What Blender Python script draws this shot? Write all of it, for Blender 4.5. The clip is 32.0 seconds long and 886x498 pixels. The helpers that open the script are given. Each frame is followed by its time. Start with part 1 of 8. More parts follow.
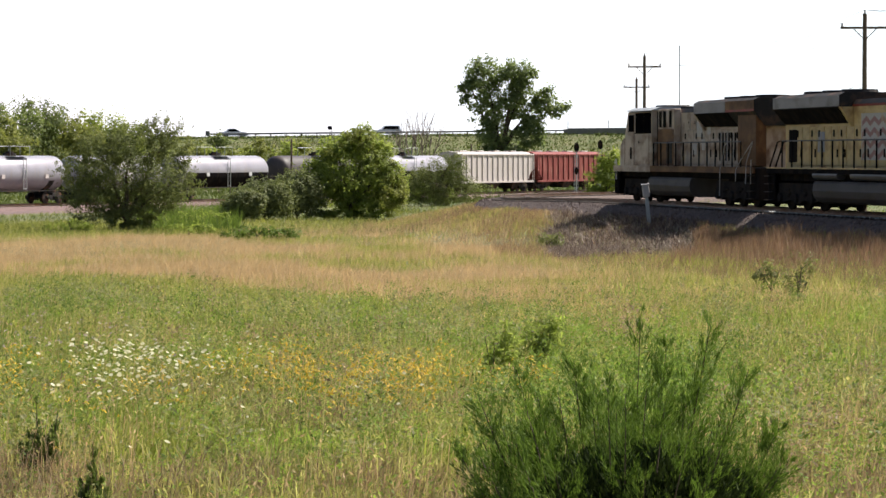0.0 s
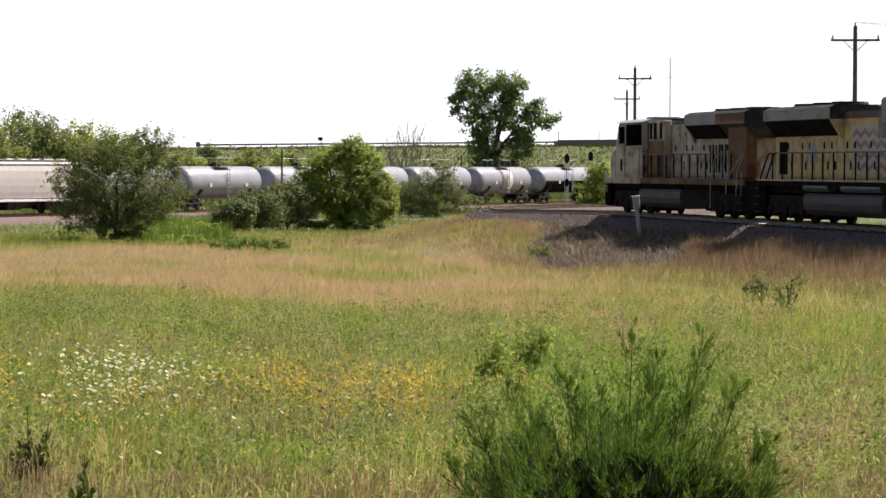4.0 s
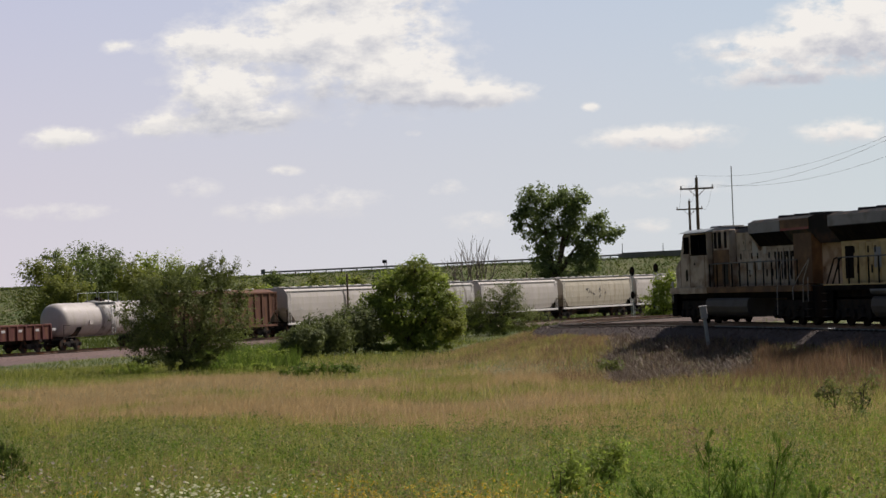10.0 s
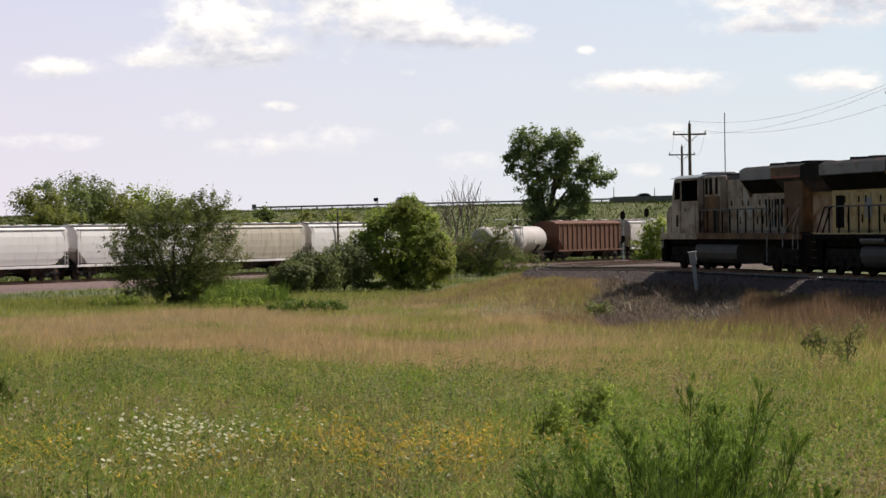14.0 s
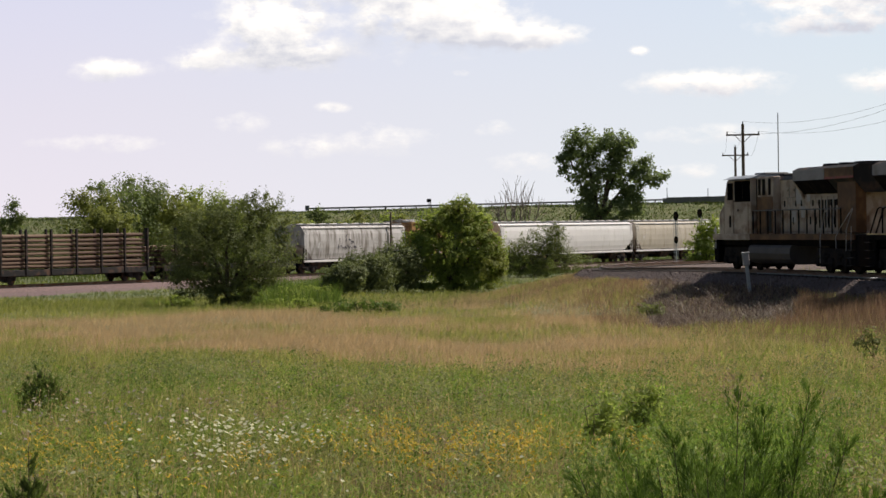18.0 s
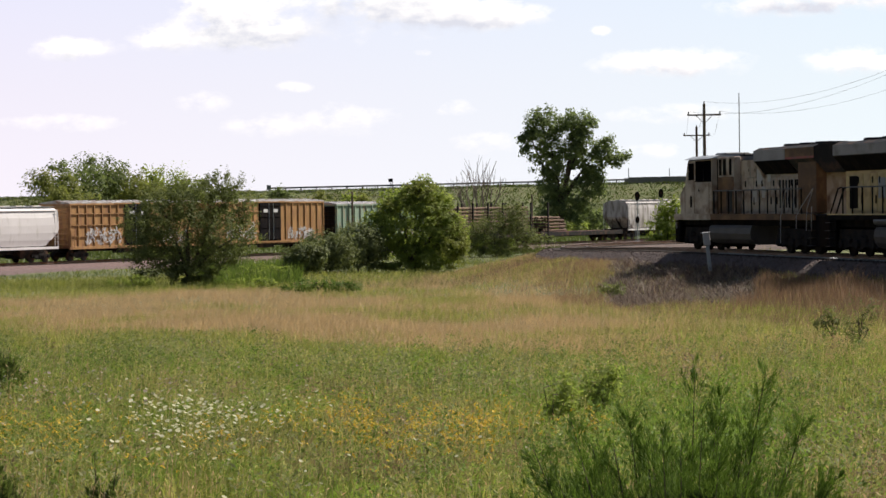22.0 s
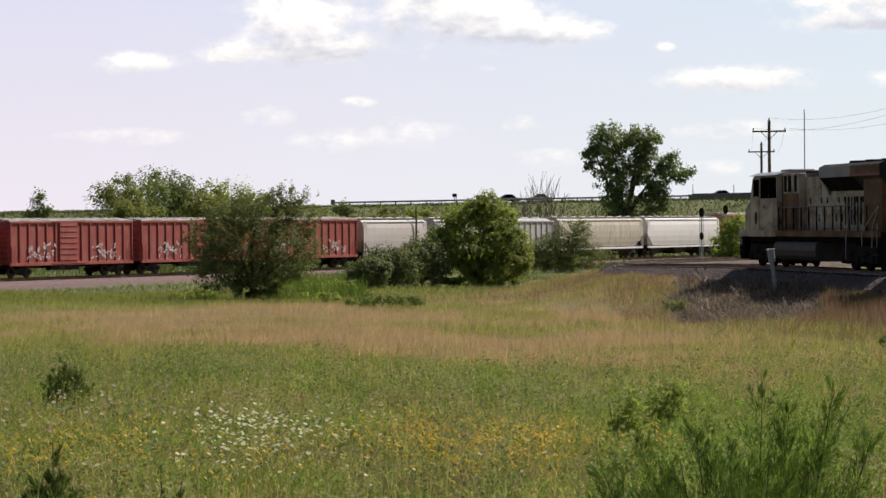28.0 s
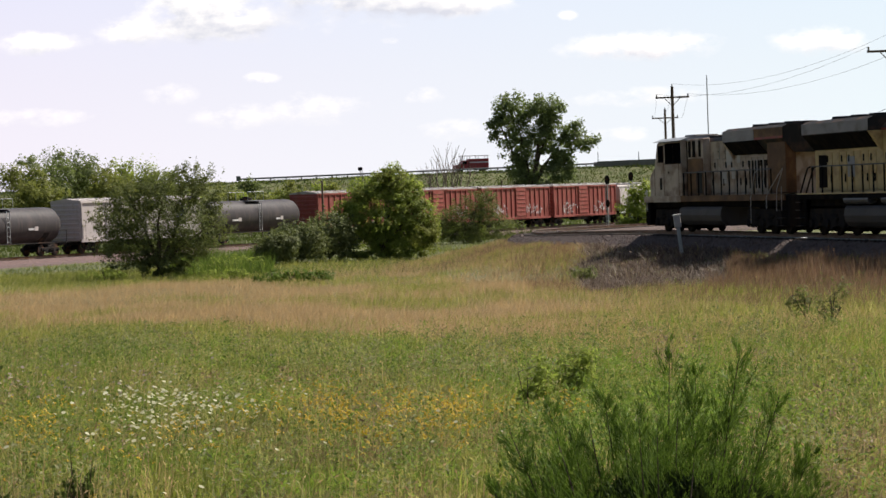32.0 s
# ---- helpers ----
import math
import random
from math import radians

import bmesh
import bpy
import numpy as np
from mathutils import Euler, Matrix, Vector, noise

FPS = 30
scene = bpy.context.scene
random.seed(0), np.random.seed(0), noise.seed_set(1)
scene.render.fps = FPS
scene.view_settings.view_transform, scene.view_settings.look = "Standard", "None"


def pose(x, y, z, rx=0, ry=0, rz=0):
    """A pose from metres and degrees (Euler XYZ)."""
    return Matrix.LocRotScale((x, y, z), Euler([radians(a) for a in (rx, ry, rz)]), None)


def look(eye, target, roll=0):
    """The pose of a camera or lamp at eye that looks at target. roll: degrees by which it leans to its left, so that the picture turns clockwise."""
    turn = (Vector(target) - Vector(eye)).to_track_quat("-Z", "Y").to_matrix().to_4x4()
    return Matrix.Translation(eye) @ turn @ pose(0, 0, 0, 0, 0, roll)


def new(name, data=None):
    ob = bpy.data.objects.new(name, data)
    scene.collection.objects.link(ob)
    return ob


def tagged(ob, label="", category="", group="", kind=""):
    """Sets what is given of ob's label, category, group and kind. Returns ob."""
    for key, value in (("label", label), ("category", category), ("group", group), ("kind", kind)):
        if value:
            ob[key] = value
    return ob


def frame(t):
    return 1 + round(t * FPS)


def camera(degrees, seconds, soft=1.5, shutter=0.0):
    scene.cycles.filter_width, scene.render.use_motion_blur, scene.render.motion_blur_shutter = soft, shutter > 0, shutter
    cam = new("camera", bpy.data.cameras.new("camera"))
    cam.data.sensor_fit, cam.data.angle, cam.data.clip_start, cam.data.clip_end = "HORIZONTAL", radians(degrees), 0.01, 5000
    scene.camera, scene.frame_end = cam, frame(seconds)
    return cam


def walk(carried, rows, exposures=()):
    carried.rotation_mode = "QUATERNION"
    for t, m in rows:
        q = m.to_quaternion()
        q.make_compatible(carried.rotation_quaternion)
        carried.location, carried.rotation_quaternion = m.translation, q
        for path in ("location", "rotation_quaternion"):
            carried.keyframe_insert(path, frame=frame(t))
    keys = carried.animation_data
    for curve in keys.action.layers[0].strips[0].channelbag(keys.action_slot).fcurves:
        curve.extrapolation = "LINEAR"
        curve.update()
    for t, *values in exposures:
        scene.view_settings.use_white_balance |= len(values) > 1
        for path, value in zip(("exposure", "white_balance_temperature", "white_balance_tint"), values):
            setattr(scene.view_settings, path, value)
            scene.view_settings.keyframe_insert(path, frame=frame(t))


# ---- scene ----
EYE = 3.0
cam = camera(17.823, 32.0, soft=1.5)
# seconds, yaw, pitch, lean to the left in degrees, sideways and up in metres
ROWS = [
    (0.0, 0.000, -1.900, 0.000, -0.000, -0.000),
    (0.5, -0.177, -1.783, 0.146, -0.013, 0.001),
    (1.0, -0.222, -1.754, 0.093, -0.017, -0.001),
    (1.5, -0.238, -1.758, -0.020, -0.013, 0.001),
    (2.0, -0.374, -1.775, -0.020, -0.005, 0.000),
    (2.5, -0.528, -1.730, 0.080, -0.009, 0.002),
    (4.5, 0.015, -1.670, -0.002, -0.015, -0.002),
    (5.0, 0.222, -1.725, -0.684, -0.011, -0.003),
    (5.5, 0.302, -1.717, -0.519, -0.015, 0.002),
    (6.0, 0.335, -1.592, -0.771, -0.009, 0.002),
    (6.5, 0.353, -1.455, -0.670, -0.009, 0.002),
    (7.0, 0.744, -1.388, -0.973, 0.002, -0.002),
    (7.5, -0.371, -0.869, -0.361, -0.019, -0.004),
    (8.0, -0.186, -1.075, -0.940, -0.028, -0.010),
    (8.5, 0.397, -0.459, -2.547, -0.014, 0.010),
    (9.0, -0.252, 0.562, -2.164, -0.035, 0.005),
    (9.5, 1.383, 0.564, -2.175, -0.053, 0.026),
    (10.0, 1.094, 0.762, -2.205, -0.038, 0.016),
    (10.5, 1.519, 0.131, -2.659, -0.033, 0.022),
    (11.0, 0.686, -0.012, -2.375, -0.036, 0.008),
    (11.5, 1.926, -0.217, -1.867, -0.029, 0.021),
    (12.0, 1.764, -0.472, -1.242, -0.012, -0.001),
    (12.5, 1.307, -1.020, -0.978, -0.009, 0.009),
    (13.0, 1.542, -0.313, -1.067, -0.032, 0.010),
    (13.5, 0.976, -0.470, -0.796, -0.026, 0.006),
    (15.5, 0.917, -0.318, -0.757, 0.037, -0.001),
    (16.0, 1.399, -0.241, -0.727, 0.028, 0.005),
    (16.5, 1.869, -0.267, -0.602, 0.042, 0.001),
    (17.0, 1.670, -0.606, -0.050, 0.038, 0.002),
    (17.5, 1.869, -0.572, -0.389, 0.037, 0.006),
    (18.0, 2.023, -0.432, -0.827, 0.030, 0.003),
    (18.5, 2.559, -0.440, -0.732, 0.033, 0.014),
    (19.0, 2.789, -0.882, -0.580, 0.032, 0.011),
    (19.5, 2.848, -1.180, -0.295, 0.044, 0.009),
    (20.0, 2.908, -1.297, -0.487, 0.031, 0.014),
    (20.5, 2.749, -0.844, -0.789, 0.046, 0.010),
    (21.0, 2.213, -0.836, -0.601, 0.047, -0.001),
    (21.5, 1.641, -0.913, -0.463, 0.048, 0.013),
    (22.0, 1.255, -0.853, -0.783, 0.061, 0.007),
    (22.5, 1.501, -0.748, -1.140, 0.039, 0.009),
    (23.0, 1.881, -0.634, -1.126, 0.047, 0.008),
    (23.5, 1.852, -0.581, -1.089, 0.040, 0.006),
    (24.0, 1.947, -0.608, -0.803, 0.081, 0.010),
    (24.5, 2.074, -0.675, -0.654, 0.041, 0.004),
    (25.0, 2.555, -0.725, -0.903, 0.043, 0.005),
    (25.5, 2.568, -0.890, -0.737, 0.053, 0.003),
    (27.5, 2.988, -0.860, -0.612, 0.037, 0.002),
    (28.0, 2.538, -0.531, -0.494, 0.034, 0.002),
    (28.5, 1.792, -0.508, -0.128, 0.034, -0.003),
    (29.0, 1.046, -0.548, -0.462, 0.053, 0.002),
    (29.5, 1.493, -0.546, -1.030, 0.030, 0.002),
    (30.0, 0.906, -0.556, -1.053, 0.044, -0.007),
    (30.5, 0.582, -0.519, -0.978, 0.059, -0.002),
    (31.0, 0.533, -0.594, -1.515, 0.048, -0.007),
    (31.5, 0.758, -0.968, -1.776, 0.047, -0.012),
    (32.0, 0.674, -1.122, -1.913, 0.051, -0.011),
]
EXPOSURES = [(0.0, 1.0), (2.5, 0.96), (4.5, 0.89), (6.0, 0.82), (7.0, 0.72), (8.0, 0.52), (8.6, 0.3), (9.0, 0.01), (10.0, -0.07), (11.0, 0.13), (12.0, 0.15), (13.0, 0.25), (16.0, 0.2), (19.0, 0.35), (20.0, 0.5), (21.5, 0.45), (24.0, 0.4), (28.0, 0.29), (29.0, 0.25), (31.0, 0.2), (32.0, 0.42)]


def cam_pose(yaw, pitch, lean, x, z):
    return pose(x, 0, EYE + z, 90 + pitch, 0, yaw) @ pose(0, 0, 0, 0, 0, lean)


walk(cam, [(t, cam_pose(*r)) for t, *r in ROWS], EXPOSURES)

# ---------------------------------------------------------------- light
SUN_AZ, SUN_EL = radians(60), radians(52)
world = bpy.data.worlds.new("world")
scene.world = world
world.use_nodes = True
_wn = world.node_tree.nodes
_sky = _wn.new("ShaderNodeTexSky")
_sky.sky_type = "NISHITA"
_sky.sun_disc = False
_sky.sun_elevation, _sky.sun_rotation = SUN_EL, SUN_AZ
_sky.air_density, _sky.dust_density, _sky.ozone_density = 1.0, 2.6, 1.0
world.node_tree.links.new(_sky.outputs[0], _wn["Background"].inputs[0])
_wn["Background"].inputs[1].default_value = 0.06
sun_data = bpy.data.lights.new("sun", "SUN")
sun_data.energy, sun_data.angle, sun_data.color = 5.0, radians(0.55), (1.0, 0.95, 0.87)
sun = new("sun", sun_data)
_sd = Vector((math.sin(SUN_AZ) * math.cos(SUN_EL), math.cos(SUN_AZ) * math.cos(SUN_EL), math.sin(SUN_EL)))
sun.matrix_world = look(_sd * 200, (0, 0, 0))

# ---------------------------------------------------------------- materials


def node_mat(name):
    m = bpy.data.materials.new(name)
    m.use_nodes = True
    nt = m.node_tree
    return m, nt, nt.nodes["Principled BSDF"]


def noise_node(nt, scale, detail=4, coord="Object", stretch=None):
    tc = nt.nodes.new("ShaderNodeTexCoord")
    n = nt.nodes.new("ShaderNodeTexNoise")
    n.inputs["Scale"].default_value, n.inputs["Detail"].default_value = scale, detail
    if stretch:
        mp = nt.nodes.new("ShaderNodeMapping")
        mp.inputs["Scale"].default_value = stretch
        nt.links.new(tc.outputs[coord], mp.inputs[0])
        nt.links.new(mp.outputs[0], n.inputs["Vector"])
    else:
        nt.links.new(tc.outputs[coord], n.inputs["Vector"])
    return n.outputs["Fac"]


def ramp(nt, fac, *stops):
    r = nt.nodes.new("ShaderNodeValToRGB")
    e = r.color_ramp.elements
    while len(e) < len(stops):
        e.new(0.5)
    for el, (p, c) in zip(e, stops):
        el.position, el.color = p, (*c, 1) if len(c) == 3 else c
    nt.links.new(fac, r.inputs[0])
    return r.outputs[0]


def mix(nt, fac, a, b, kind="MIX"):
    n = nt.nodes.new("ShaderNodeMix")
    n.data_type, n.blend_type = "RGBA", kind
    for sock, v in ((n.inputs[0], fac), (n.inputs[6], a), (n.inputs[7], b)):
        if isinstance(v, (int, float)):
            sock.default_value = v
        elif isinstance(v, tuple):
            sock.default_value = (*v, 1)
        else:
            nt.links.new(v, sock)
    return n.outputs[2]


def bump(nt, fac, bsdf, strength, dist):
    b = nt.nodes.new("ShaderNodeBump")
    b.inputs["Strength"].default_value, b.inputs["Distance"].default_value = strength, dist
    nt.links.new(fac, b.inputs["Height"])
    nt.links.new(b.outputs[0], bsdf.inputs["Normal"])


def surface(name, col, rough=0.6, metal=0.0, vary=0.25, scale=1.2, stain=None, amount=0.5, streak=(1, 1, 1), bumps=0.15, fine=30.0, spec=0.2):
    """Painted or bare surface: broad fading, streaked stain and fine grain."""
    m, nt, b = node_mat(name)
    big = noise_node(nt, scale, 4)
    dark = tuple(c * (1 - vary) for c in col)
    lite = tuple(min(1, c * (1 + vary * 0.6)) for c in col)
    c = ramp(nt, big, (0.3, dark), (0.72, lite))
    if stain:
        f = noise_node(nt, 1.5, 7, stretch=tuple(v ** 0.62 for v in streak))
        fr = ramp(nt, f, (0.62 - amount * 0.3, (0, 0, 0)), (0.82 - amount * 0.3, (1, 1, 1)))
        c = mix(nt, fr, c, stain)
    g = noise_node(nt, fine, 3)
    c = mix(nt, 0.25, c, ramp(nt, g, (0.35, (0.55, 0.55, 0.55)), (0.65, (1, 1, 1))), "MULTIPLY")
    nt.links.new(c, b.inputs["Base Color"])
    b.inputs["Roughness"].default_value, b.inputs["Metallic"].default_value = rough, metal
    b.inputs["Specular IOR Level"].default_value = spec
    bump(nt, g, b, bumps, 0.02)
    return m


def leafy(name, a, b_, c_, trans=0.35, rough=0.55, tint=(0.8, 0.9, 0.3), spec=0.15):
    """Foliage or grass: each leaf takes its own shade, some light passes through."""
    m, nt, b = node_mat(name)
    geo = nt.nodes.new("ShaderNodeNewGeometry")
    if name.endswith("leaves"):
        a, c_ = (tuple(m_ + (v - m_) * 0.6 for v, m_ in zip(e, b_)) for e in (a, c_))
    col = ramp(nt, geo.outputs["Random Per Island"], (0.0, a), (0.5, b_), (1.0, c_))
    big = noise_node(nt, 0.5, 3)
    col = mix(nt, 0.45, col, ramp(nt, big, (0.32, (0.5, 0.55, 0.5)), (0.68, (1.15, 1.1, 0.95))), "MULTIPLY")
    col = mix(nt, 0.5, col, ramp(nt, noise_node(nt, 2.7, 4), (0.36, (0.58, 0.6, 0.55)), (0.64, (1.2, 1.16, 1.05))), "MULTIPLY")
    nt.links.new(col, b.inputs["Base Color"])
    b.inputs["Roughness"].default_value = rough
    b.inputs["Specular IOR Level"].default_value = spec
    t = nt.nodes.new("ShaderNodeBsdfTranslucent")
    nt.links.new(mix(nt, 0.5, col, tint, "MULTIPLY"), t.inputs[0])
    ms = nt.nodes.new("ShaderNodeMixShader")
    ms.inputs[0].default_value = trans
    nt.links.new(b.outputs[0], ms.inputs[1])
    nt.links.new(t.outputs[0], ms.inputs[2])
    nt.links.new(ms.outputs[0], nt.nodes["Material Output"].inputs[0])
    return m


RUST, GRIME = (0.16, 0.075, 0.04), (0.07, 0.055, 0.045)
DOWN = (3.0, 3.0, 0.25)
PATCHY = (0.35, 1.6, 0.9)
M = {
    "white": surface("weathered_white_paint", (0.52, 0.46, 0.445), 0.45, 0, 0.1, 0.5, (0.45, 0.40, 0.34), 0.35, DOWN),
    "bright": surface("clean_white_paint", (0.70, 0.655, 0.645), 0.4, 0, 0.06, 0.5, (0.5, 0.46, 0.42), 0.1, DOWN),
    "cream": surface("cream_paint", (0.50, 0.435, 0.365), 0.5, 0, 0.12, 0.5, (0.36, 0.29, 0.22), 0.35, DOWN),
    "grey": surface("light_grey_paint", (0.43, 0.40, 0.405), 0.5, 0, 0.12, 0.6, (0.28, 0.24, 0.21), 0.35, DOWN),
    "greydirty": surface("dirty_grey_paint", (0.50, 0.46, 0.45), 0.55, 0, 0.2, 0.6, (0.2, 0.17, 0.15), 0.55, DOWN),
    "silver": surface("silver_tank_paint", (0.30, 0.285, 0.325), 0.36, 0.2, 0.15, 0.7, (0.3, 0.27, 0.27), 0.35, DOWN, spec=0.5),
    "tankdark": surface("dark_grey_tank_paint", (0.065, 0.056, 0.057), 0.5, 0, 0.25, 0.6, (0.09, 0.072, 0.066), 0.4, DOWN),
    "black": surface("black_paint", (0.017, 0.0155, 0.0165), 0.6, 0, 0.3, 0.8, (0.028, 0.022, 0.019), 0.5, DOWN, spec=0.0),
    "red": surface("faded_red_paint", (0.30, 0.078, 0.066), 0.6, 0, 0.22, 0.8, (0.29, 0.11, 0.085), 0.45, DOWN),
    "redhopper": surface("bright_red_paint", (0.21, 0.05, 0.045), 0.55, 0, 0.15, 0.8, (0.3, 0.12, 0.1), 0.4, DOWN),
    "orange": surface("faded_orange_paint", (0.39, 0.215, 0.09), 0.6, 0, 0.2, 0.8, (0.27, 0.14, 0.075), 0.55, DOWN),
    "green": surface("faded_mint_green_paint", (0.27, 0.35, 0.27), 0.6, 0, 0.15, 0.8, (0.36, 0.2, 0.13), 0.3, DOWN),
    "rustbody": surface("rusted_brown_paint", (0.14, 0.068, 0.052), 0.75, 0, 0.3, 0.9, RUST, 0.5, DOWN),
    "gondola": surface("dark_maroon_paint", (0.13, 0.05, 0.045), 0.7, 0, 0.3, 0.9, RUST, 0.5, DOWN),
    "steel": surface("dark_dirty_steel", (0.028, 0.025, 0.024), 0.7, 0.2, 0.3, 1.5, (0.1, 0.055, 0.035), 0.4),
    "wheel": surface("wheel_steel", (0.045, 0.036, 0.032), 0.6, 0.3, 0.3, 3.0, RUST, 0.5),
    "rail": surface("rail_steel", (0.22, 0.15, 0.12), 0.4, 0.7, 0.3, 2.0, RUST, 0.6),
    "roof": surface("weathered_roof_metal", (0.42, 0.40, 0.39), 0.55, 0.2, 0.25, 0.6, (0.25, 0.16, 0.11), 0.5),
    "tie": surface("creosoted_wood", (0.055, 0.042, 0.034), 0.85, 0, 0.4, 2.0, (0.14, 0.12, 0.1), 0.4, (1, 8, 8)),
    "polewood": surface("weathered_pole_wood", (0.16, 0.115, 0.085), 0.85, 0, 0.3, 1.0, (0.07, 0.05, 0.04), 0.5, (8, 8, 0.4)),
    "lumber": surface("sawn_lumber", (0.22, 0.14, 0.095), 0.8, 0, 0.35, 0.9, (0.08, 0.05, 0.038), 0.6, (0.4, 6, 6)),
    "glass": surface("dark_window_glass", (0.004, 0.004, 0.005), 0.45, 0, 0.2, 1.0, None, spec=0.0),
    "locoyellow": surface("sunburnt_yellow_paint", (0.60, 0.43, 0.20), 0.5, 0, 0.18, 0.9, (0.27, 0.15, 0.06), 0.4, PATCHY),
    "locofade": surface("faded_cream_yellow_paint", (0.50, 0.395, 0.315), 0.55, 0, 0.25, 0.8, (0.2, 0.12, 0.08), 0.55, PATCHY),
    "truckblack": surface("oily_black_running_gear", (0.035, 0.031, 0.031), 0.75, 0, 0.3, 1.5, (0.04, 0.032, 0.028), 0.5, spec=0.0),
    "tankgrey": surface("dusty_grey_tank_paint", (0.068, 0.058, 0.056), 0.6, 0, 0.2, 0.8, (0.05, 0.04, 0.037), 0.35, PATCHY),
    "winggrey": surface("pale_lilac_grey_paint", (0.25, 0.23, 0.24), 0.5, 0, 0.15, 0.8, (0.13, 0.105, 0.1), 0.35, PATCHY),
    "flagteal": surface("washed_out_teal_decal", (0.2, 0.21, 0.19), 0.5, 0, 0.15, 1.0, (0.34, 0.27, 0.2), 0.5, DOWN),
    "decalpale": surface("pale_blue_white_decal", (0.3, 0.31, 0.36), 0.5, 0, 0.15, 1.0, (0.4, 0.3, 0.14), 0.4, DOWN),
    "locogrey": surface("locomotive_grey_paint", (0.09, 0.086, 0.09), 0.45, 0, 0.18, 0.8, GRIME, 0.35),
    "locorust": surface("rust_streaked_brown_paint", (0.12, 0.056, 0.024), 0.65, 0, 0.35, 1.5, (0.23, 0.115, 0.045), 0.4, PATCHY),
    "locored": surface("red_stripe_paint", (0.25, 0.04, 0.03), 0.5, 0, 0.15, 1.0, GRIME, 0.3),
    "flagblue": surface("faded_blue_decal", (0.12, 0.14, 0.2), 0.5, 0, 0.2, 1.0, (0.4, 0.3, 0.18), 0.4, DOWN),
    "flagwhite": surface("faded_white_decal", (0.46, 0.42, 0.40), 0.5, 0, 0.1, 1.0, (0.45, 0.34, 0.2), 0.3, DOWN),
    "flagred": surface("faded_red_decal", (0.33, 0.17, 0.16), 0.5, 0, 0.15, 1.0, (0.5, 0.36, 0.2), 0.3, DOWN),
    "tag": surface("pale_spray_paint", (0.62, 0.60, 0.60), 0.6, 0, 0.2, 3.0, (0.3, 0.28, 0.3), 0.5),
    "tagdark": surface("dark_spray_paint", (0.09, 0.08, 0.1), 0.6, 0, 0.2, 3.0, None),
    "tagrose": surface("rusty_pink_patch_paint", (0.44, 0.24, 0.2), 0.65, 0, 0.2, 3.0, (0.3, 0.4, 0.32), 0.5),
    "signblue": surface("blue_sign_paint", (0.06, 0.09, 0.36), 0.5, 0, 0.1, 2.0, None),
    "galv": surface("galvanised_steel", (0.42, 0.43, 0.44), 0.5, 0.5, 0.15, 2.0, (0.3, 0.3, 0.3), 0.3),
    "weathergalv": surface("dull_guard_rail_steel", (0.20, 0.20, 0.20), 0.6, 0.4, 0.2, 2.0, None),
    "concrete": surface("weathered_concrete", (0.17, 0.165, 0.155), 0.85, 0, 0.2, 0.3, (0.2, 0.19, 0.18), 0.4, DOWN),
    "asphalt": surface("asphalt", (0.06, 0.06, 0.062), 0.85, 0, 0.2, 0.3, None),
    "bark": surface("rough_bark", (0.12, 0.09, 0.07), 0.9, 0, 0.35, 2.0, (0.06, 0.045, 0.035), 0.5, (6, 6, 0.8), 0.6, 14.0),
    "deadwood": surface("bleached_dead_wood", (0.24, 0.19, 0.16), 0.85, 0, 0.3, 2.0, None),
    "lens": surface("signal_lens_glass", (0.05, 0.02, 0.02), 0.1, 0, 0.1, 2.0, None),
    "insul": surface("ceramic_insulator", (0.35, 0.33, 0.32), 0.25, 0, 0.1, 2.0, None),
    "carwhite": surface("white_car_paint", (0.75, 0.75, 0.76), 0.25, 0, 0.03, 1.0, None, bumps=0.0),
    "carsilver": surface("silver_car_paint", (0.58, 0.59, 0.61), 0.3, 0.1, 0.03, 1.0, None, bumps=0.0),
    "cardark": surface("dark_car_paint", (0.04, 0.042, 0.048), 0.25, 0, 0.05, 1.0, None, bumps=0.0),
    "carred": surface("red_truck_paint", (0.32, 0.05, 0.05), 0.35, 0, 0.08, 1.0, None, bumps=0.0),
    "tyre": surface("tyre_rubber", (0.02, 0.02, 0.02), 0.8, 0, 0.2, 3.0, None),
}
M["leaf_dark"] = leafy("dark_green_leaves", (0.14, 0.17, 0.075), (0.205, 0.245, 0.105), (0.29, 0.33, 0.155), 0.6)
M["leaf_willow"] = leafy("grey_green_leaves", (0.12, 0.135, 0.055), (0.19, 0.21, 0.085), (0.29, 0.305, 0.14), 0.52)
M["leaf_olive"] = leafy("olive_leaves", (0.13, 0.148, 0.066), (0.185, 0.205, 0.092), (0.25, 0.265, 0.125), 0.42)
M["leaf_cotton"] = leafy("cottonwood_leaves", (0.15, 0.19, 0.085), (0.245, 0.295, 0.14), (0.37, 0.41, 0.215), 0.6)
M["leaf_bright"] = leafy("bright_green_leaves", (0.215, 0.265, 0.06), (0.325, 0.38, 0.10), (0.43, 0.47, 0.16), 0.64)
M["herb"] = leafy("light_green_herb_leaves", (0.16, 0.25, 0.045), (0.21, 0.305, 0.06), (0.28, 0.365, 0.10), 0.5)
M["leaf_yellow"] = leafy("yellow_green_leaves", (0.16, 0.18, 0.05), (0.235, 0.25, 0.07), (0.32, 0.325, 0.105), 0.5)
M["leaf_cedar"] = leafy("cedar_sprays", (0.07, 0.118, 0.022), (0.125, 0.195, 0.036), (0.215, 0.295, 0.075), 0.42)
# shade inside the large cedar, put into a near-black leaf colour
M["leaf_cedar_shade"] = leafy("inner_cedar_sprays", (0.03, 0.042, 0.016), (0.048, 0.068, 0.022), (0.08, 0.105, 0.036), 0.15)
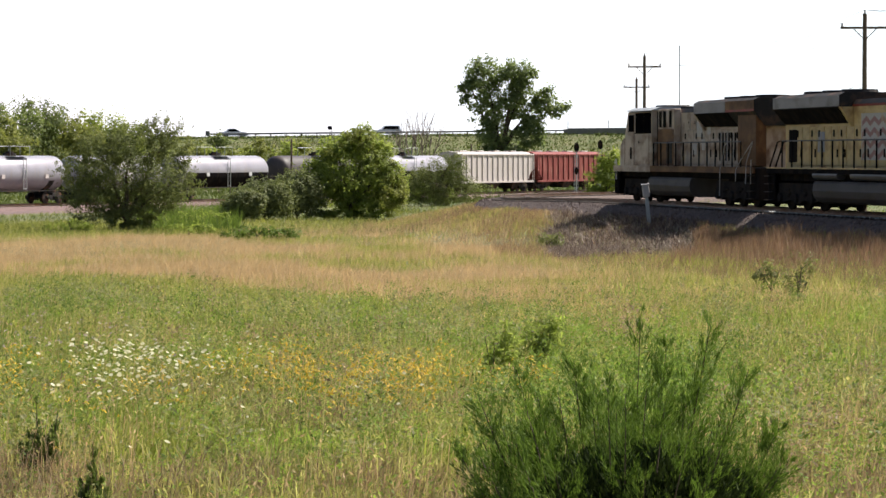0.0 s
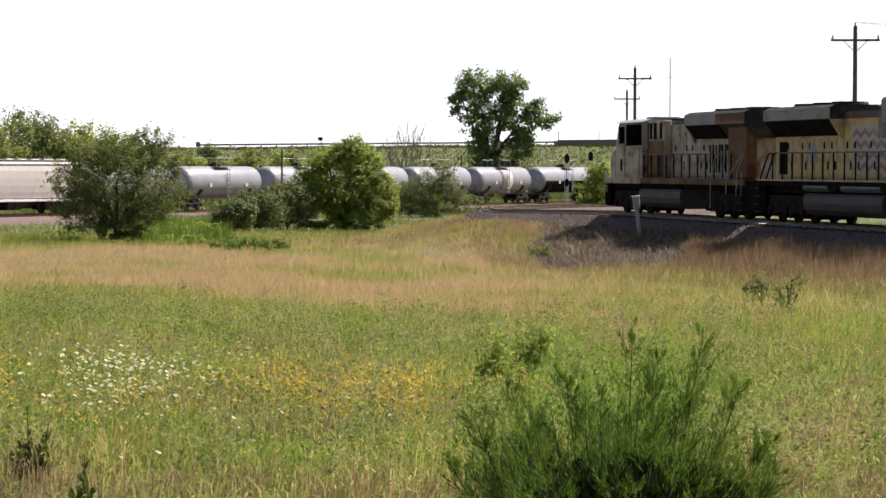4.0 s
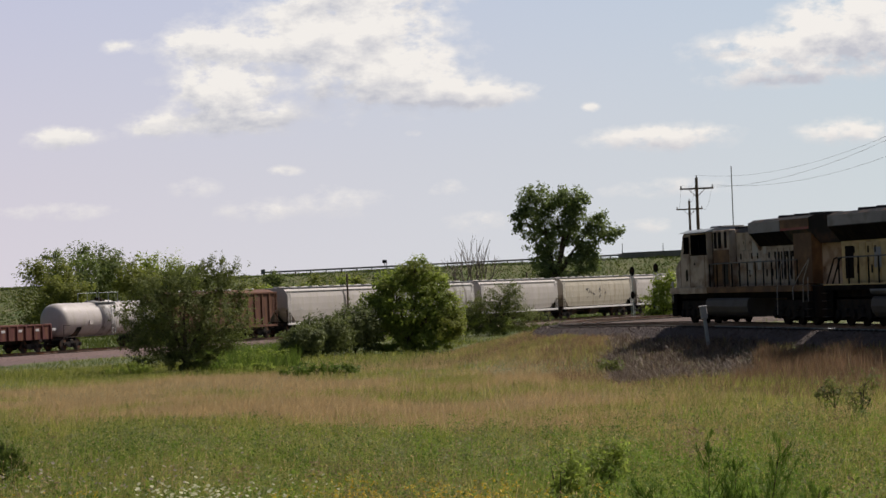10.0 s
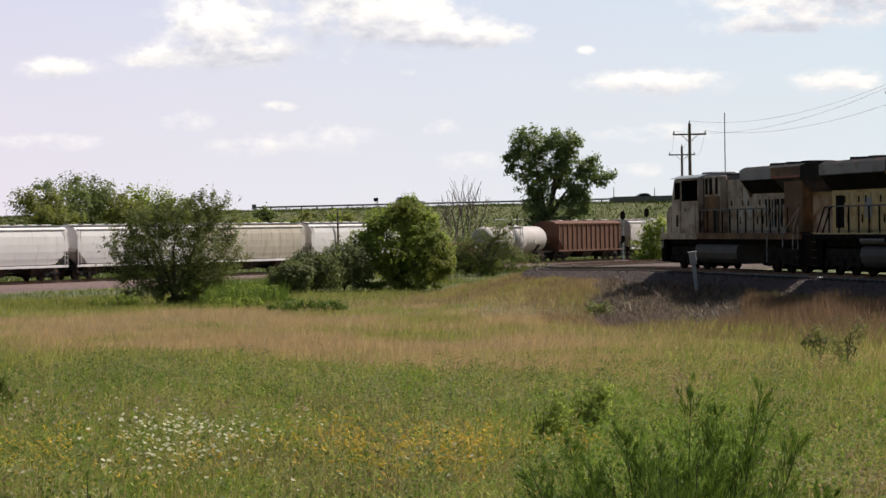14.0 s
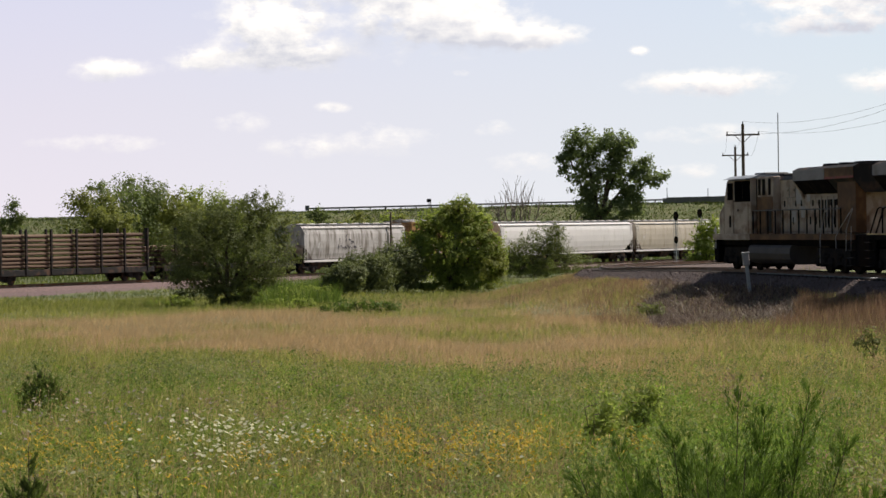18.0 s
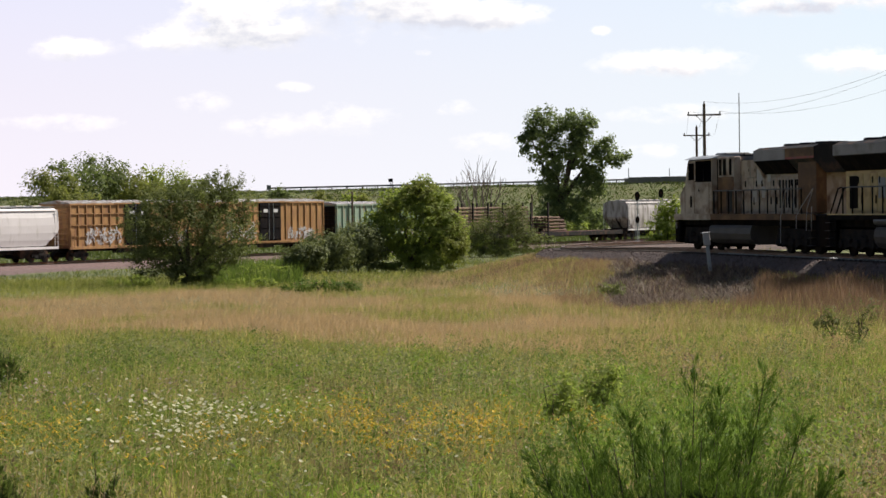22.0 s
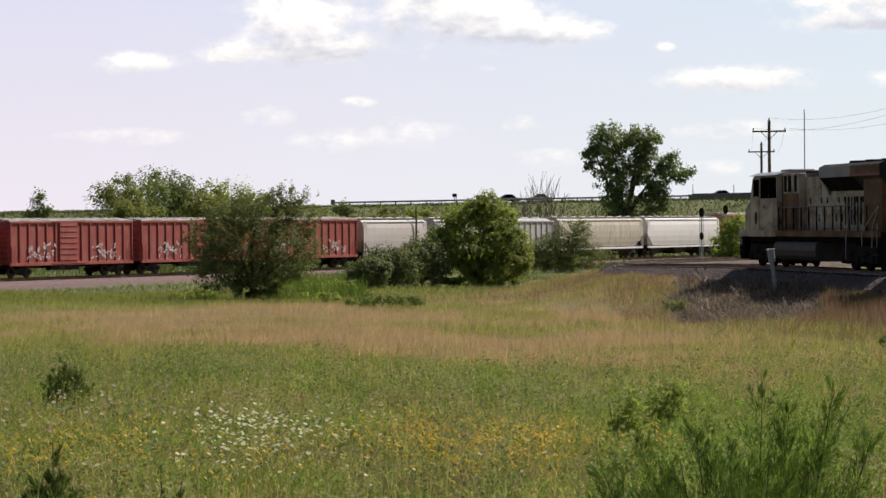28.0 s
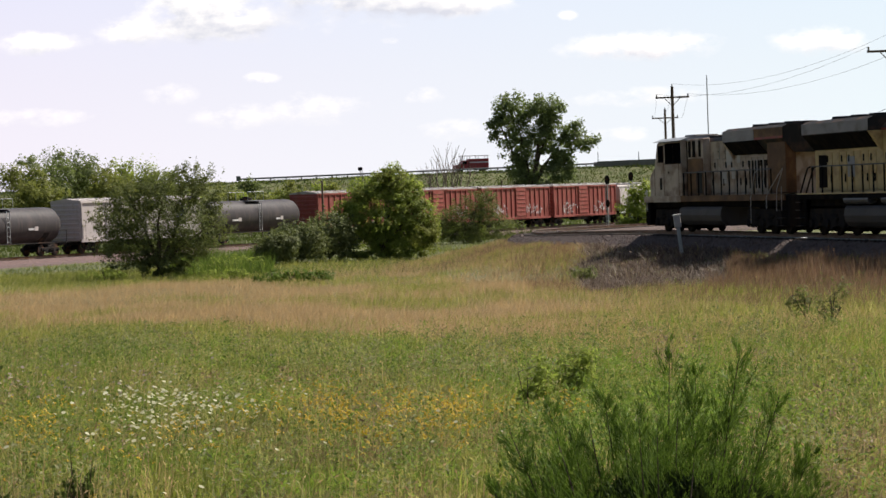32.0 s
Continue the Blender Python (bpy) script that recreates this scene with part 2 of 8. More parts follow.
M["leaf_cedar_dark"] = leafy("dull_cedar_sprays", (0.105, 0.14, 0.045), (0.165, 0.21, 0.065), (0.235, 0.28, 0.10), 0.55)
M["brush"] = leafy("grey_brown_dead_stalks", (0.075, 0.05, 0.045), (0.17, 0.12, 0.105), (0.44, 0.36, 0.32), 0.25, tint=(1.0, 0.9, 0.85))
M["grass_green"] = leafy("green_grass_blades", (0.23, 0.25, 0.055), (0.31, 0.325, 0.08), (0.44, 0.43, 0.155), 0.6)
M["grass_lush"] = leafy("lush_green_grass_blades", (0.20, 0.29, 0.055), (0.265, 0.36, 0.075), (0.36, 0.43, 0.12), 0.6)
M["grass_brown"] = leafy("brown_ripening_grass", (0.25, 0.175, 0.115), (0.33, 0.24, 0.155), (0.42, 0.33, 0.22), 0.5, tint=(1.0, 0.92, 0.7))
M["grass_pale"] = leafy("pale_green_grass_blades", (0.34, 0.295, 0.12), (0.45, 0.40, 0.175), (0.60, 0.54, 0.29), 0.6)
M["grass_tan"] = leafy("dry_tan_grass_blades", (0.50, 0.335, 0.185), (0.58, 0.405, 0.235), (0.66, 0.49, 0.31), 0.45, tint=(1.0, 0.92, 0.8))
M["grass_rust"] = leafy("dry_reddish_grass_blades", (0.21, 0.125, 0.085), (0.3, 0.19, 0.13), (0.4, 0.28, 0.19), 0.4, tint=(1.0, 0.9, 0.8))
M["grass_bank"] = leafy("bank_grass_blades", (0.085, 0.115, 0.03), (0.13, 0.165, 0.043), (0.19, 0.21, 0.07), 0.3)
M["weedgrey"] = leafy("seeding_grey_green_weeds", (0.23, 0.23, 0.115), (0.30, 0.295, 0.15), (0.38, 0.365, 0.21), 0.5)
M["rank"] = leafy("rank_weed_leaves", (0.12, 0.175, 0.04), (0.165, 0.225, 0.055), (0.22, 0.28, 0.08), 0.5)
M["weed"] = leafy("grey_green_weed_leaves", (0.17, 0.185, 0.075), (0.22, 0.235, 0.095), (0.29, 0.295, 0.14), 0.5)
M["petal_white"] = leafy("white_flower_heads", (0.46, 0.43, 0.27), (0.56, 0.53, 0.36), (0.66, 0.63, 0.48), 0.3, tint=(1, 1, 0.9))
M["petal_yellow"] = leafy("yellow_flower_petals", (0.5, 0.29, 0.02), (0.6, 0.38, 0.03), (0.68, 0.47, 0.06), 0.3)
M["petal_pink"] = leafy("pale_mauve_flower_heads", (0.27, 0.22, 0.19), (0.35, 0.29, 0.25), (0.43, 0.37, 0.33), 0.3)


def ground_material():
    m, nt, b = node_mat("meadow_soil_and_thatch")
    f1, f2 = noise_node(nt, 0.16, 6), noise_node(nt, 0.9, 6)
    a = ramp(nt, f1, (0.35, (0.06, 0.085, 0.023)), (0.65, (0.11, 0.118, 0.04)))
    c = mix(nt, ramp(nt, f2, (0.4, (0, 0, 0)), (0.7, (1, 1, 1))), a, (0.125, 0.112, 0.052))
    nt.links.new(c, b.inputs["Base Color"])
    b.inputs["Roughness"].default_value = 0.95
    bump(nt, f2, b, 0.6, 0.2)
    return m


def stone_material(name, a, c, d):
    m, nt, b = node_mat(name)
    tc = nt.nodes.new("ShaderNodeTexCoord")
    v = nt.nodes.new("ShaderNodeTexVoronoi")
    v.inputs["Scale"].default_value = 7.0
    nt.links.new(tc.outputs["Object"], v.inputs["Vector"])
    col = mix(nt, v.outputs["Color"], a, c)
    big = noise_node(nt, 0.35, 5)
    col = mix(nt, ramp(nt, big, (0.42, (0, 0, 0)), (0.7, (1, 1, 1))), col, d)
    nt.links.new(col, b.inputs["Base Color"])
    b.inputs["Roughness"].default_value = 0.9
    bump(nt, v.outputs["Distance"], b, 0.9, 0.06)
    return m


M["ground"] = ground_material()
M["ballast"] = stone_material("crushed_stone_ballast", (0.032, 0.021, 0.018), (0.125, 0.082, 0.068), (0.07, 0.044, 0.036))
M["gravel"] = stone_material("pinkish_gravel", (0.085, 0.053, 0.05), (0.165, 0.103, 0.095), (0.12, 0.074, 0.068))

# ---------------------------------------------------------------- mesh helpers


def link(name, bm, mat, parent=None, label="", smooth=False):
    me = bpy.data.meshes.new(name)
    bm.normal_update()
    bm.to_mesh(me)
    bm.free()
    me.materials.append(M[mat])
    if smooth:
        me.polygons.foreach_set("use_smooth", [True] * len(me.polygons))
    ob = new(name, me)
    if parent:
        ob.parent = parent
    if label:
        ob["label"] = label
    return ob


def part(name, bm, mat, parent, label="", smooth=False):
    return link(name, bm, mat, parent, label, smooth)


def share(name, src, m, parent):
    """One more piece on the same mesh."""
    ob = new(name, src.data)
    ob.parent = parent
    ob.matrix_basis = m
    return ob


def box(bm, x0, x1, y0, y1, z0, z1, bevel=0.0):
    r = bmesh.ops.create_cube(bm, size=1)
    bmesh.ops.transform(bm, verts=r["verts"], matrix=Matrix.Translation(((x0 + x1) / 2, (y0 + y1) / 2, (z0 + z1) / 2)) @ Matrix.Diagonal((x1 - x0, y1 - y0, z1 - z0, 1)))
    if bevel:
        es = list({e for v in r["verts"] for e in v.link_edges})
        bmesh.ops.bevel(bm, geom=es, offset=bevel, segments=1, affect="EDGES")
    return bm


def tube(bm, a, b, r0, r1=None, seg=8, caps=True):
    a, b = Vector(a), Vector(b)
    r1 = r0 if r1 is None else r1
    d = b - a
    r = bmesh.ops.create_cone(bm, cap_ends=caps, segments=seg, radius1=r0, radius2=r1, depth=d.length)
    q = d.to_track_quat("Z", "Y").to_matrix().to_4x4()
    bmesh.ops.transform(bm, verts=r["verts"], matrix=Matrix.Translation((a + b) / 2) @ q)
    return bm


def loft(bm, rings, closed=True, caps=True):
    """Skin through rings of equal count."""
    vs = [[bm.verts.new(p) for p in ring] for ring in rings]
    n = len(rings[0])
    for r0, r1 in zip(vs, vs[1:]):
        for i in range(n if closed else n - 1):
            j = (i + 1) % n
            bm.faces.new((r0[i], r0[j], r1[j], r1[i]))
    if caps and closed:
        bm.faces.new(vs[0][::-1])
        bm.faces.new(vs[-1])
    bmesh.ops.recalc_face_normals(bm, faces=bm.faces)
    return bm


def prism(bm, pts, y0, y1):
    """Outline in x, z drawn out from y0 to y1."""
    return loft(bm, [[(x, y0, z) for x, z in pts], [(x, y1, z) for x, z in pts]])


def B():
    return bmesh.new()


def thing(name, label, category, group="", kind=""):
    return tagged(new(name), label, category, group, kind)


def from_arrays(name, verts, counts, mat):
    """A mesh of separate polygons: verts (n,3), counts corners a polygon, in order."""
    me = bpy.data.meshes.new(name)
    verts = np.asarray(verts, np.float32)
    counts = np.asarray(counts, np.int32)
    me.vertices.add(len(verts))
    me.vertices.foreach_set("co", verts.ravel())
    me.loops.add(len(verts))
    me.loops.foreach_set("vertex_index", np.arange(len(verts), dtype=np.int32))
    me.polygons.add(len(counts))
    me.polygons.foreach_set("loop_start", np.concatenate([[0], np.cumsum(counts)[:-1]]).astype(np.int32))
    me.materials.append(M[mat])
    me.update(calc_edges=True)
    return me

# ---------------------------------------------------------------- plan of the land
# train track: straight, heading from +x by 62 degrees
TX, TY, TH = -37.0, 219.2, radians(62)
TDX, TDY = math.cos(TH), math.sin(TH)
TC = (TX - TDY * 1.55, TY + TDX * 1.55)
TRAIN_RAIL, SPEED = -0.92, 18.58
# engine track: straight past the engines, then a right-hand bend
NOSE, EDIR = (9.8, 137.3), (-0.2155, 0.9765)


def engine_line():
    pts, h = [], math.atan2(EDIR[0], EDIR[1])
    x, y, z = NOSE[0] - EDIR[0] * 170, NOSE[1] - EDIR[1] * 170, 0.82
    u, step = -170.0, 2.0
    while u < 190:
        pts.append((x, y, z, h))
        if 18 < u and h < radians(42):
            h += step / 62.0
        if 2 < u <= 22:
            z -= 0.02
        if u > 10:
            z = max(0.15, z - 0.008)
        x, y, u = x + math.sin(h) * step, y + math.cos(h) * step, u + step
    return np.array(pts)


ELINE = engine_line()


def hwy_y(x):
    return 480 + 0.25 * x


def hwy_z(x):
    return np.clip(6.35 + 0.0125 * np.asarray(x, float), 3.2, 8.0)


def land(x, y):
    """Height of the ground sheet."""
    x, y = np.asarray(x, float), np.asarray(y, float)
    g = np.interp(y, [35, 90, 130, 170], [0, -0.7, -1.2, -1.4])
    g = g + 0.10 * np.sin(x * 0.21 + 1.3) * np.sin(y * 0.13) * np.clip((y - 20) / 40, 0, 1)
    near = np.full(x.shape, 1e9)
    zt = np.zeros(x.shape)
    for px, py, pz, _ in ELINE:
        d = (x - px) ** 2 + (y - py) ** 2
        hit = d < near
        near = np.where(hit, d, near)
        zt = np.where(hit, pz, zt)
    d = np.sqrt(near)
    fill = zt - 0.78 - np.clip(d - 2.9, 0, 99) * 0.2
    g = np.maximum(g, fill)
    # highway bank, open under the bridge
    dh = np.abs(y - hwy_y(x)) / 1.03
    bank = hwy_z(x) - 0.1 - np.clip(dh - 7.5, 0, 999) * 0.33
    gap = np.minimum(np.clip(x - 40, 0, 999), np.clip(200 - x, 0, 999))
    bank = np.where(gap > 0, bank - gap * 0.6, bank)
    g = np.maximum(g, bank)
    # bed of the train track
    off = (x - TC[0]) * TDY - (y - TC[1]) * TDX
    return np.where(np.abs(off) < 4, np.minimum(g, TRAIN_RAIL - 0.55), g)


def land1(x, y):
    return float(land(np.array([x]), np.array([y]))[0])


def make_ground():
    xs = np.unique(np.concatenate([np.linspace(-3000, -120, 14), np.arange(-120, -60, 5), np.arange(-60, 60, 1.6), np.arange(60, 240, 6), np.linspace(240, 3000, 14)]))
    ys = np.unique(np.concatenate([np.linspace(-1500, -20, 8), np.arange(-20, 16, 6), np.arange(16, 230, 1.6), np.arange(230, 430, 5), np.arange(430, 540, 3), np.linspace(540, 4200, 22)]))
    gx, gy = np.meshgrid(xs, ys)
    gz = land(gx.ravel(), gy.ravel())
    n, mcols = len(ys), len(xs)
    verts = np.stack([gx.ravel(), gy.ravel(), gz], 1)
    idx = np.arange(n * mcols).reshape(n, mcols)
    faces = np.stack([idx[:-1, :-1].ravel(), idx[:-1, 1:].ravel(), idx[1:, 1:].ravel(), idx[1:, :-1].ravel()], 1)
    me = bpy.data.meshes.new("ground")
    me.from_pydata(verts.tolist(), [], faces.tolist())
    me.materials.append(M["ground"])
    me.polygons.foreach_set("use_smooth", [True] * len(me.polygons))
    return tagged(new("ground", me), "rolling meadow ground with a rail fill and highway bank", "ground", kind="structure")


make_ground()


def sweep(pts, profile):
    """A bed swept along x, y, z, heading points; profile of sideways and height."""
    bm = B()
    rings = []
    for x, y, z, h in pts:
        rx, ry = math.cos(h), -math.sin(h)
        rings.append([(x + rx * a, y + ry * a, z + b) for a, b in profile])
    return loft(bm, rings, closed=True, caps=True)


def rail_profile(side):
    c = side * 0.7525
    return [(c - 0.036, 0), (c + 0.036, 0), (c + 0.03, -0.04), (c + 0.01, -0.05), (c + 0.01, -0.14), (c + 0.07, -0.165), (c - 0.07, -0.165), (c - 0.01, -0.14), (c - 0.01, -0.05), (c - 0.03, -0.04)]


def track_pts(s0, s1, n):
    h = math.pi / 2 - TH
    return [(TC[0] + TDX * s, TC[1] + TDY * s, TRAIN_RAIL, h) for s in np.linspace(s0, s1, n)]


def make_tracks():
    et = thing("engine_track", "rusty rails on dark wooden ties over a curving stone bed", "railway track", kind="structure")
    for side in (-1, 1):
        link("rail", sweep(ELINE, rail_profile(side)), "rail", et)
    link("ballast_bed", sweep(ELINE, [(-3.2, -1.05), (-1.9, -0.2), (1.9, -0.2), (3.2, -1.05)]), "ballast", et, "sloping bed of crushed stone")
    tt = thing("train_track", "straight main track of steel rails on a gravel bed", "railway track", kind="structure")
    for side in (-1, 1):
        link("rail", sweep(track_pts(-560, 900, 40), rail_profile(side)), "rail", tt)
    link("ballast_bed", sweep(track_pts(-560, 900, 40), [(-3.6, -0.9), (-2.0, -0.2), (2.2, -0.2), (3.4, -0.75)]), "gravel", tt, "pinkish gravel bed")
    link("tie_row", tie_row(), "tie", tt)["kind"] = "stuff"
    bm = B()
    rings = []
    h = math.pi / 2 - TH
    for i, s in enumerate(np.linspace(-150, 22, 60)):
        x, y = TC[0] + TDX * s, TC[1] + TDY * s
        w = 11.5 if s < 2 else 11.5 - (s - 2) * 0.45
        w += 0.5 * math.sin(i * 1.7)
        ring = []
        for a in (3.0, 3.0 + w * 0.33, 3.0 + w * 0.66, 3.0 + w):
            px, py = x + TDY * a, y - TDX * a
            ring.append((px, py, max(land1(px, py), -1.62) + 0.07 + 0.03 * math.sin(i * 2.3 + a) - (0.15 if a > 2.9 + w else 0)))
        rings.append(ring)
    loft(bm, rings, closed=False)
    for f in bm.faces:
        if f.normal.z < 0:
            f.normal_flip()
    tagged(link("gravel_apron", bm, "gravel"), "wide pinkish gravel apron beside the main track", "gravel", kind="structure")
    return et


def tie_row():
    bm = B()
    c, s_ = math.cos(TH), math.sin(TH)
    vs, fs = [], []
    for k in range(420):
        s = -70 + k * 0.56
        x, y = TC[0] + TDX * s, TC[1] + TDY * s
        b0 = len(vs)
        for dz in (-0.35, -0.165):
            for da, dl in ((-0.115, -1.3), (0.115, -1.3), (0.115, 1.3), (-0.115, 1.3)):
                vs.append((x + c * da + s_ * dl, y + s_ * da - c * dl, TRAIN_RAIL + dz))
        fs += [(b0 + 4, b0 + 5, b0 + 6, b0 + 7), (b0, b0 + 1, b0 + 5, b0 + 4), (b0 + 1, b0 + 2, b0 + 6, b0 + 5), (b0 + 2, b0 + 3, b0 + 7, b0 + 6), (b0 + 3, b0, b0 + 4, b0 + 7)]
    bv = [bm.verts.new(v) for v in vs]
    for f in fs:
        bm.faces.new([bv[i] for i in f])
    bmesh.ops.recalc_face_normals(bm, faces=bm.faces)
    return bm


ENGINE_TRACK = make_tracks()


def make_highway():
    xs = np.concatenate([np.linspace(-1400, -120, 20), np.linspace(-110, 200, 40), np.linspace(215, 1400, 20)])
    bm = B()
    rings = [[(x + 0.25 * -o / 1.03, hwy_y(x) + o / 1.03, hwy_z(x) + dz) for o, dz in ((-7, -0.25), (-6.9, 0.0), (0, 0.08), (6.9, 0.0), (7, -0.25))] for x in xs]
    loft(bm, rings)
    tagged(link("road", bm, "asphalt"), "raised asphalt highway on a grassy bank", "road", kind="structure")
    gr = thing("guard_rail", "dull steel guard rail on short posts beside the highway", "guard rail")
    bm = B()
    gx = np.linspace(-38.4, 24, 30)
    pr = [(0.0, 0.45), (-0.05, 0.5), (0.0, 0.56), (0.0, 0.62), (-0.05, 0.68), (0.0, 0.74), (0.03, 0.74), (0.03, 0.45)]
    loft(bm, [[(x, hwy_y(x) - 6.6 + a, hwy_z(x) + b) for a, b in pr] for x in gx])
    part("rail_beam", bm, "weathergalv", gr)
    bm = B()
    box(bm, -0.1, 0.1, -0.1, 0.1, -0.5, 0.72, 0.01)
    src = part("post", bm, "polewood", gr)
    src.matrix_basis = pose(-38.4, hwy_y(-38.4) - 6.45, float(hwy_z(-38.4)))
    for k in range(1, 26):
        x = -38.4 + 2.5 * k
        share("post", src, pose(x, hwy_y(x) - 6.45, float(hwy_z(x))), gr)
    bm = B()
    box(bm, -0.35, 0.35, -0.06, 0.06, 0.3, 1.1, 0.02)
    e = part("end_marker", bm, "weathergalv", gr)
    e.matrix_basis = pose(-38.6, hwy_y(-38.6) - 6.6, float(hwy_z(-38.6)))
    br = thing("highway_bridge", "concrete highway bridge with a low parapet over the tracks", "bridge", kind="structure")
    for o, nm, z0, z1 in ((-7.2, "parapet", 0.0, 0.95), (7.2, "parapet", 0.0, 0.95), (-6.2, "girder", -1.6, -0.3), (-2, "girder", -1.6, -0.3), (2, "girder", -1.6, -0.3), (6.2, "girder", -1.6, -0.3)):
        w = 0.2 if nm == "parapet" else 0.3
        bm = B()
        loft(bm, [[(x, hwy_y(x) + o + a, hwy_z(x) + b) for a, b in ((-w, z0), (w, z0), (w, z1), (-w, z1))] for x in np.linspace(21, 215, 24)])
        part(nm, bm, "concrete", br)
    bm = B()
    loft(bm, [[(x, hwy_y(x) + a, hwy_z(x) + b) for a, b in ((-7.2, -0.4), (7.2, -0.4), (7.2, -0.26), (-7.2, -0.26))] for x in np.linspace(21, 215, 24)])
    part("deck", bm, "concrete", br)
    for x in (62, 92, 145, 178):
        bm = B()
        box(bm, x - 0.6, x + 0.6, hwy_y(x) - 6.5, hwy_y(x) + 6.5, -2, float(hwy_z(x)) - 1.6, 0.08)
        part("pier", bm, "concrete", br)


make_highway()


def make_sky_clouds():
    """Far curved sheet of thin cumulus in front of the sky."""
    m = bpy.data.materials.new("cumulus_cloud")
    m.use_nodes = True
    nt = m.node_tree
    nt.nodes.clear()
    out = nt.nodes.new("ShaderNodeOutputMaterial")
    tc = nt.nodes.new("ShaderNodeTexCoord")
    sep = nt.nodes.new("ShaderNodeSeparateXYZ")
    nt.links.new(tc.outputs["UV"], sep.inputs[0])

    def math_node(op, a, b=None):
        n = nt.nodes.new("ShaderNodeMath")
        n.operation = op
        for i, v in enumerate((a, b)):
            if v is None:
                continue
            if isinstance(v, (int, float)):
                n.inputs[i].default_value = v
            else:
                nt.links.new(v, n.inputs[i])
        return n.outputs[0]

    def cloud_noise(scale, detail, lift=0.0):
        mp = nt.nodes.new("ShaderNodeMapping")
        mp.inputs["Scale"].default_value = (1.0, 1.7, 1.0)
        mp.inputs["Location"].default_value = (0.0, lift, 0.0)
        nt.links.new(tc.outputs["UV"], mp.inputs[0])
        n = nt.nodes.new("ShaderNodeTexNoise")
        n.inputs["Scale"].default_value, n.inputs["Detail"].default_value, n.inputs["Roughness"].default_value = scale, detail, 0.6
        nt.links.new(mp.outputs[0], n.inputs["Vector"])
        return n.outputs["Fac"]

    # cloud banks in degrees: centre across and up, half width, half height, weight
    banks = ((-2.79, 5.58, 1.49, 0.52, 0.7), (-3.73, 5.01, 1.95, 0.3, 0.62), (-5.73, 5.11, 0.71, 0.34, 0.7), (-5.42, 4.19, 0.92, 0.41, 0.72), (-2.04, 4.3, 1.43, 0.55, 0.72),
             (-0.22, 3.89, 1.03, 0.23, 0.62), (-5.21, 3.54, 1.2, 0.27, 0.66), (-6.89, 3.48, 0.41, 0.21, 0.6), (-8.74, 3.31, 0.64, 0.21, 0.62), (-7.54, 5.13, 0.27, 0.13, 0.5),
             (3.41, 2.88, 1.26, 0.25, 0.64), (2.01, 3.54, 0.18, 0.09, 0.5), (-1.62, 3.18, 0.16, 0.07, 0.5), (-4.23, 2.5, 0.3, 0.1, 0.5), (5.98, 4.59, 1.72, 0.3, 0.6),
             (7.01, 5.1, 1.03, 0.48, 0.64), (5.95, 4.02, 1.37, 0.21, 0.55), (7.15, 2.85, 0.8, 0.23, 0.6), (-6.12, 2.22, 0.52, 0.21, 0.3), (-3.16, 1.83, 1.03, 0.34, 0.3),
             (-0.98, 2.03, 0.41, 0.17, 0.3), (-0.32, 1.32, 0.69, 0.23, 0.3), (3.48, 1.85, 1.37, 0.21, 0.3), (-8.96, 1.84, 1.37, 0.21, 0.3), (-4.88, 1.7, 0.69, 0.25, 0.3),
             (3.11, 1.12, 0.69, 0.18, 0.3), (-1.84, 6.52, 2.98, 0.57, 0.6), (8.9, 4.67, 1.37, 0.57, 0.6))

    def density(lift):
        total = None
        up = math_node("ADD", sep.outputs[1], lift)
        for cx, cy, rx, ry, w in banks:
            dx = math_node("DIVIDE", math_node("SUBTRACT", sep.outputs[0], cx), rx)
            dy = math_node("DIVIDE", math_node("SUBTRACT", up, cy), ry)
            r2 = math_node("ADD", math_node("MULTIPLY", dx, dx), math_node("MULTIPLY", dy, dy))
            bl = math_node("MULTIPLY", math_node("DIVIDE", 1.0, math_node("ADD", math_node("MULTIPLY", r2, r2), 1.0)), w)
            total = bl if total is None else math_node("ADD", total, bl)
        ragged = math_node("MULTIPLY", math_node("SUBTRACT", cloud_noise(1.5, 10, lift * 1.7), 0.5), 1.9)
        return math_node("ADD", math_node("MULTIPLY", total, 0.9), math_node("MULTIPLY", ragged, math_node("MINIMUM", math_node("MULTIPLY", total, 1.9), 1.0)))

    dens = density(0.0)
    puff = ramp(nt, dens, (0.14, (0, 0, 0)), (0.3, (0.35, 0.35, 0.35)), (0.52, (1, 1, 1)))
    # grey undersides: the clouds' shade is put into their colour
    under = math_node("ADD", math_node("MULTIPLY", math_node("SUBTRACT", density(0.28), density(-0.28)), 0.75), math_node("MULTIPLY", cloud_noise(1.6, 5), 0.55))
    for cx, cy, rx, ry in ((-3.54, 3.9, 1.03, 0.29), (-5.95, 3.75, 0.63, 0.25), (7.55, 4.57, 0.69, 0.32), (-3.36, 5.68, 0.92, 0.21), (-4.47, 3.48, 0.69, 0.11), (-1.26, 3.7, 0.92, 0.11), (5.95, 3.91, 1.03, 0.11)):
        dx = math_node("DIVIDE", math_node("SUBTRACT", sep.outputs[0], cx), rx)
        dy = math_node("DIVIDE", math_node("SUBTRACT", sep.outputs[1], cy), ry)
        r2 = math_node("ADD", math_node("MULTIPLY", dx, dx), math_node("MULTIPLY", dy, dy))
        under = math_node("ADD", under, math_node("DIVIDE", 0.34, math_node("ADD", math_node("MULTIPLY", r2, r2), 1.0)))
    cloud = ramp(nt, under, (0.2, (1.06, 1.01, 0.965)), (0.95, (0.62, 0.625, 0.70)))
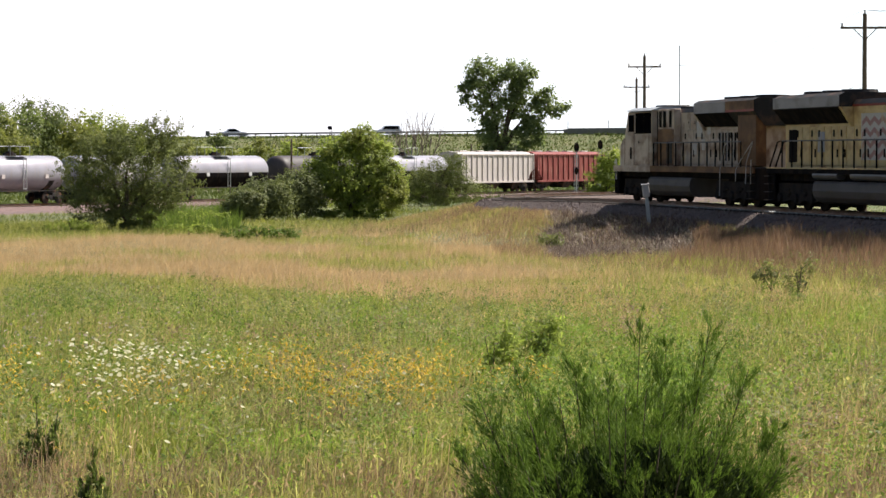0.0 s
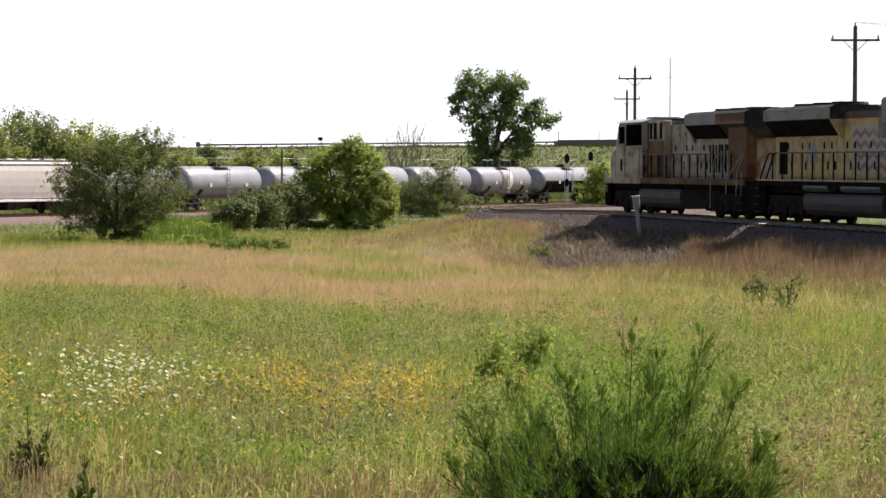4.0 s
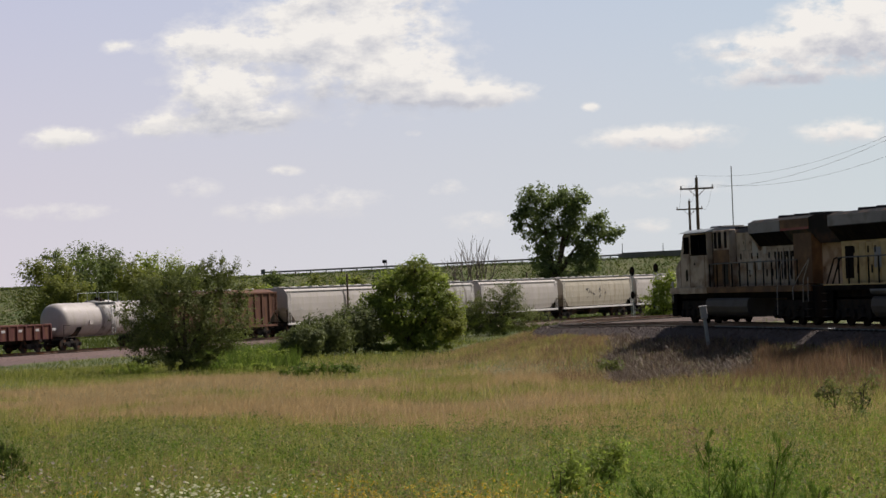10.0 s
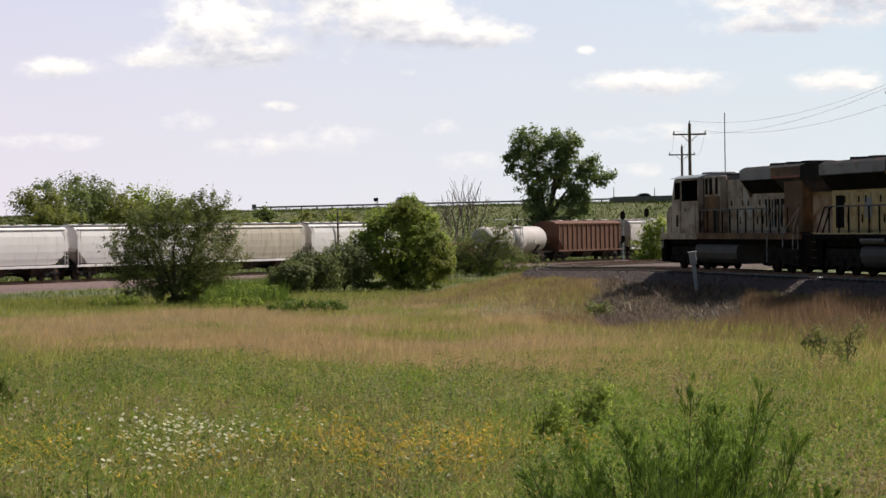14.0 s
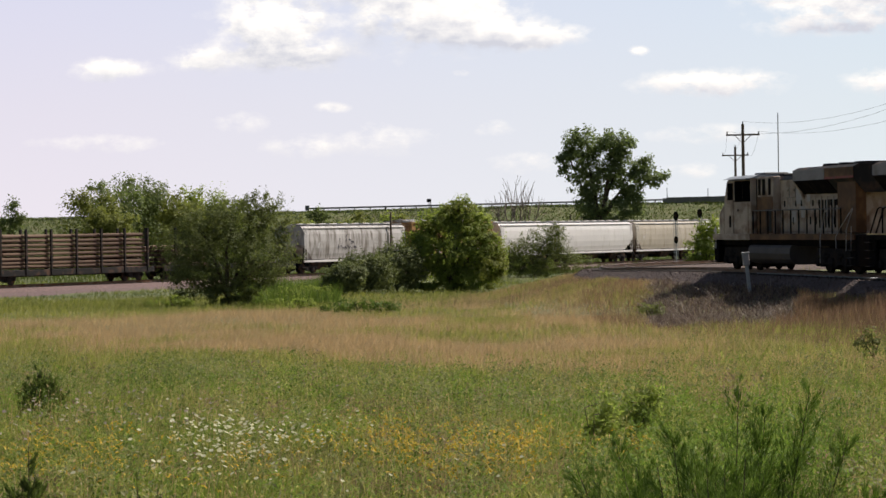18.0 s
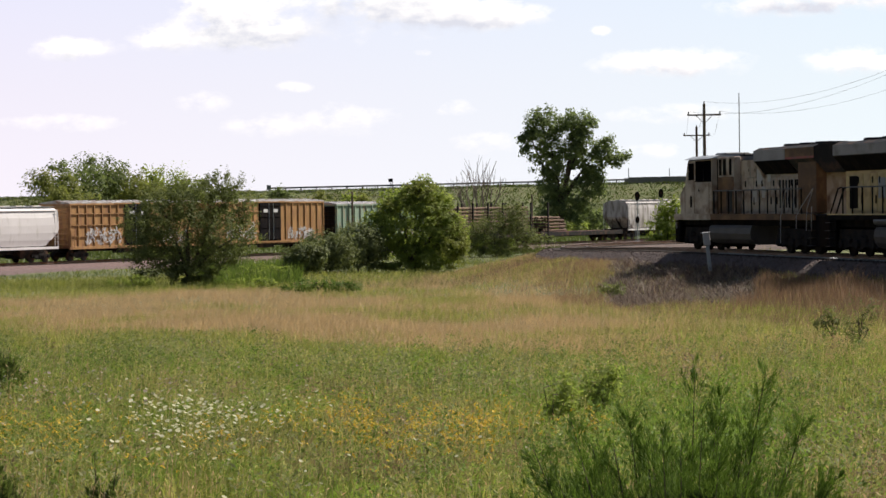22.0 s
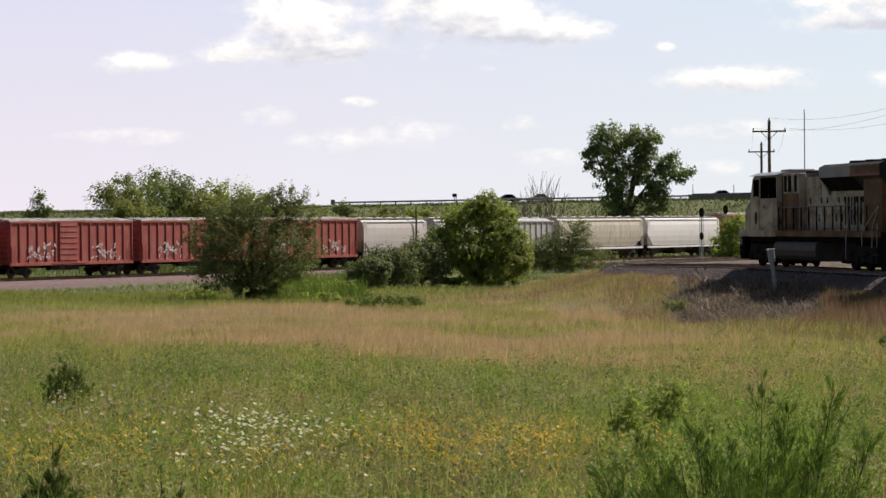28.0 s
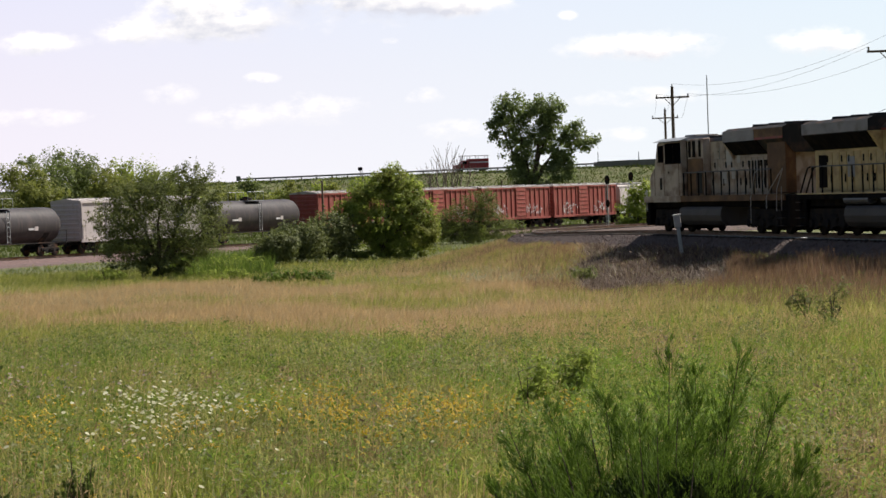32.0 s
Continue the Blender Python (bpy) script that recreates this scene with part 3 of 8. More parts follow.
    across = math_node("ADD", math_node("MULTIPLY", sep.outputs[0], 0.05), 0.5)
    haze = ramp(nt, across, (0.0, (0.70, 0.68, 0.80)), (1.0, (0.645, 0.74, 0.81)))
    low = ramp(nt, math_node("MULTIPLY", sep.outputs[1], 0.1), (0.0, (1.2, 1.15, 1.07)), (0.25, (1.08, 1.06, 1.03)), (0.6, (0.92, 0.96, 1.03)))
    em = nt.nodes.new("ShaderNodeEmission")
    em.inputs[1].default_value = 1.0
    nt.links.new(mix(nt, puff, mix(nt, 1.0, haze, low, "MULTIPLY"), cloud), em.inputs[0])
    fade = ramp(nt, math_node("MULTIPLY", sep.outputs[1], 0.0625), (0.45, (0.85, 0.85, 0.85)), (0.95, (0, 0, 0)))
    tr = nt.nodes.new("ShaderNodeBsdfTransparent")
    ms = nt.nodes.new("ShaderNodeMixShader")
    nt.links.new(fade, ms.inputs[0])
    nt.links.new(tr.outputs[0], ms.inputs[1])
    nt.links.new(em.outputs[0], ms.inputs[2])
    nt.links.new(ms.outputs[0], out.inputs[0])
    M["cloud"] = m
    bm = B()
    uv = bm.loops.layers.uv.new("UVMap")
    cols = [[(a, e) for e in (-1.0, 1.5, 3.0, 5.0, 7.5, 11.0, 16.0)] for a in range(-24, 25, 3)]
    grid = [[bm.verts.new((4300 * math.sin(radians(a)), 4300 * math.cos(radians(a)), 4300 * math.tan(radians(e)))) for a, e in col] for col in cols]
    for i in range(len(cols) - 1):
        for j in range(6):
            f = bm.faces.new((grid[i][j], grid[i + 1][j], grid[i + 1][j + 1], grid[i][j + 1]))
            for lp, (a, e) in zip(f.loops, (cols[i][j], cols[i + 1][j], cols[i + 1][j + 1], cols[i][j + 1])):
                lp[uv].uv = (a, e)
    tagged(link("backdrop", bm, "cloud"), "hazy summer sky with scattered white cumulus clouds", "sky", kind="structure")


make_sky_clouds()

# ---------------------------------------------------------------- rolling stock
# a car's space: x towards its front, z = 0 on the rail's top; the side at -y faces the meadow
_cache = {}


def piece(key, name, build, mat, parent, m=None, label="", smooth=False):
    """A part whose mesh is made once and shared by all alike."""
    k = (key, mat)
    if k not in _cache:
        ob = part(name, build(), mat, parent, label, smooth)
        _cache[k] = ob.data
    else:
        ob = new(name, _cache[k])
        ob.parent = parent
        if label:
            ob["label"] = label
    if m is not None:
        ob.matrix_basis = m
    return ob


def side_frame():
    bm = B()
    pts = [(-1.15, 0.62), (-0.9, 0.66), (-0.45, 0.70), (0.45, 0.70), (0.9, 0.66), (1.15, 0.62), (1.15, 0.42), (0.8, 0.40), (0.42, 0.24), (-0.42, 0.24), (-0.8, 0.40), (-1.15, 0.42)]
    prism(bm, pts, -0.07, 0.07)
    for x in (-0.25, 0, 0.25):
        tube(bm, (x, -0.1, 0.28), (x, -0.1, 0.58), 0.055, seg=6)
    for x in (-0.9, 0.9):
        tube(bm, (x, -0.16, 0.46), (x, 0.1, 0.46), 0.13, seg=8)
    return bm


def wheel_set():
    bm = B()
    for y in (-0.75, 0.75):
        o = 0.03 if y > 0 else -0.03
        tube(bm, (0, y - 0.065, 0.455), (0, y + 0.065, 0.455), 0.455, seg=16)
        tube(bm, (0, y - o - 0.05, 0.455), (0, y - o - 0.07, 0.455), 0.48, seg=16)
    tube(bm, (0, -0.9, 0.455), (0, 0.9, 0.455), 0.08, seg=8)
    return bm


def truck(parent, x):
    t = piece("truck_bolster", "truck", lambda: box(B(), -0.22, 0.22, -1.0, 1.0, 0.45, 0.85, 0.03), "steel", parent, pose(x, 0, 0))
    for y in (-1.02, 1.02):
        piece("side_frame", "side_frame", side_frame, "steel", t, pose(0, y, 0, 0, 0, 0 if y < 0 else 180))
    for dx in (-0.9, 0.9):
        piece("wheel_set", "wheel_set", wheel_set, "wheel", t, pose(dx, 0, 0))


def coupler():
    bm = B()
    box(bm, 0, 0.75, -0.09, 0.09, 0.78, 0.98, 0.02)
    box(bm, 0.6, 0.9, -0.18, 0.18, 0.72, 1.04, 0.05)
    tube(bm, (0.1, 0.4, 0.8), (0.8, 0.4, 0.55), 0.03, seg=5)
    return bm


def running_gear(parent, half, inset):
    for x, turn in ((half, 0), (-half, 180)):
        piece("coupler", "coupler", coupler, "steel", parent, pose(x, 0, 0, 0, 0, turn))
    for x in (-half + inset, half - inset):
        truck(parent, x)


def ladder_mesh(h, w=0.42, rungs=6):
    bm = B()
    for x in (-w / 2, w / 2):
        box(bm, x - 0.02, x + 0.02, -0.02, 0.02, 0, h)
    for i in range(rungs):
        z = 0.15 + (h - 0.3) * i / (rungs - 1)
        tube(bm, (-w / 2, 0, z), (w / 2, 0, z), 0.015, seg=5)
    return bm


def strokes(parent, mat, x0, x1, y, z0, z1, n, seed, label):
    """Unreadable sprayed marks: irregular strokes a few millimetres proud of the side."""
    r = random.Random(seed)
    bm = B()
    for _ in range(n):
        cx, cz = r.uniform(x0, x1), r.uniform(z0, z1)
        a, ln, w = r.uniform(-1.9, 1.9), r.uniform(0.15, 0.55), r.uniform(0.05, 0.13)
        pts = []
        for k in range(5):
            f = (k / 4 - 0.5) * ln
            b_ = a + 0.9 * math.sin(k * 1.3 + cx)
            pts.append((cx + math.cos(b_) * f, cz + math.sin(b_) * f * 1.2))
        for (xa, za), (xb, zb) in zip(pts, pts[1:]):
            vs = [bm.verts.new(p) for p in ((xa - w / 2, y, za - w / 2), (xb + w / 2, y, zb - w / 2), (xb + w / 2, y, zb + w / 2), (xa - w / 2, y, za + w / 2))]
            bm.faces.new(vs)
    part("painted_mark", bm, mat, parent, label)["kind"] = "stuff"


def curved_hopper(L, mat, label, bays=3, roofmat="roof", sill="bright", dirty=0, tag=0, seed=0):
    """Smooth-sided covered hopper."""
    car = thing("covered_hopper_car", label, "rail car", "moving freight train")
    h = L / 2

    def body():
        bm = B()
        rings = []
        for x, zb in ((-h, 2.55), (-h + 0.15, 2.25), (-h + 0.9, 1.75), (-h + 1.5, 1.32), (-h + 2.2, 1.28), (h - 2.2, 1.28), (h - 1.5, 1.32), (h - 0.9, 1.75), (h - 0.15, 2.25), (h, 2.55)):
            half = [(1.40, 1.28), (1.50, 1.75), (1.56, 2.3), (1.57, 2.9), (1.54, 3.5), (1.44, 3.95), (1.22, 4.2), (0.7, 4.33), (0, 4.37)]
            pts = [(w, max(z, zb)) for w, z in half]
            rings.append([(x, w, z) for w, z in pts] + [(x, -w, z) for w, z in pts[-2::-1]])
        loft(bm, rings)
        return bm

    piece(("hopbody", round(L, 1)), "body", body, mat, car, smooth=False)
    for y in (-1.5, 1.5):
        piece(("hopsill", round(L, 1)), "side_sill", lambda: box(B(), -h, h, -0.05, 0.05, 1.02, 1.22, 0.01), sill, car, pose(0, y, 0))
        piece(("hopeave", round(L, 1)), "roof_rail", lambda: box(B(), -h + 0.1, h - 0.1, -0.06, 0.06, 4.02, 4.1, 0.01), sill, car, pose(0, y * 0.97, 0))
    piece(("hoptrough", round(L, 1)), "roof_walk", lambda: box(B(), -h, h, -0.3, 0.3, 4.42, 4.46), "galv", car, pose(0, 0.85, -0.08))
    piece(("hoptrough", round(L, 1)), "roof_walk", lambda: box(B(), -h, h, -0.3, 0.3, 4.42, 4.46), "galv", car, pose(0, -0.85, -0.08))
    n = 9 if bays == 3 else 6
    for i in range(n):
        x = -h + 1.2 + (L - 2.4) * i / (n - 1)
        piece("hatch", "hatch", lambda: box(B(), -0.62, 0.62, -0.32, 0.32, 4.34, 4.47, 0.04), roofmat, car, pose(x, 0, 0))
    for i in range(bays):
        x = (i - (bays - 1) / 2) * (L - 6.2) / max(1, bays - 1) if bays > 1 else 0

        def chute():
            bm = B()
            loft(bm, [[(-1.5, -1.35, 1.3), (1.5, -1.35, 1.3), (1.5, 1.35, 1.3), (-1.5, 1.35, 1.3)], [(-0.8, -0.7, 0.34), (0.8, -0.7, 0.34), (0.8, 0.7, 0.34), (-0.8, 0.7, 0.34)]])
            return bm

        piece("chute", "hopper_chute", chute, "steel", car, pose(x, 0, 0))
    piece(("hopsillmid", round(L, 1)), "centre_sill", lambda: box(box(B(), -h, h, -0.32, 0.32, 0.66, 1.02, 0.02), -h + 3.2, h - 3.2, 0.6, 0.72, 0.42, 0.62), "steel", car)
    for sx in (-1, 1):
        def end():
            bm = B()
            box(bm, h - 0.12, h - 0.02, -1.45, 1.45, 0.95, 1.2)
            for y in (-1.4, -0.5, 0.5, 1.4):
                tube(bm, (h - 0.08, y, 1.2), (h - 0.12, y * 0.97, 2.6), 0.04, seg=5)
            tube(bm, (h - 1.7, 0, 1.1), (h - 0.1, 0, 2.4), 0.12, seg=6)
            return bm

        piece(("hopend", round(L, 1)), "end_frame", end, "steel", car, pose(0, 0, 0, 0, 0, 0 if sx > 0 else 180))
        for y in (-1.5, 1.5):
            piece("ladder_long", "ladder", lambda: ladder_mesh(3.0, 0.4, 8), sill, car, pose(sx * (h - 0.3), y * 1.035, 1.05))
    if tag:
        strokes(car, "tagdark", -h * 0.35, h * 0.2, -1.585, 2.2, 3.1, 14, seed, "dark sprayed marks")
    if dirty:
        strokes(car, "tag", -h * 0.8, -h * 0.62, -1.585, 2.4, 2.9, 3, seed + 1, "small stencilled marks")
    running_gear(car, h + 0.05, 1.75)
    return car


def ribbed_hopper(L, mat, label, ribs=13, seed=0):
    car = thing("covered_hopper_car", label, "rail car", "moving freight train")
    h = L / 2

    def body():
        bm = B()
        rings = []
        for x, zb in ((-h, 2.7), (-h + 0.1, 2.5), (-h + 1.6, 1.15), (h - 1.6, 1.15), (h - 0.1, 2.5), (h, 2.7)):
            half = [(1.42, 1.15), (1.42, 2.6), (1.42, 3.95), (0.75, 4.25), (0, 4.32)]
            pts = [(w, max(z, zb)) for w, z in half]
            rings.append([(x, w, z) for w, z in pts] + [(x, -w, z) for w, z in pts[-2::-1]])
        loft(bm, rings)
        return bm

    piece(("ribbody", round(L, 1)), "body", body, mat, car)
    for y in (-1.47, 1.47):
        for i in range(ribs):
            x = -h + 0.1 + (L - 0.2) * i / (ribs - 1)
            lo = 1.1 if abs(x) < h - 1.6 else 1.1 + (abs(x) - h + 1.6) * 0.9
            piece(("rib", round(lo, 2)), "rib", lambda: box(B(), -0.055, 0.055, -0.06, 0.06, lo, 3.98), mat, car, pose(x, y, 0))
        piece(("ribsill", round(L, 1)), "side_sill", lambda: box(B(), -h, h, -0.06, 0.06, 1.0, 1.2, 0.01), mat, car, pose(0, y, 0))
        piece(("ribtop", round(L, 1)), "roof_rail", lambda: box(B(), -h, h, -0.07, 0.07, 3.92, 4.06, 0.01), mat, car, pose(0, y, 0))
    for i in range(4):
        piece("hatch2", "hatch", lambda: box(B(), -0.8, 0.8, -0.35, 0.35, 4.28, 4.42, 0.04), "roof", car, pose((i - 1.5) * L / 4.4, 0, 0))
    for i in range(2 if L < 14 else 3):
        nb = 2 if L < 14 else 3
        piece("chute", "hopper_chute", lambda: loft(B(), [[(-1.5, -1.35, 1.3), (1.5, -1.35, 1.3), (1.5, 1.35, 1.3), (-1.5, 1.35, 1.3)], [(-0.8, -0.7, 0.34), (0.8, -0.7, 0.34), (0.8, 0.7, 0.34), (-0.8, 0.7, 0.34)]]), "steel", car, pose((i - (nb - 1) / 2) * (L - 6.2) / (nb - 1), 0, 0))
    for sx in (-1, 1):
        for y in (-1.53, 1.53):
            piece("ladder_long", "ladder", lambda: ladder_mesh(3.0, 0.4, 8), mat, car, pose(sx * (h - 0.25), y, 1.05))
        piece(("ribend", round(L, 1)), "end_frame", lambda: box(box(B(), h - 0.12, h - 0.02, -1.4, 1.4, 0.95, 1.2), h - 0.1, h - 0.04, -0.1, 0.1, 1.2, 2.7), "steel", car, pose(0, 0, 0, 0, 0, 0 if sx > 0 else 180))
    running_gear(car, h + 0.05, 1.75)
    return car


def tank_car(L, mat, label, belly=None, band=False, radius=1.42, platform=True):
    car = thing("tank_car", label, "rail car", "moving freight train")
    h = L / 2 - 0.25
    zc = 1.05 + radius

    def shell():
        bm = B()
        rings = []
        for x, k in ((-h, 0.25), (-h + 0.06, 0.62), (-h + 0.22, 0.86), (-h + 0.5, 0.98), (-h + 0.75, 1), (0, 1), (h - 0.75, 1), (h - 0.5, 0.98), (h - 0.22, 0.86), (h - 0.06, 0.62), (h, 0.25)):
            rings.append([(x, radius * k * math.cos(a), zc + radius * k * math.sin(a)) for a in np.linspace(0, 2 * math.pi, 29)[:-1]])
        loft(bm, rings)
        return bm

    piece(("tank", round(L, 1), radius), "tank_shell", shell, mat, car, smooth=True)
    if belly:
        def low():
            bm = B()
            rings = []
            for x in (-h + 0.6, 0, h - 0.6):
                rings.append([(x, (radius + 0.012) * math.cos(a), zc + (radius + 0.012) * math.sin(a)) for a in np.linspace(math.radians(184), math.radians(356), 16)])
            loft(bm, rings, closed=False)
            return bm

        piece(("tankbelly", round(L, 1), radius), "belly_coat", low, belly, car, label="dark lower half of the shell", smooth=True)
    if band:
        def strap():
            bm = B()
            loft(bm, [[(x, (radius + 0.015) * math.cos(a), zc + (radius + 0.015) * math.sin(a)) for a in np.linspace(0, 2 * math.pi, 29)[:-1]] for x in (-1.3, 1.3)])
            return bm

        piece("tankband", "soiled_band", strap, "greydirty", car, label="grey-brown product stain band", smooth=True)

    def dome():
        bm = B()
        tube(bm, (0, 0, zc + radius - 0.12), (0, 0, zc + radius + 0.2), 0.55, seg=14)
        tube(bm, (0, 0, zc + radius + 0.2), (0, 0, zc + radius + 0.34), 0.32, seg=12)
        return bm

    piece(("dome", radius), "dome_hatch", dome, "steel", car)

    def deck():
        bm = B()
        z = zc + radius
        for y in (-1, 1):
            box(bm, -1.3, 1.3, y * 0.75 - 0.3, y * 0.75 + 0.3, z - 0.06, z - 0.02)
            tube(bm, (-1.3, y * 1.05, z + 0.75), (1.3, y * 1.05, z + 0.75), 0.025, seg=5)
            for x in (-1.3, 0, 1.3):
                tube(bm, (x, y * 1.05, z - 0.05), (x, y * 1.05, z + 0.75), 0.025, seg=5)
        return bm

    if platform:
        piece(("tankdeck", radius), "top_platform", deck, "galv", car)
    for y in (-1.43, 1.43):
        piece(("tankladder", radius), "ladder", lambda: ladder_mesh(2.6, 0.42, 7), "galv", car, pose(0.1, y * (radius / 1.42) * 1.02, 1.1))
    for x in (-h + 2.2, h - 2.2):
        def saddle():
            bm = B()
            loft(bm, [[(dx, (radius + 0.02) * math.cos(a), zc + (radius + 0.02) * math.sin(a)) for a in np.linspace(math.radians(205), math.radians(335), 9)] + [(dx, 0.5, 0.85), (dx, -0.5, 0.85)] for dx in (-0.35, 0.35)])
            return bm

        piece(("saddle", radius), "saddle", saddle, "steel", car, pose(x, 0, 0))

    def sill():
        bm = B()
        for s in (-1, 1):
            box(bm, min(s * (h + 0.25), s * (h - 2.6)), max(s * (h + 0.25), s * (h - 2.6)), -0.35, 0.35, 0.8, 1.08, 0.02)
            box(bm, s * (h + 0.2) - 0.08, s * (h + 0.2) + 0.08, -1.45, 1.45, 0.95, 1.12, 0.01)
            for y in (-1.45, 1.45):
                tube(bm, (s * (h + 0.2), y, 1.1), (s * (h + 0.2), y, 2.0), 0.025, seg=5)
                tube(bm, (s * (h + 0.2), y, 2.0), (s * (h - 0.6), y, 2.0), 0.025, seg=5)
        for y in (-1.46, 1.46):
            box(bm, -h, h, y - 0.03, y + 0.03, 1.02, 1.1)
        return bm

    piece(("tanksill", round(L, 1)), "underframe", sill, "steel", car)
    for x in (-h * 0.45, h * 0.5):
        piece(("placard", radius), "placard", lambda: box(B(), -0.22, 0.22, -0.02, 0.02, -0.16, 0.16), "tag" if belly else "white", car, pose(x, -radius - 0.03, zc - 0.25), "small plain marking plate")
    running_gear(car, h + 0.3, 1.75)
    return car


def box_car(L, mat, label, ribs=18, door="plug", doormat=None, height=4.55, endmat=None, roofmat="roof", seed=0, louvre=False, door_at=0.0, door_w=2.4, belts=0):
    car = thing("box_car", label, "rail car", "moving freight train")
    h, z0, z1 = L / 2, 1.05, height - 0.2
    dm = doormat or mat
    piece(("boxbody", round(L, 1), height), "body", lambda: box(B(), -h, h, -1.42, 1.42, z0, z1, 0.02), mat, car)

    def roof():
        bm = B()
        prism_pts = [(-1.5, z1 - 0.08), (-1.5, z1 + 0.02), (0, z1 + 0.2), (1.5, z1 + 0.02), (1.5, z1 - 0.08)]
        loft(bm, [[(x, y, z) for y, z in prism_pts] for x in (-h - 0.03, h + 0.03)])
        for i in range(int(L / 1.2)):
            x = -h + 0.6 + i * 1.2
            loft(bm, [[(x + d, y, z + 0.05) for y, z in ((-1.5, z1 + 0.0), (0, z1 + 0.18), (1.5, z1 + 0.0), (0, z1 + 0.1))] for d in (-0.05, 0.05)])
        return bm

    piece(("boxroof", round(L, 1), height), "roof", roof, roofmat, car)
    for y, fl in ((-1.47, 0), (1.47, 180)):
        for i in range(ribs):
            x = -h + 0.12 + (L - 0.24) * i / (ribs - 1)
            if abs(x - door_at) < door_w / 2 + 0.05:
                continue
            piece(("brib", height), "rib", lambda: box(B(), -0.06, 0.06, -0.06, 0.06, z0 + 0.12, z1 - 0.1, 0.015), mat, car, pose(x, y, 0))
        piece(("bsill", round(L, 1)), "side_sill", lambda: box(B(), -h, h, -0.07, 0.07, z0 - 0.12, z0 + 0.12, 0.01), mat, car, pose(0, y, 0))
        piece(("btop", round(L, 1), height), "top_chord", lambda: box(B(), -h, h, -0.06, 0.06, z1 - 0.2, z1 - 0.06, 0.01), mat, car, pose(0, y, 0))

        for k in range(belts):
            z = z0 + (z1 - z0) * (k + 1) / (belts + 1)
            for a, b in ((-h + 0.1, door_at - door_w / 2 - 0.05), (door_at + door_w / 2 + 0.05, h - 0.1)):
                piece(("belt", round(b - a, 2)), "belt_rail", lambda: box(B(), a, b, -0.045, 0.045, -0.05, 0.05, 0.015), mat, car, pose(0, y, z))

        def door_mesh():
            bm = B()
            box(bm, -door_w / 2, door_w / 2, -0.09, 0.05, z0 + 0.1, z1 - 0.12, 0.02)
            return bm

        d = piece(("bdoor", height, door_w, door), "door", door_mesh, dm, car, pose(door_at, y, 0, 0, 0, fl))
        n = 4 if door == "plug" else 7
        for k in range(n):
            z = z0 + 0.3 + (z1 - z0 - 0.7) * k / (n - 1)
            piece(("dbar", door_w), "door_bar", lambda: box(B(), -door_w / 2 + 0.1, door_w / 2 - 0.1, -0.14, -0.09, -0.035, 0.035, 0.01), dm, d, pose(0, 0, z))
        if door == "plug":
            for dx in (-0.35, 0.35):
                piece(("drod", height), "door_rod", lambda: tube(B(), (0, -0.16, z0 + 0.2), (0, -0.16, z1 - 0.2), 0.03, seg=6), "galv" if dm == "black" else dm, d, pose(dx, 0, 0))
        for k in range(2):
            piece(("dtrack", door_w), "door_track", lambda: box(B(), -door_w * 0.95, door_w * 0.95, -0.1, 0.04, -0.04, 0.04), mat, car, pose(door_at, y, (z0 + 0.02) if k == 0 else (z1 - 0.08), 0, 0, fl))
        if louvre:
            for k in range(9):
                piece("louvre", "slat", lambda: box(B(), -1.0, 1.0, -0.05, 0.03, -0.05, 0.05), mat, car, pose(door_at - 2.4, y, z0 + 0.4 + k * 0.3, 0, 0, fl))
    for sx in (-1, 1):
        for y in (-1.5, 1.5):
            piece("ladder_box", "ladder", lambda: ladder_mesh(1.4, 0.42, 5), mat, car, pose(sx * (h - 0.35), y * 1.03, z0))

        def corr():
            pts = [(h - 0.03, z0 + 0.05)]
            for k in range(8):
                z = z0 + 0.25 + k * (z1 - z0 - 0.4) / 7.6
                pts += [(h + 0.01, z - 0.1), (h + 0.08, z - 0.05), (h + 0.08, z + 0.05), (h + 0.01, z + 0.1)]
            return prism(B(), pts + [(h - 0.03, z1 - 0.05)], -1.35, 1.35)

        piece(("bend", round(L, 1), height), "end_wall", corr, endmat or mat, car, pose(0, 0, 0, 0, 0, 0 if sx > 0 else 180))
    piece(("bunder", round(L, 1)), "underframe", lambda: box(box(B(), -h + 0.3, h - 0.3, -0.3, 0.3, 0.72, 0.98), -2.2, 1.2, -1.1, -0.5, 0.55, 0.95, 0.03), "steel", car)
    running_gear(car, h + 0.1, 2.0)
    return car


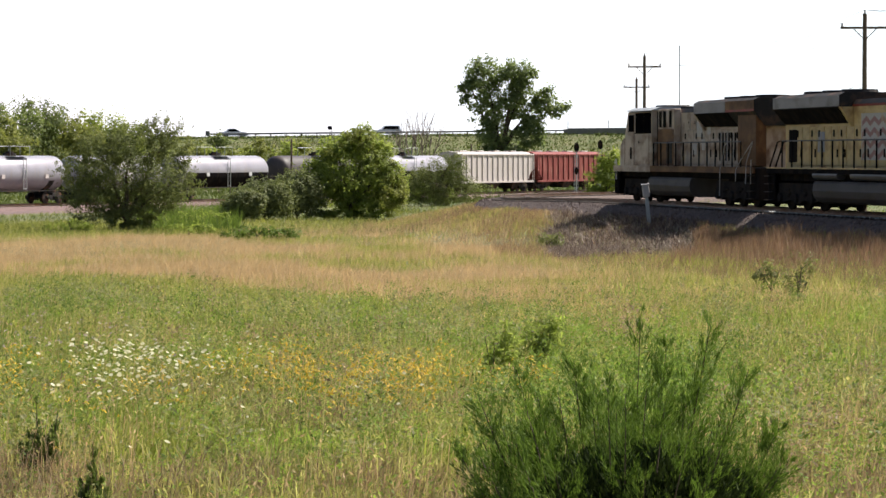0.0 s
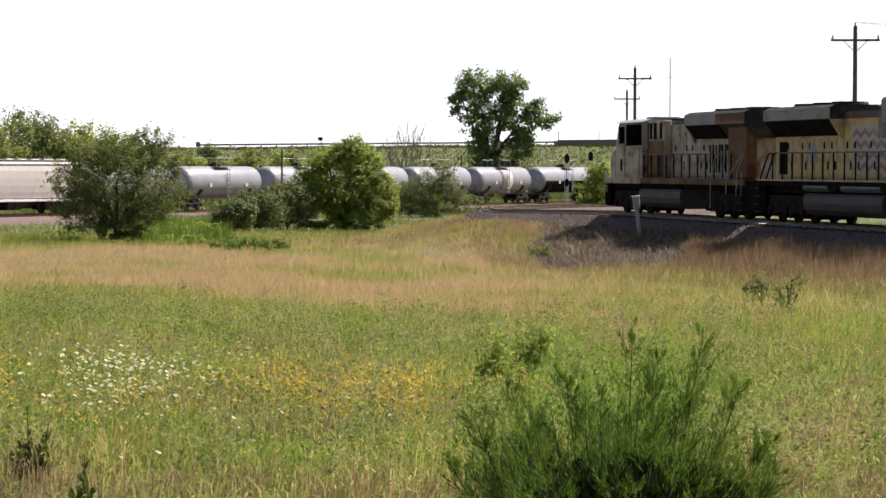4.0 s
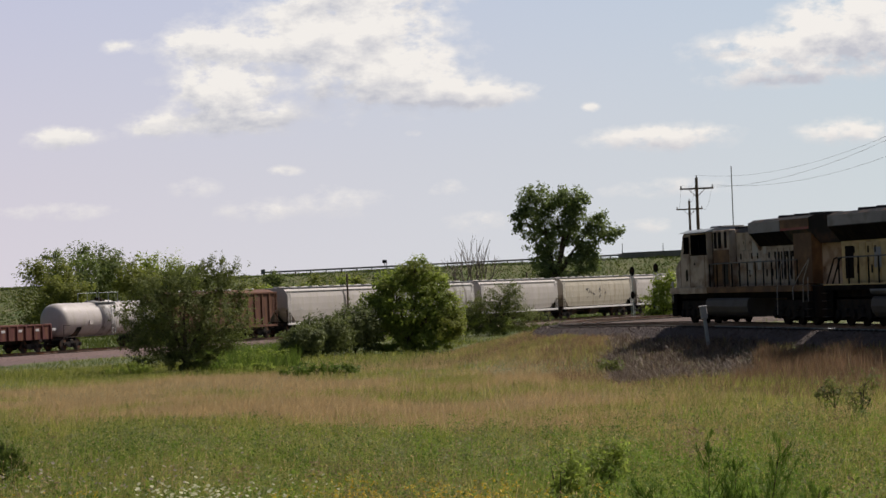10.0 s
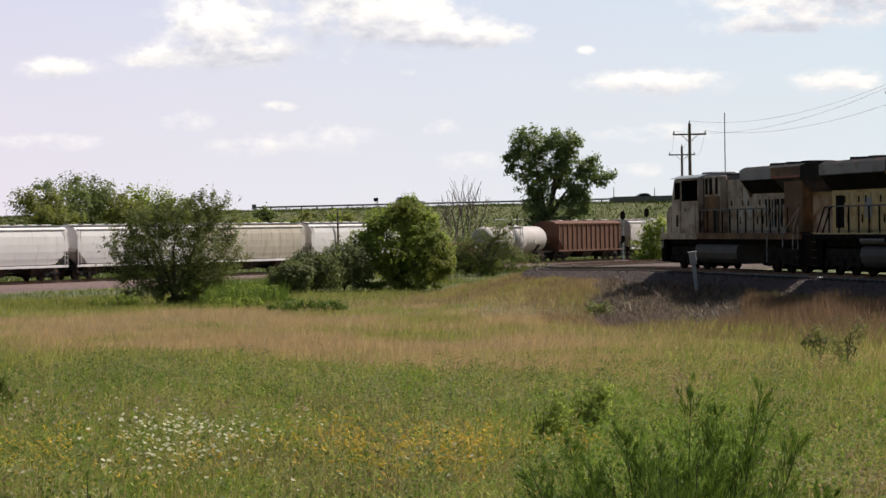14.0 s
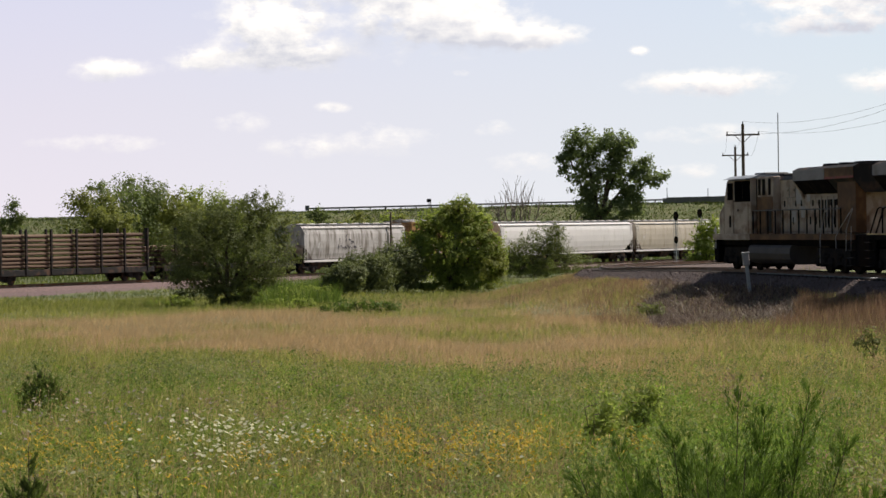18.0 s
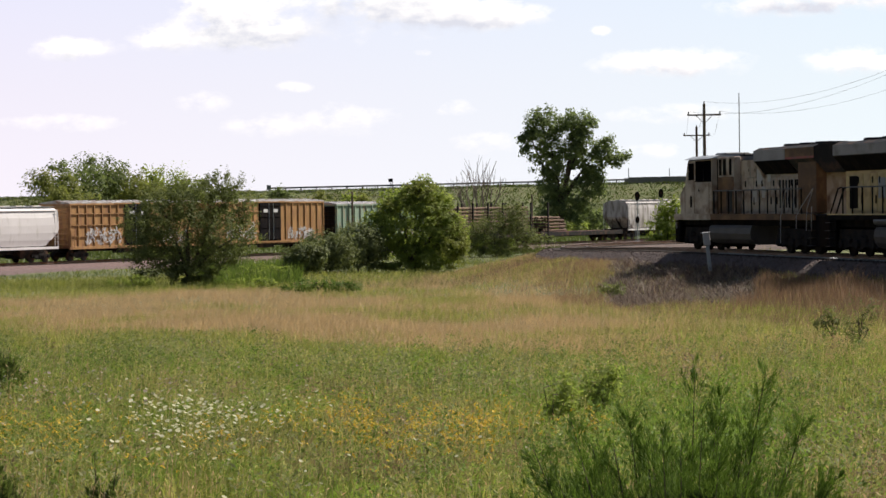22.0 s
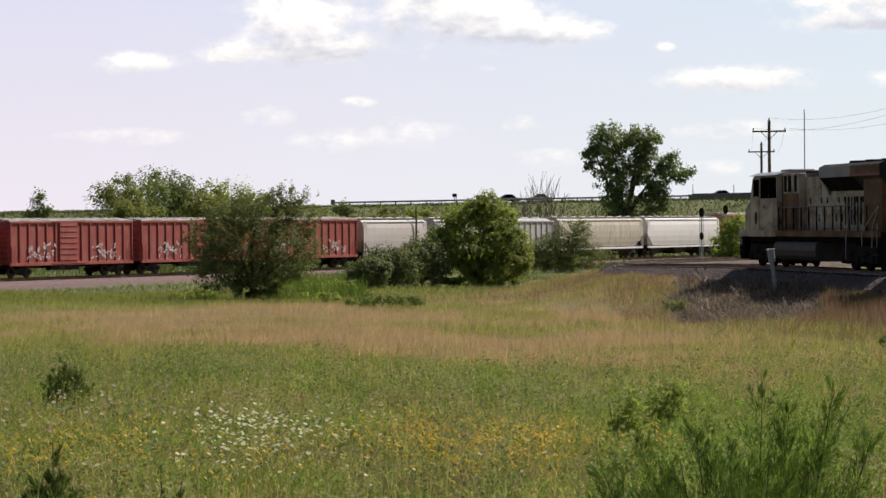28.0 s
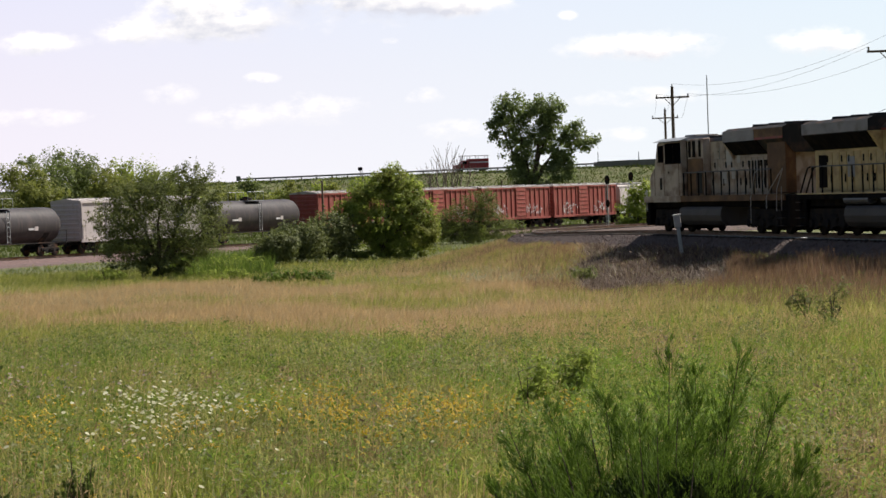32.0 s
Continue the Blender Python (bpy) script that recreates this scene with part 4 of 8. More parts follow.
def gondola_car(L, label):
    car = thing("gondola_car", label, "rail car", "moving freight train")
    h = L / 2
    piece(("gonfloor", round(L, 1)), "floor", lambda: box(B(), -h, h, -1.4, 1.4, 1.0, 1.2, 0.02), "gondola", car)
    for y in (-1.45, 1.45):
        piece(("gonside", round(L, 1)), "side_wall", lambda: box(B(), -h, h, -0.04, 0.04, 1.0, 2.12, 0.01), "gondola", car, pose(0, y, 0))
        piece(("gonrim", round(L, 1)), "rim", lambda: box(B(), -h, h, -0.1, 0.1, 2.08, 2.22, 0.02), "gondola", car, pose(0, y, 0))
        for i in range(16):
            piece("gonrib", "rib", lambda: box(B(), -0.08, 0.08, -0.09, 0.09, 1.0, 2.1, 0.02), "gondola", car, pose(-h + 0.15 + (L - 0.3) * i / 15, y * 1.05, 0))
            if i % 2 and y < 0:
                piece("gonmark", "marking", lambda: box(B(), -0.22, 0.22, -0.005, 0.005, -0.1, 0.1), "tag", car, pose(-h + 0.62 + (L - 0.3) * i / 15, y - 0.05, 1.75), "pale worn marking")
    for sx in (-1, 1):
        piece(("gonend", round(L, 1)), "end_wall", lambda: box(B(), h - 0.06, h + 0.02, -1.45, 1.45, 1.0, 2.18, 0.02), "gondola", car, pose(0, 0, 0, 0, 0, 0 if sx > 0 else 180))
    piece(("gonsill", round(L, 1)), "underframe", lambda: box(B(), -h, h, -0.35, 0.35, 0.72, 1.0, 0.02), "steel", car)
    running_gear(car, h + 0.1, 1.9)
    return car


def flat_car(L, label, stakes, rowsets, seed=0):
    """Flat car with stakes and stacked poles; rowsets: x0, x1, layers, height of the first."""
    car = thing("flat_car", label, "rail car", "moving freight train")
    h = L / 2
    piece(("flatdeck", round(L, 1)), "deck", lambda: box(B(), -h, h, -1.45, 1.45, 0.95, 1.12, 0.02), "gondola", car)
    for y in (-1.45, 1.45):
        piece(("flatsill", round(L, 1)), "side_sill", lambda: box(B(), -h, h, -0.06, 0.06, 0.7, 1.14, 0.01), "steel", car, pose(0, y, 0))
    for x in stakes:
        for y in (-1.5, 1.5):
            piece("stake", "stake", lambda: box(B(), -0.1, 0.1, -0.08, 0.08, 0.8, 4.25, 0.01), "steel", car, pose(x, y, 0))
    r = random.Random(seed)
    for x0, x1, layers, zb in rowsets:
        for k in range(layers):
            for j in range(9):
                def pole_mesh(j=j):
                    return tube(B(), (-0.5, 0, 0), (0.5, 0, 0), 0.13, 0.115, seg=7)

                a, b = x0 + r.uniform(-0.35, 0.35), x1 + r.uniform(-0.35, 0.35)
                if layers < 6:
                    b -= k * r.uniform(0.1, 0.7)
                ob = piece("timber", "timber", pole_mesh, "lumber", car)
                ob.matrix_basis = pose((a + b) / 2, -1.22 + j * 0.305 + r.uniform(-0.02, 0.02), zb + k * 0.335 + r.uniform(-0.03, 0.03), 0, r.uniform(-0.35, 0.35), 0) @ Matrix.Diagonal((b - a, 1, 1, 1))
    piece(("flatunder", round(L, 1)), "underframe", lambda: box(B(), -h + 0.3, h - 0.3, -0.35, 0.35, 0.6, 0.95, 0.02), "steel", car)
    running_gear(car, h + 0.1, 2.2)
    return car


K = 1.08
G_ = "moving freight train"


def consist():
    """(rear, front) along the train at 0 s and the car built for it."""
    H = lambda m, lab, **k: (lambda L: curved_hopper(L, m, lab, **k))
    R = lambda m, lab, **k: (lambda L: ribbed_hopper(L, m, lab, **k))
    T = lambda m, lab, **k: (lambda L: tank_car(L, m, lab, **k))
    X = lambda m, lab, **k: (lambda L: box_car(L, m, lab, **k))
    silver = "silver tank car with a black lower half"
    plain = "plain silver-grey tank car with a small top dome"
    wh = "dirty white covered hopper car with rounded sides"
    br = "bright white covered hopper car with rounded sides"
    red = "faded red boxcar with ribbed sides and sprayed marks"
    return [
        (93.4, 109.5, R("redhopper", "red ribbed covered hopper car at the head of the cut", ribs=14)),
        (76.8, 92.6, R("white", "white ribbed covered hopper car", ribs=15)),
        (60.0, 75.2, T("silver", silver, belly="black")),
        (44.4, 58.6, T("tankdark", "dark grey tank car")),
        (28.2, 42.4, T("silver", silver, belly="black")),
        (14.2, 26.2, T("silver", plain, band=True)),
        (1.2, 13.0, T("silver", plain)),
        (-11.6, 0.2, T("silver", plain)),
        (-24.8, -12.8, T("silver", plain, band=True)),
        (-38.2, -26.0, T("silver", plain)),
        (-51.9, -39.5, T("silver", plain)),
        (-68.6, -53.2, H("white", wh, dirty=1, seed=2)),
        (-85.6, -69.7, H("cream", "cream covered hopper car with sprayed marks", dirty=1, tag=1, seed=3)),
        (-102.6, -86.8, H("white", wh, dirty=1, tag=1, seed=4)),
        (-119.0, -104.0, H("greydirty", "soiled grey covered hopper car", dirty=1, seed=5)),
        (-136.5, -120.3, H("white", wh, dirty=1, seed=6)),
        (-153.2, -138.1, R("rustbody", "rusty brown ribbed covered hopper car", ribs=15)),
        (-167.3, -154.8, T("white", "short white tank car with a grey-brown stained band", band=True, radius=1.36)),
        (-184.0, -168.8, lambda L: gondola_car(L, "dark maroon low-sided gondola car")),
        (-200.0, -184.8, H("bright", br, dirty=1, seed=7)),
        (-216.5, -201.0, H("cream", "cream covered hopper car with rounded sides", dirty=1, seed=8)),
        (-233.2, -217.4, H("bright", br, dirty=1, seed=9)),
        (-244.8, -234.3, H("bright", "short bright white two-bay covered hopper car", bays=2, dirty=1, seed=10)),
        (-260.9, -246.3, X("orange", "faded orange boxcar with dark doors", ribs=16, doormat="black", seed=3, height=4.75, belts=3)),
        (-278.2, -262.0, H("greydirty", "grime-streaked pale hopper car with dark sprayed marks", tag=1, dirty=1, seed=11)),
        (-297.8, -279.5, lambda L: flat_car(L, "low dark red flat car with short timber stacks at one end", [-8.2], [(-8.8, -3.2, 5, 1.3)], 4)),
        (-318.1, -299.0, lambda L: flat_car(L, "flat car stacked high with timber poles between stakes", [-9.4, -6.3, -3.2, 0, 3.2, 6.3, 9.4], [(-9.2, 9.2, 8, 1.35)], 5)),
        (-335.8, -318.9, X("green", "faded mint green boxcar with rusty patches and plug doors", ribs=18, endmat="black", seed=6, height=4.55, roofmat="grey")),
        (-354.7, -337.8, X("orange", "faded orange boxcar with dark double doors and sprayed marks", ribs=18, doormat="black", seed=7, height=4.85, door_w=3.4, belts=3)),
        (-373.5, -356.4, X("orange", "faded orange boxcar with dark double doors", ribs=18, doormat="black", seed=8, height=4.85, door_w=3.4, belts=3)),
        (-391.8, -374.9, H("bright", br, seed=12)),
        (-410.3, -392.8, H("cream", "tan covered hopper car with rounded sides", dirty=1, seed=13)),
        (-421.2, -411.5, R("grey", "short grey ribbed covered hopper car", ribs=10)),
        (-433.1, -422.9, H("grey", "short light grey two-bay covered hopper car", bays=2, sill="grey", seed=14)),
        (-445.0, -434.7, H("white", "short off-white two-bay covered hopper car", bays=2, seed=15)),
        (-460.6, -445.9, X("red", red, ribs=15, door="slide", door_at=-0.6, door_w=2.2, seed=16)),
        (-475.9, -461.4, X("red", red, ribs=15, door="slide", door_at=0.9, door_w=2.2, seed=17)),
        (-491.1, -476.9, X("red", red, ribs=15, door="slide", door_at=-0.6, door_w=2.2, seed=18)),
        (-506.1, -492.2, X("red", "faded red boxcar with a louvred panel and sprayed marks", ribs=15, door="slide", door_at=0.9, door_w=2.2, seed=19, louvre=True)),
        (-522.3, -508.2, T("tankdark", "dark grey tank car with white lettering patches")),
        (-540.4, -524.2, X("white", "dirty white refrigerator car with a blue panel", ribs=6, seed=20, height=4.5, roofmat="white", door_w=2.0)),
        (-556.5, -542.2, T("tankdark", "dark grey tank car with white lettering patches")),
    ]


CARS = []
for _rear, _front, _make in consist():
    _L = (_front - _rear) * K
    _c = _make(_L)
    CARS.append((_c, (_rear + _front) / 2 * K))


def train_pose(s):
    return pose(TC[0] + TDX * s, TC[1] + TDY * s, TRAIN_RAIL, 0, 0, math.degrees(TH))


def dress_cars():
    """Sprayed marks, lettering patches and panels on single cars."""
    for c, _ in CARS:
        lab = c["label"]
        if lab.startswith("faded red"):
            strokes(c, "tag", -5.6, -2.2, -1.54, 1.4, 2.5, 26, hash_of(c.name), "pale sprayed marks")
            strokes(c, "tag", 2.2, 6.0, -1.54, 1.4, 2.4, 22, hash_of(c.name) + 1, "pale sprayed marks")
        elif "orange" in lab:
            strokes(c, "tag", -7.0, -2.4, -1.555, 1.3, 2.6, 80, hash_of(c.name), "grey-white sprayed marks")
            strokes(c, "tag", 2.6, 7.2, -1.555, 1.3, 2.3, 60, hash_of(c.name) + 1, "grey-white sprayed marks")
            if "double" in lab:
                for dx in (-0.8, 0.8):
                    part("door_mark", box(B(), dx - 0.35, dx + 0.35, -1.575, -1.57, 3.65, 3.95), "tag", c, "pale worn door mark")
        elif "mint" in lab:
            strokes(c, "tagrose", -5.4, -2.6, -1.54, 1.2, 1.9, 34, 5, "rusty pink patches")
            strokes(c, "tagrose", 2.0, 6.6, -1.54, 1.2, 2.3, 44, 6, "rusty pink patches")
        elif "refrigerator" in lab:
            part("blue_panel", box(B(), 5.2, 6.4, -1.5, -1.44, 2.9, 3.7), "signblue", c, "plain blue panel")
            part("blue_panel", box(B(), 5.2, 6.4, -1.5, -1.44, 2.55, 2.75), "signblue", c, "plain blue panel")
            strokes(c, "tagdark", 2.5, 5.0, -1.5, 1.3, 2.0, 16, 8, "dark sprayed marks")
        elif "lettering patches" in lab:
            for dx in (-4.0, 3.2):
                part("lettering_bar", box(B(), dx - 0.5, dx + 0.5, -1.46, -1.44, 2.1, 2.25), "tag", c, "plain pale lettering bar")
        elif "mint" not in lab and "hopper" in lab and "ribbed" not in lab and "red" not in lab:
            for dx, w in ((3.2, 0.5), (3.2, 0.35)):
                z = 2.9 if w > 0.4 else 2.6
                part("lettering_bar", box(B(), dx - w, dx + w, -1.59, -1.585, z, z + 0.14), "greydirty", c, "plain grey lettering bar")


def hash_of(name):
    return sum(ord(ch) * (i + 3) for i, ch in enumerate(name))


dress_cars()

# ---------------------------------------------------------------- engines
# an engine's space: x towards its cab end, z = 0 on the rail's top; +y is its left side


def engine_truck(parent, x):
    def frame_mesh():
        bm = B()
        for y in (-1.15, 1.15):
            prism(bm, [(-2.3, 0.85), (-2.2, 1.2), (2.2, 1.2), (2.3, 0.85), (2.3, 0.4), (1.6, 0.3), (1.2, 0.42), (0.7, 0.42), (0.3, 0.28), (-0.3, 0.28), (-0.7, 0.42), (-1.2, 0.42), (-1.6, 0.3), (-2.3, 0.4)], y - 0.09, y + 0.09)
            for dx in (-1.9, 0, 1.9):
                tube(bm, (dx, y - 0.2, 0.53), (dx, y + 0.2, 0.53), 0.2, seg=10)
            for dx in (-0.95, 0.95):
                tube(bm, (dx, y * 1.06, 0.55), (dx, y * 1.06, 0.95), 0.12, seg=8)
                tube(bm, (dx - 0.45, y * 1.1, 0.85), (dx + 0.25, y * 1.1, 0.72), 0.08, seg=6)
        return bm

    t = piece("etruck", "truck", frame_mesh, "truckblack", parent, pose(x, 0, 0))
    for dx in (-1.9, 0, 1.9):
        piece("ewheel", "wheel_set", lambda: transform_bm(wheel_set(), Matrix.Diagonal((1.16, 1, 1.16, 1))), "truckblack", t, pose(dx, 0, 0))


def transform_bm(bm, m):
    bmesh.ops.transform(bm, verts=bm.verts, matrix=m)
    return bm


def engine(label, fade, flag):
    """Six-axle diesel locomotive, 22 m over the couplers."""
    e = thing("diesel_locomotive", label, "locomotive", "standing engines")
    yel, grey = ("locofade" if fade else "locoyellow"), "locogrey"
    tank0, tank1 = (-1.7, 4.7) if fade else (-5.2, 3.1)
    front, rear = (7.3, -6.9) if fade else (6.9, -7.8)
    part("walkway_deck", box(B(), -10.6, 10.4, -1.55, 1.55, 1.8, 1.88, 0.02), "steel", e)
    part("centre_sill", box(B(), -10.5, 10.3, -1.2, 1.2, 1.3, 1.8), "black", e)
    for y in (1.5, -1.58):
        part("side_sill", box(B(), -10.6, 10.4, y, y + 0.08, 1.6 if fade else 1.62, 1.84), "locorust" if fade else "black", e)
        part("sill_edge", box(B(), -10.55, 10.35, y - 0.01, y + 0.09, 1.845, 1.9), "locorust" if fade else yel, e, "thin painted deck edge")
    # hood
    part("long_hood", prism(B(), [(-10.0, 1.88), (4.0, 1.88), (4.0, 4.32), (-10.0, 4.32)], -0.95, 0.95), yel, e)
    part("hood_roof", loft(B(), [[(x, -0.97, 4.3), (x, -0.8, 4.5), (x, 0.8, 4.5), (x, 0.97, 4.3)] for x in (-10.02, 4.0)]), "steel", e)
    for i in range(12):
        x = -8.3 + i * 0.82
        for y in (0.96, -0.96):
            piece("hooddoor", "hood_door", lambda: box(B(), -0.37, 0.37, -0.025, 0.025, 1.98, 3.5, 0.012), yel, e, pose(x, y, 0))
            if i % 3 != 1:
                piece("hoodlatch", "door_latch", lambda: box(B(), -0.045, 0.045, -0.02, 0.02, 2.3, 2.62), "black", e, pose(x + 0.28, y * 1.04, 0))
                piece("hoodvent", "door_louvre", lambda: box(B(), -0.05, 0.05, -0.02, 0.02, 3.1, 3.36), "black", e, pose(x - 0.1, y * 1.04, 0))
    # flared radiator at the tail
    w0, w1 = (-10.4, -2.2) if fade else (-10.0, -2.4)

    def flare():
        return loft(B(), [[(x, -0.98, 3.6), (x, -1.5, 4.22), (x, -1.5, 4.66), (x, -1.25, 4.78), (x, 1.25, 4.78), (x, 1.5, 4.66), (x, 1.5, 4.22), (x, 0.98, 3.6)] for x in (w0 + 0.05, w1 - 0.05)])

    part("radiator_wing", flare(), "steel", e, "dark flared radiator housing")
    for y in (1, -1):
        def side_panel(name, x0, x1, z0, z1, mat, label="", out=0.0, at_y=1.5):
            a, b = sorted((y * (at_y + out), y * (at_y + out + 0.006)))
            return part(name, box(B(), x0, x1, a, b, z0, z1), mat, e, label)

        part("radiator_screen", loft(B(), [[(x, y * 1.06, 3.62), (x, y * 1.54, 4.2), (x, y * 1.48, 4.2), (x, y * 1.0, 3.62)] for x in (-6.9 if fade else w0 + 0.2, w1 - 0.2)]), "black", e, "black radiator intake screen")
        part("intake_cheek", loft(B(), [[(x, y * 0.96, 3.4), (x, y * 1.5, 4.22), (x, y * 0.96, 4.22)] for x in (w1 - 0.1, w1 + 0.12)]), yel, e)
        if fade:
            side_panel("wing_side", -6.6, -2.2, 4.2, 4.66, "winggrey", "dull grey wing side")
            a, b = sorted((y * 0.9, y * 1.36))
            part("tail_housing", box(B(), -10.3, -7.9, a, b, 1.92, 4.1, 0.03), "locorust", e, "rust-brown housing at the tail")
            side_panel("wing_side", -10.4, -6.65, 4.3, 4.66, "locorust", "brown rust-stained wing panel")
            side_panel("wing_stripe", -10.4, -6.65, 4.2, 4.3, "locored", "red stripe")
            side_panel("tail_panel", -10.0, -6.9, 1.95, 4.1, "locorust", "rust-brown panel at the tail", 0.03, 0.95)
            for k in range(6):
                x = -6.6 + k * 0.42
                side_panel("tail_louvre", x, x + 0.22, 2.15, 3.35, "black", "dark upright louvre", 0.04, 0.95)
                if k % 2:
                    side_panel("louvre_edge", x - 0.09, x, 2.1, 3.4, "flagwhite", "", 0.045, 0.95)
            side_panel("door_frame", -7.7, -7.0, 2.0, 3.45, "flagwhite", "pale worn door frame", 0.06, 0.95)
            side_panel("door_leaf", -7.6, -7.1, 2.05, 3.35, "locogrey", "", 0.09, 0.95)
            side_panel("teal_decal", -0.9, 0.5, 3.05, 4.0, "flagteal", "washed-out blue-green decal", 0.01, 0.95)
            for x, z, w, h in ((-1.9, 3.2, 0.8, 0.7), (-2.3, 2.6, 0.5, 0.5), (-1.1, 2.4, 0.7, 0.5), (-3.1, 3.3, 0.5, 0.4)):
                side_panel("worn_patch", x, x + w, z, z + h, "flagwhite", "pale worn paint patch", 0.045, 0.95)
        else:
            side_panel("wing_side", -10.0, -2.4, 4.24, 4.66, "winggrey", "pale grey wing side")
            side_panel("roof_stripe", -2.4, 10.0, 4.22, 4.32, "locored", "red stripe below the roof", 0.0, 0.955)
            side_panel("tail_recess", -9.5, -8.5, 2.1, 3.4, "black", "flat black tail door plate", 0.03, 0.95)
            side_panel("worn_patch", -6.1, -5.3, 2.5, 3.3, "decalpale", "pale blue-white patch", 0.045, 0.95)
    for x in (-8.4, -6.3, -4.2):
        piece("efan", "roof_fan", lambda: tube(B(), (0, 0, 4.74), (0, 0, 4.92), 0.75, 0.7, seg=18), "steel", e, pose(x, 0, 0))
    part("exhaust_stack", box(B(), -0.4, 0.8, -0.35, 0.35, 4.45, 4.7, 0.06), "steel", e)
    if not fade:
        part("dynamic_brake_box", box(B(), 2.0, 7.0, -1.2, 1.2, 3.9, 4.95, 0.1), "winggrey", e)
    # cab and nose
    part("cab", prism(B(), [(4.2, 1.88), (8.6, 1.88), (8.6, 3.42), (8.15, 4.36), (7.8, 4.5), (4.2, 4.5)], -1.5, 1.5), yel, e)
    part("cab_roof", loft(B(), [[(x, -1.6, 4.46), (x, -1.1, 4.62), (x, 1.1, 4.62), (x, 1.6, 4.46)] for x in (4.1, 8.6)]), "galv", e, "pale worn cab roof")
    for y in (1, -1):
        for x0, x1, z0, z1 in ((4.3, 5.5, 3.45, 4.36), (5.56, 6.85, 3.45, 4.36), (7.15, 8.02, 3.55, 4.28)):
            a, b = sorted((y * 1.5, y * 1.515))
            w = part("cab_window", box(B(), x0, x1, a, b, z0, z1), "glass", e, "dark cab side window")
            a, b = sorted((y * 1.5, y * 1.53))
            part("window_sill", box(B(), x0 - 0.04, x1 + 0.04, a, b, z0 - 0.06, z0), "black", w)
        a, b = sorted((y * 1.5, y * 1.72))
        part("sunshade", box(B(), 4.3, 7.0, a, b, 4.4, 4.44), grey, e)
        a, b = sorted((y * 1.5, y * 1.512))
        part("cab_side_panel", box(B(), 4.35, 6.9, a, b, 1.95, 3.36), yel, e)
        part("cab_vent", box(B(), 7.5, 7.78, y * 1.505 - 0.01, y * 1.505 + 0.01, 2.2, 2.75), "black", e, "small dark cab vent")
        part("nose_slot", box(B(), 6.2, 6.36, y * 1.515 - 0.01, y * 1.515 + 0.01, 2.95, 3.05), "black", e)
        # clean air compartment behind the cab
        if not fade:
            continue
        a, b = sorted((y * 1.59, y * 1.6))
        part("cab_skirt", box(B(), 4.2, 10.3, a, b, 1.58, 1.9), yel, e, "cream skirt under the cab")
        for x0, z0, z1 in ((4.6, 1.92, 3.4), (7.05, 1.92, 4.3), (8.62, 1.92, 3.2)):
            part("panel_seam", box(B(), x0, x0 + 0.05, y * 1.518 - 0.004, y * 1.518 + 0.004, z0, z1), "locorust", e, "rusty panel seam")
        part("dark_panel", box(B(), 1.6, 2.5, y * 1.325 - 0.006, y * 1.325 + 0.006, 2.0, 3.0), "steel", e, "dark lower filter panel")
        for k in range(7):
            part("access_door", box(B(), -5.4 + k * 0.9, -4.62 + k * 0.9, y * 0.986 - 0.003, y * 0.986 + 0.003, 3.52, 4.18), yel, e)
            part("bolt_row", box(B(), -5.3 + k * 0.9, -5.22 + k * 0.9, y * 0.99 - 0.003, y * 0.99 + 0.003, 3.78, 3.9), "black", e)
        a, b = sorted((y * 0.95, y * 1.3))
        part("filter_compartment", box(B(), 1.4, 3.85, a, b, 1.9, 4.5, 0.03), yel, e, "pale worn filter compartment")
        part("filter_panel", box(B(), 1.44, 3.82, y * 1.31 - 0.012, y * 1.31 + 0.012, 1.92, 3.58), "locorust", e, "rust-brown filter panel")
        for k, (x, wd) in enumerate(((1.75, 0.32), (2.6, 0.42), (3.3, 0.36))):
            part("filter_slot", box(B(), x, x + wd, y * 1.31 - 0.012, y * 1.31 + 0.012, 3.66, 4.4), "black", e, "black filter opening")
        # the gap's shade is put into a solid black block
        part("cab_gap", box(B(), 3.86, 4.19, min(y * 0.5, y * 1.25), max(y * 0.5, y * 1.25), 1.9, 4.4), "black", e, "black block standing for the shaded gap behind the cab")
    for y in (-0.95, 0, 0.95):
        piece("windscreen", "windscreen", lambda: box(B(), -0.02, 0.02, -0.4, 0.4, -0.38, 0.38), "glass", e, pose(8.4, y, 3.88, 0, -25.6, 0), "dark windscreen pane")

    def nose():
        rings = []
        for x, w, top in ((8.55, 1.46, 3.5), (9.2, 1.44, 3.38), (9.8, 1.4, 3.1), (10.2, 1.3, 2.85), (10.36, 1.15, 2.6)):
            rings.append([(x, -w, 1.85), (x, w, 1.85), (x, w, top - 0.25), (x, w - 0.2, top), (x, -w + 0.2, top), (x, -w, top - 0.25)])
        return loft(B(), rings)

    part("nose", nose(), yel, e)
    part("nose_door", box(B(), 10.34, 10.39, -0.3, 0.3, 1.9, 2.5, 0.01), yel, e)
    for y in (-0.25, 0.25):
        piece("headlight", "headlight", lambda: tube(B(), (10.4, 0, 0), (10.48, 0, 0), 0.12, seg=12), "insul", e, pose(-0.1, y, 2.35))
        piece("ditchlight", "ditch_light", lambda: tube(B(), (10.4, 0, 0), (10.5, 0, 0), 0.1, seg=10), "insul", e, pose(0, y * 4.6, 1.6))
    part("horn", box(B(), 3.2, 3.8, -0.25, 0.25, 4.45, 4.66, 0.05), "steel", e)
    part("air_conditioner", box(B(), 5.0, 6.6, -0.6, 0.6, 4.6, 4.74, 0.05), grey, e)
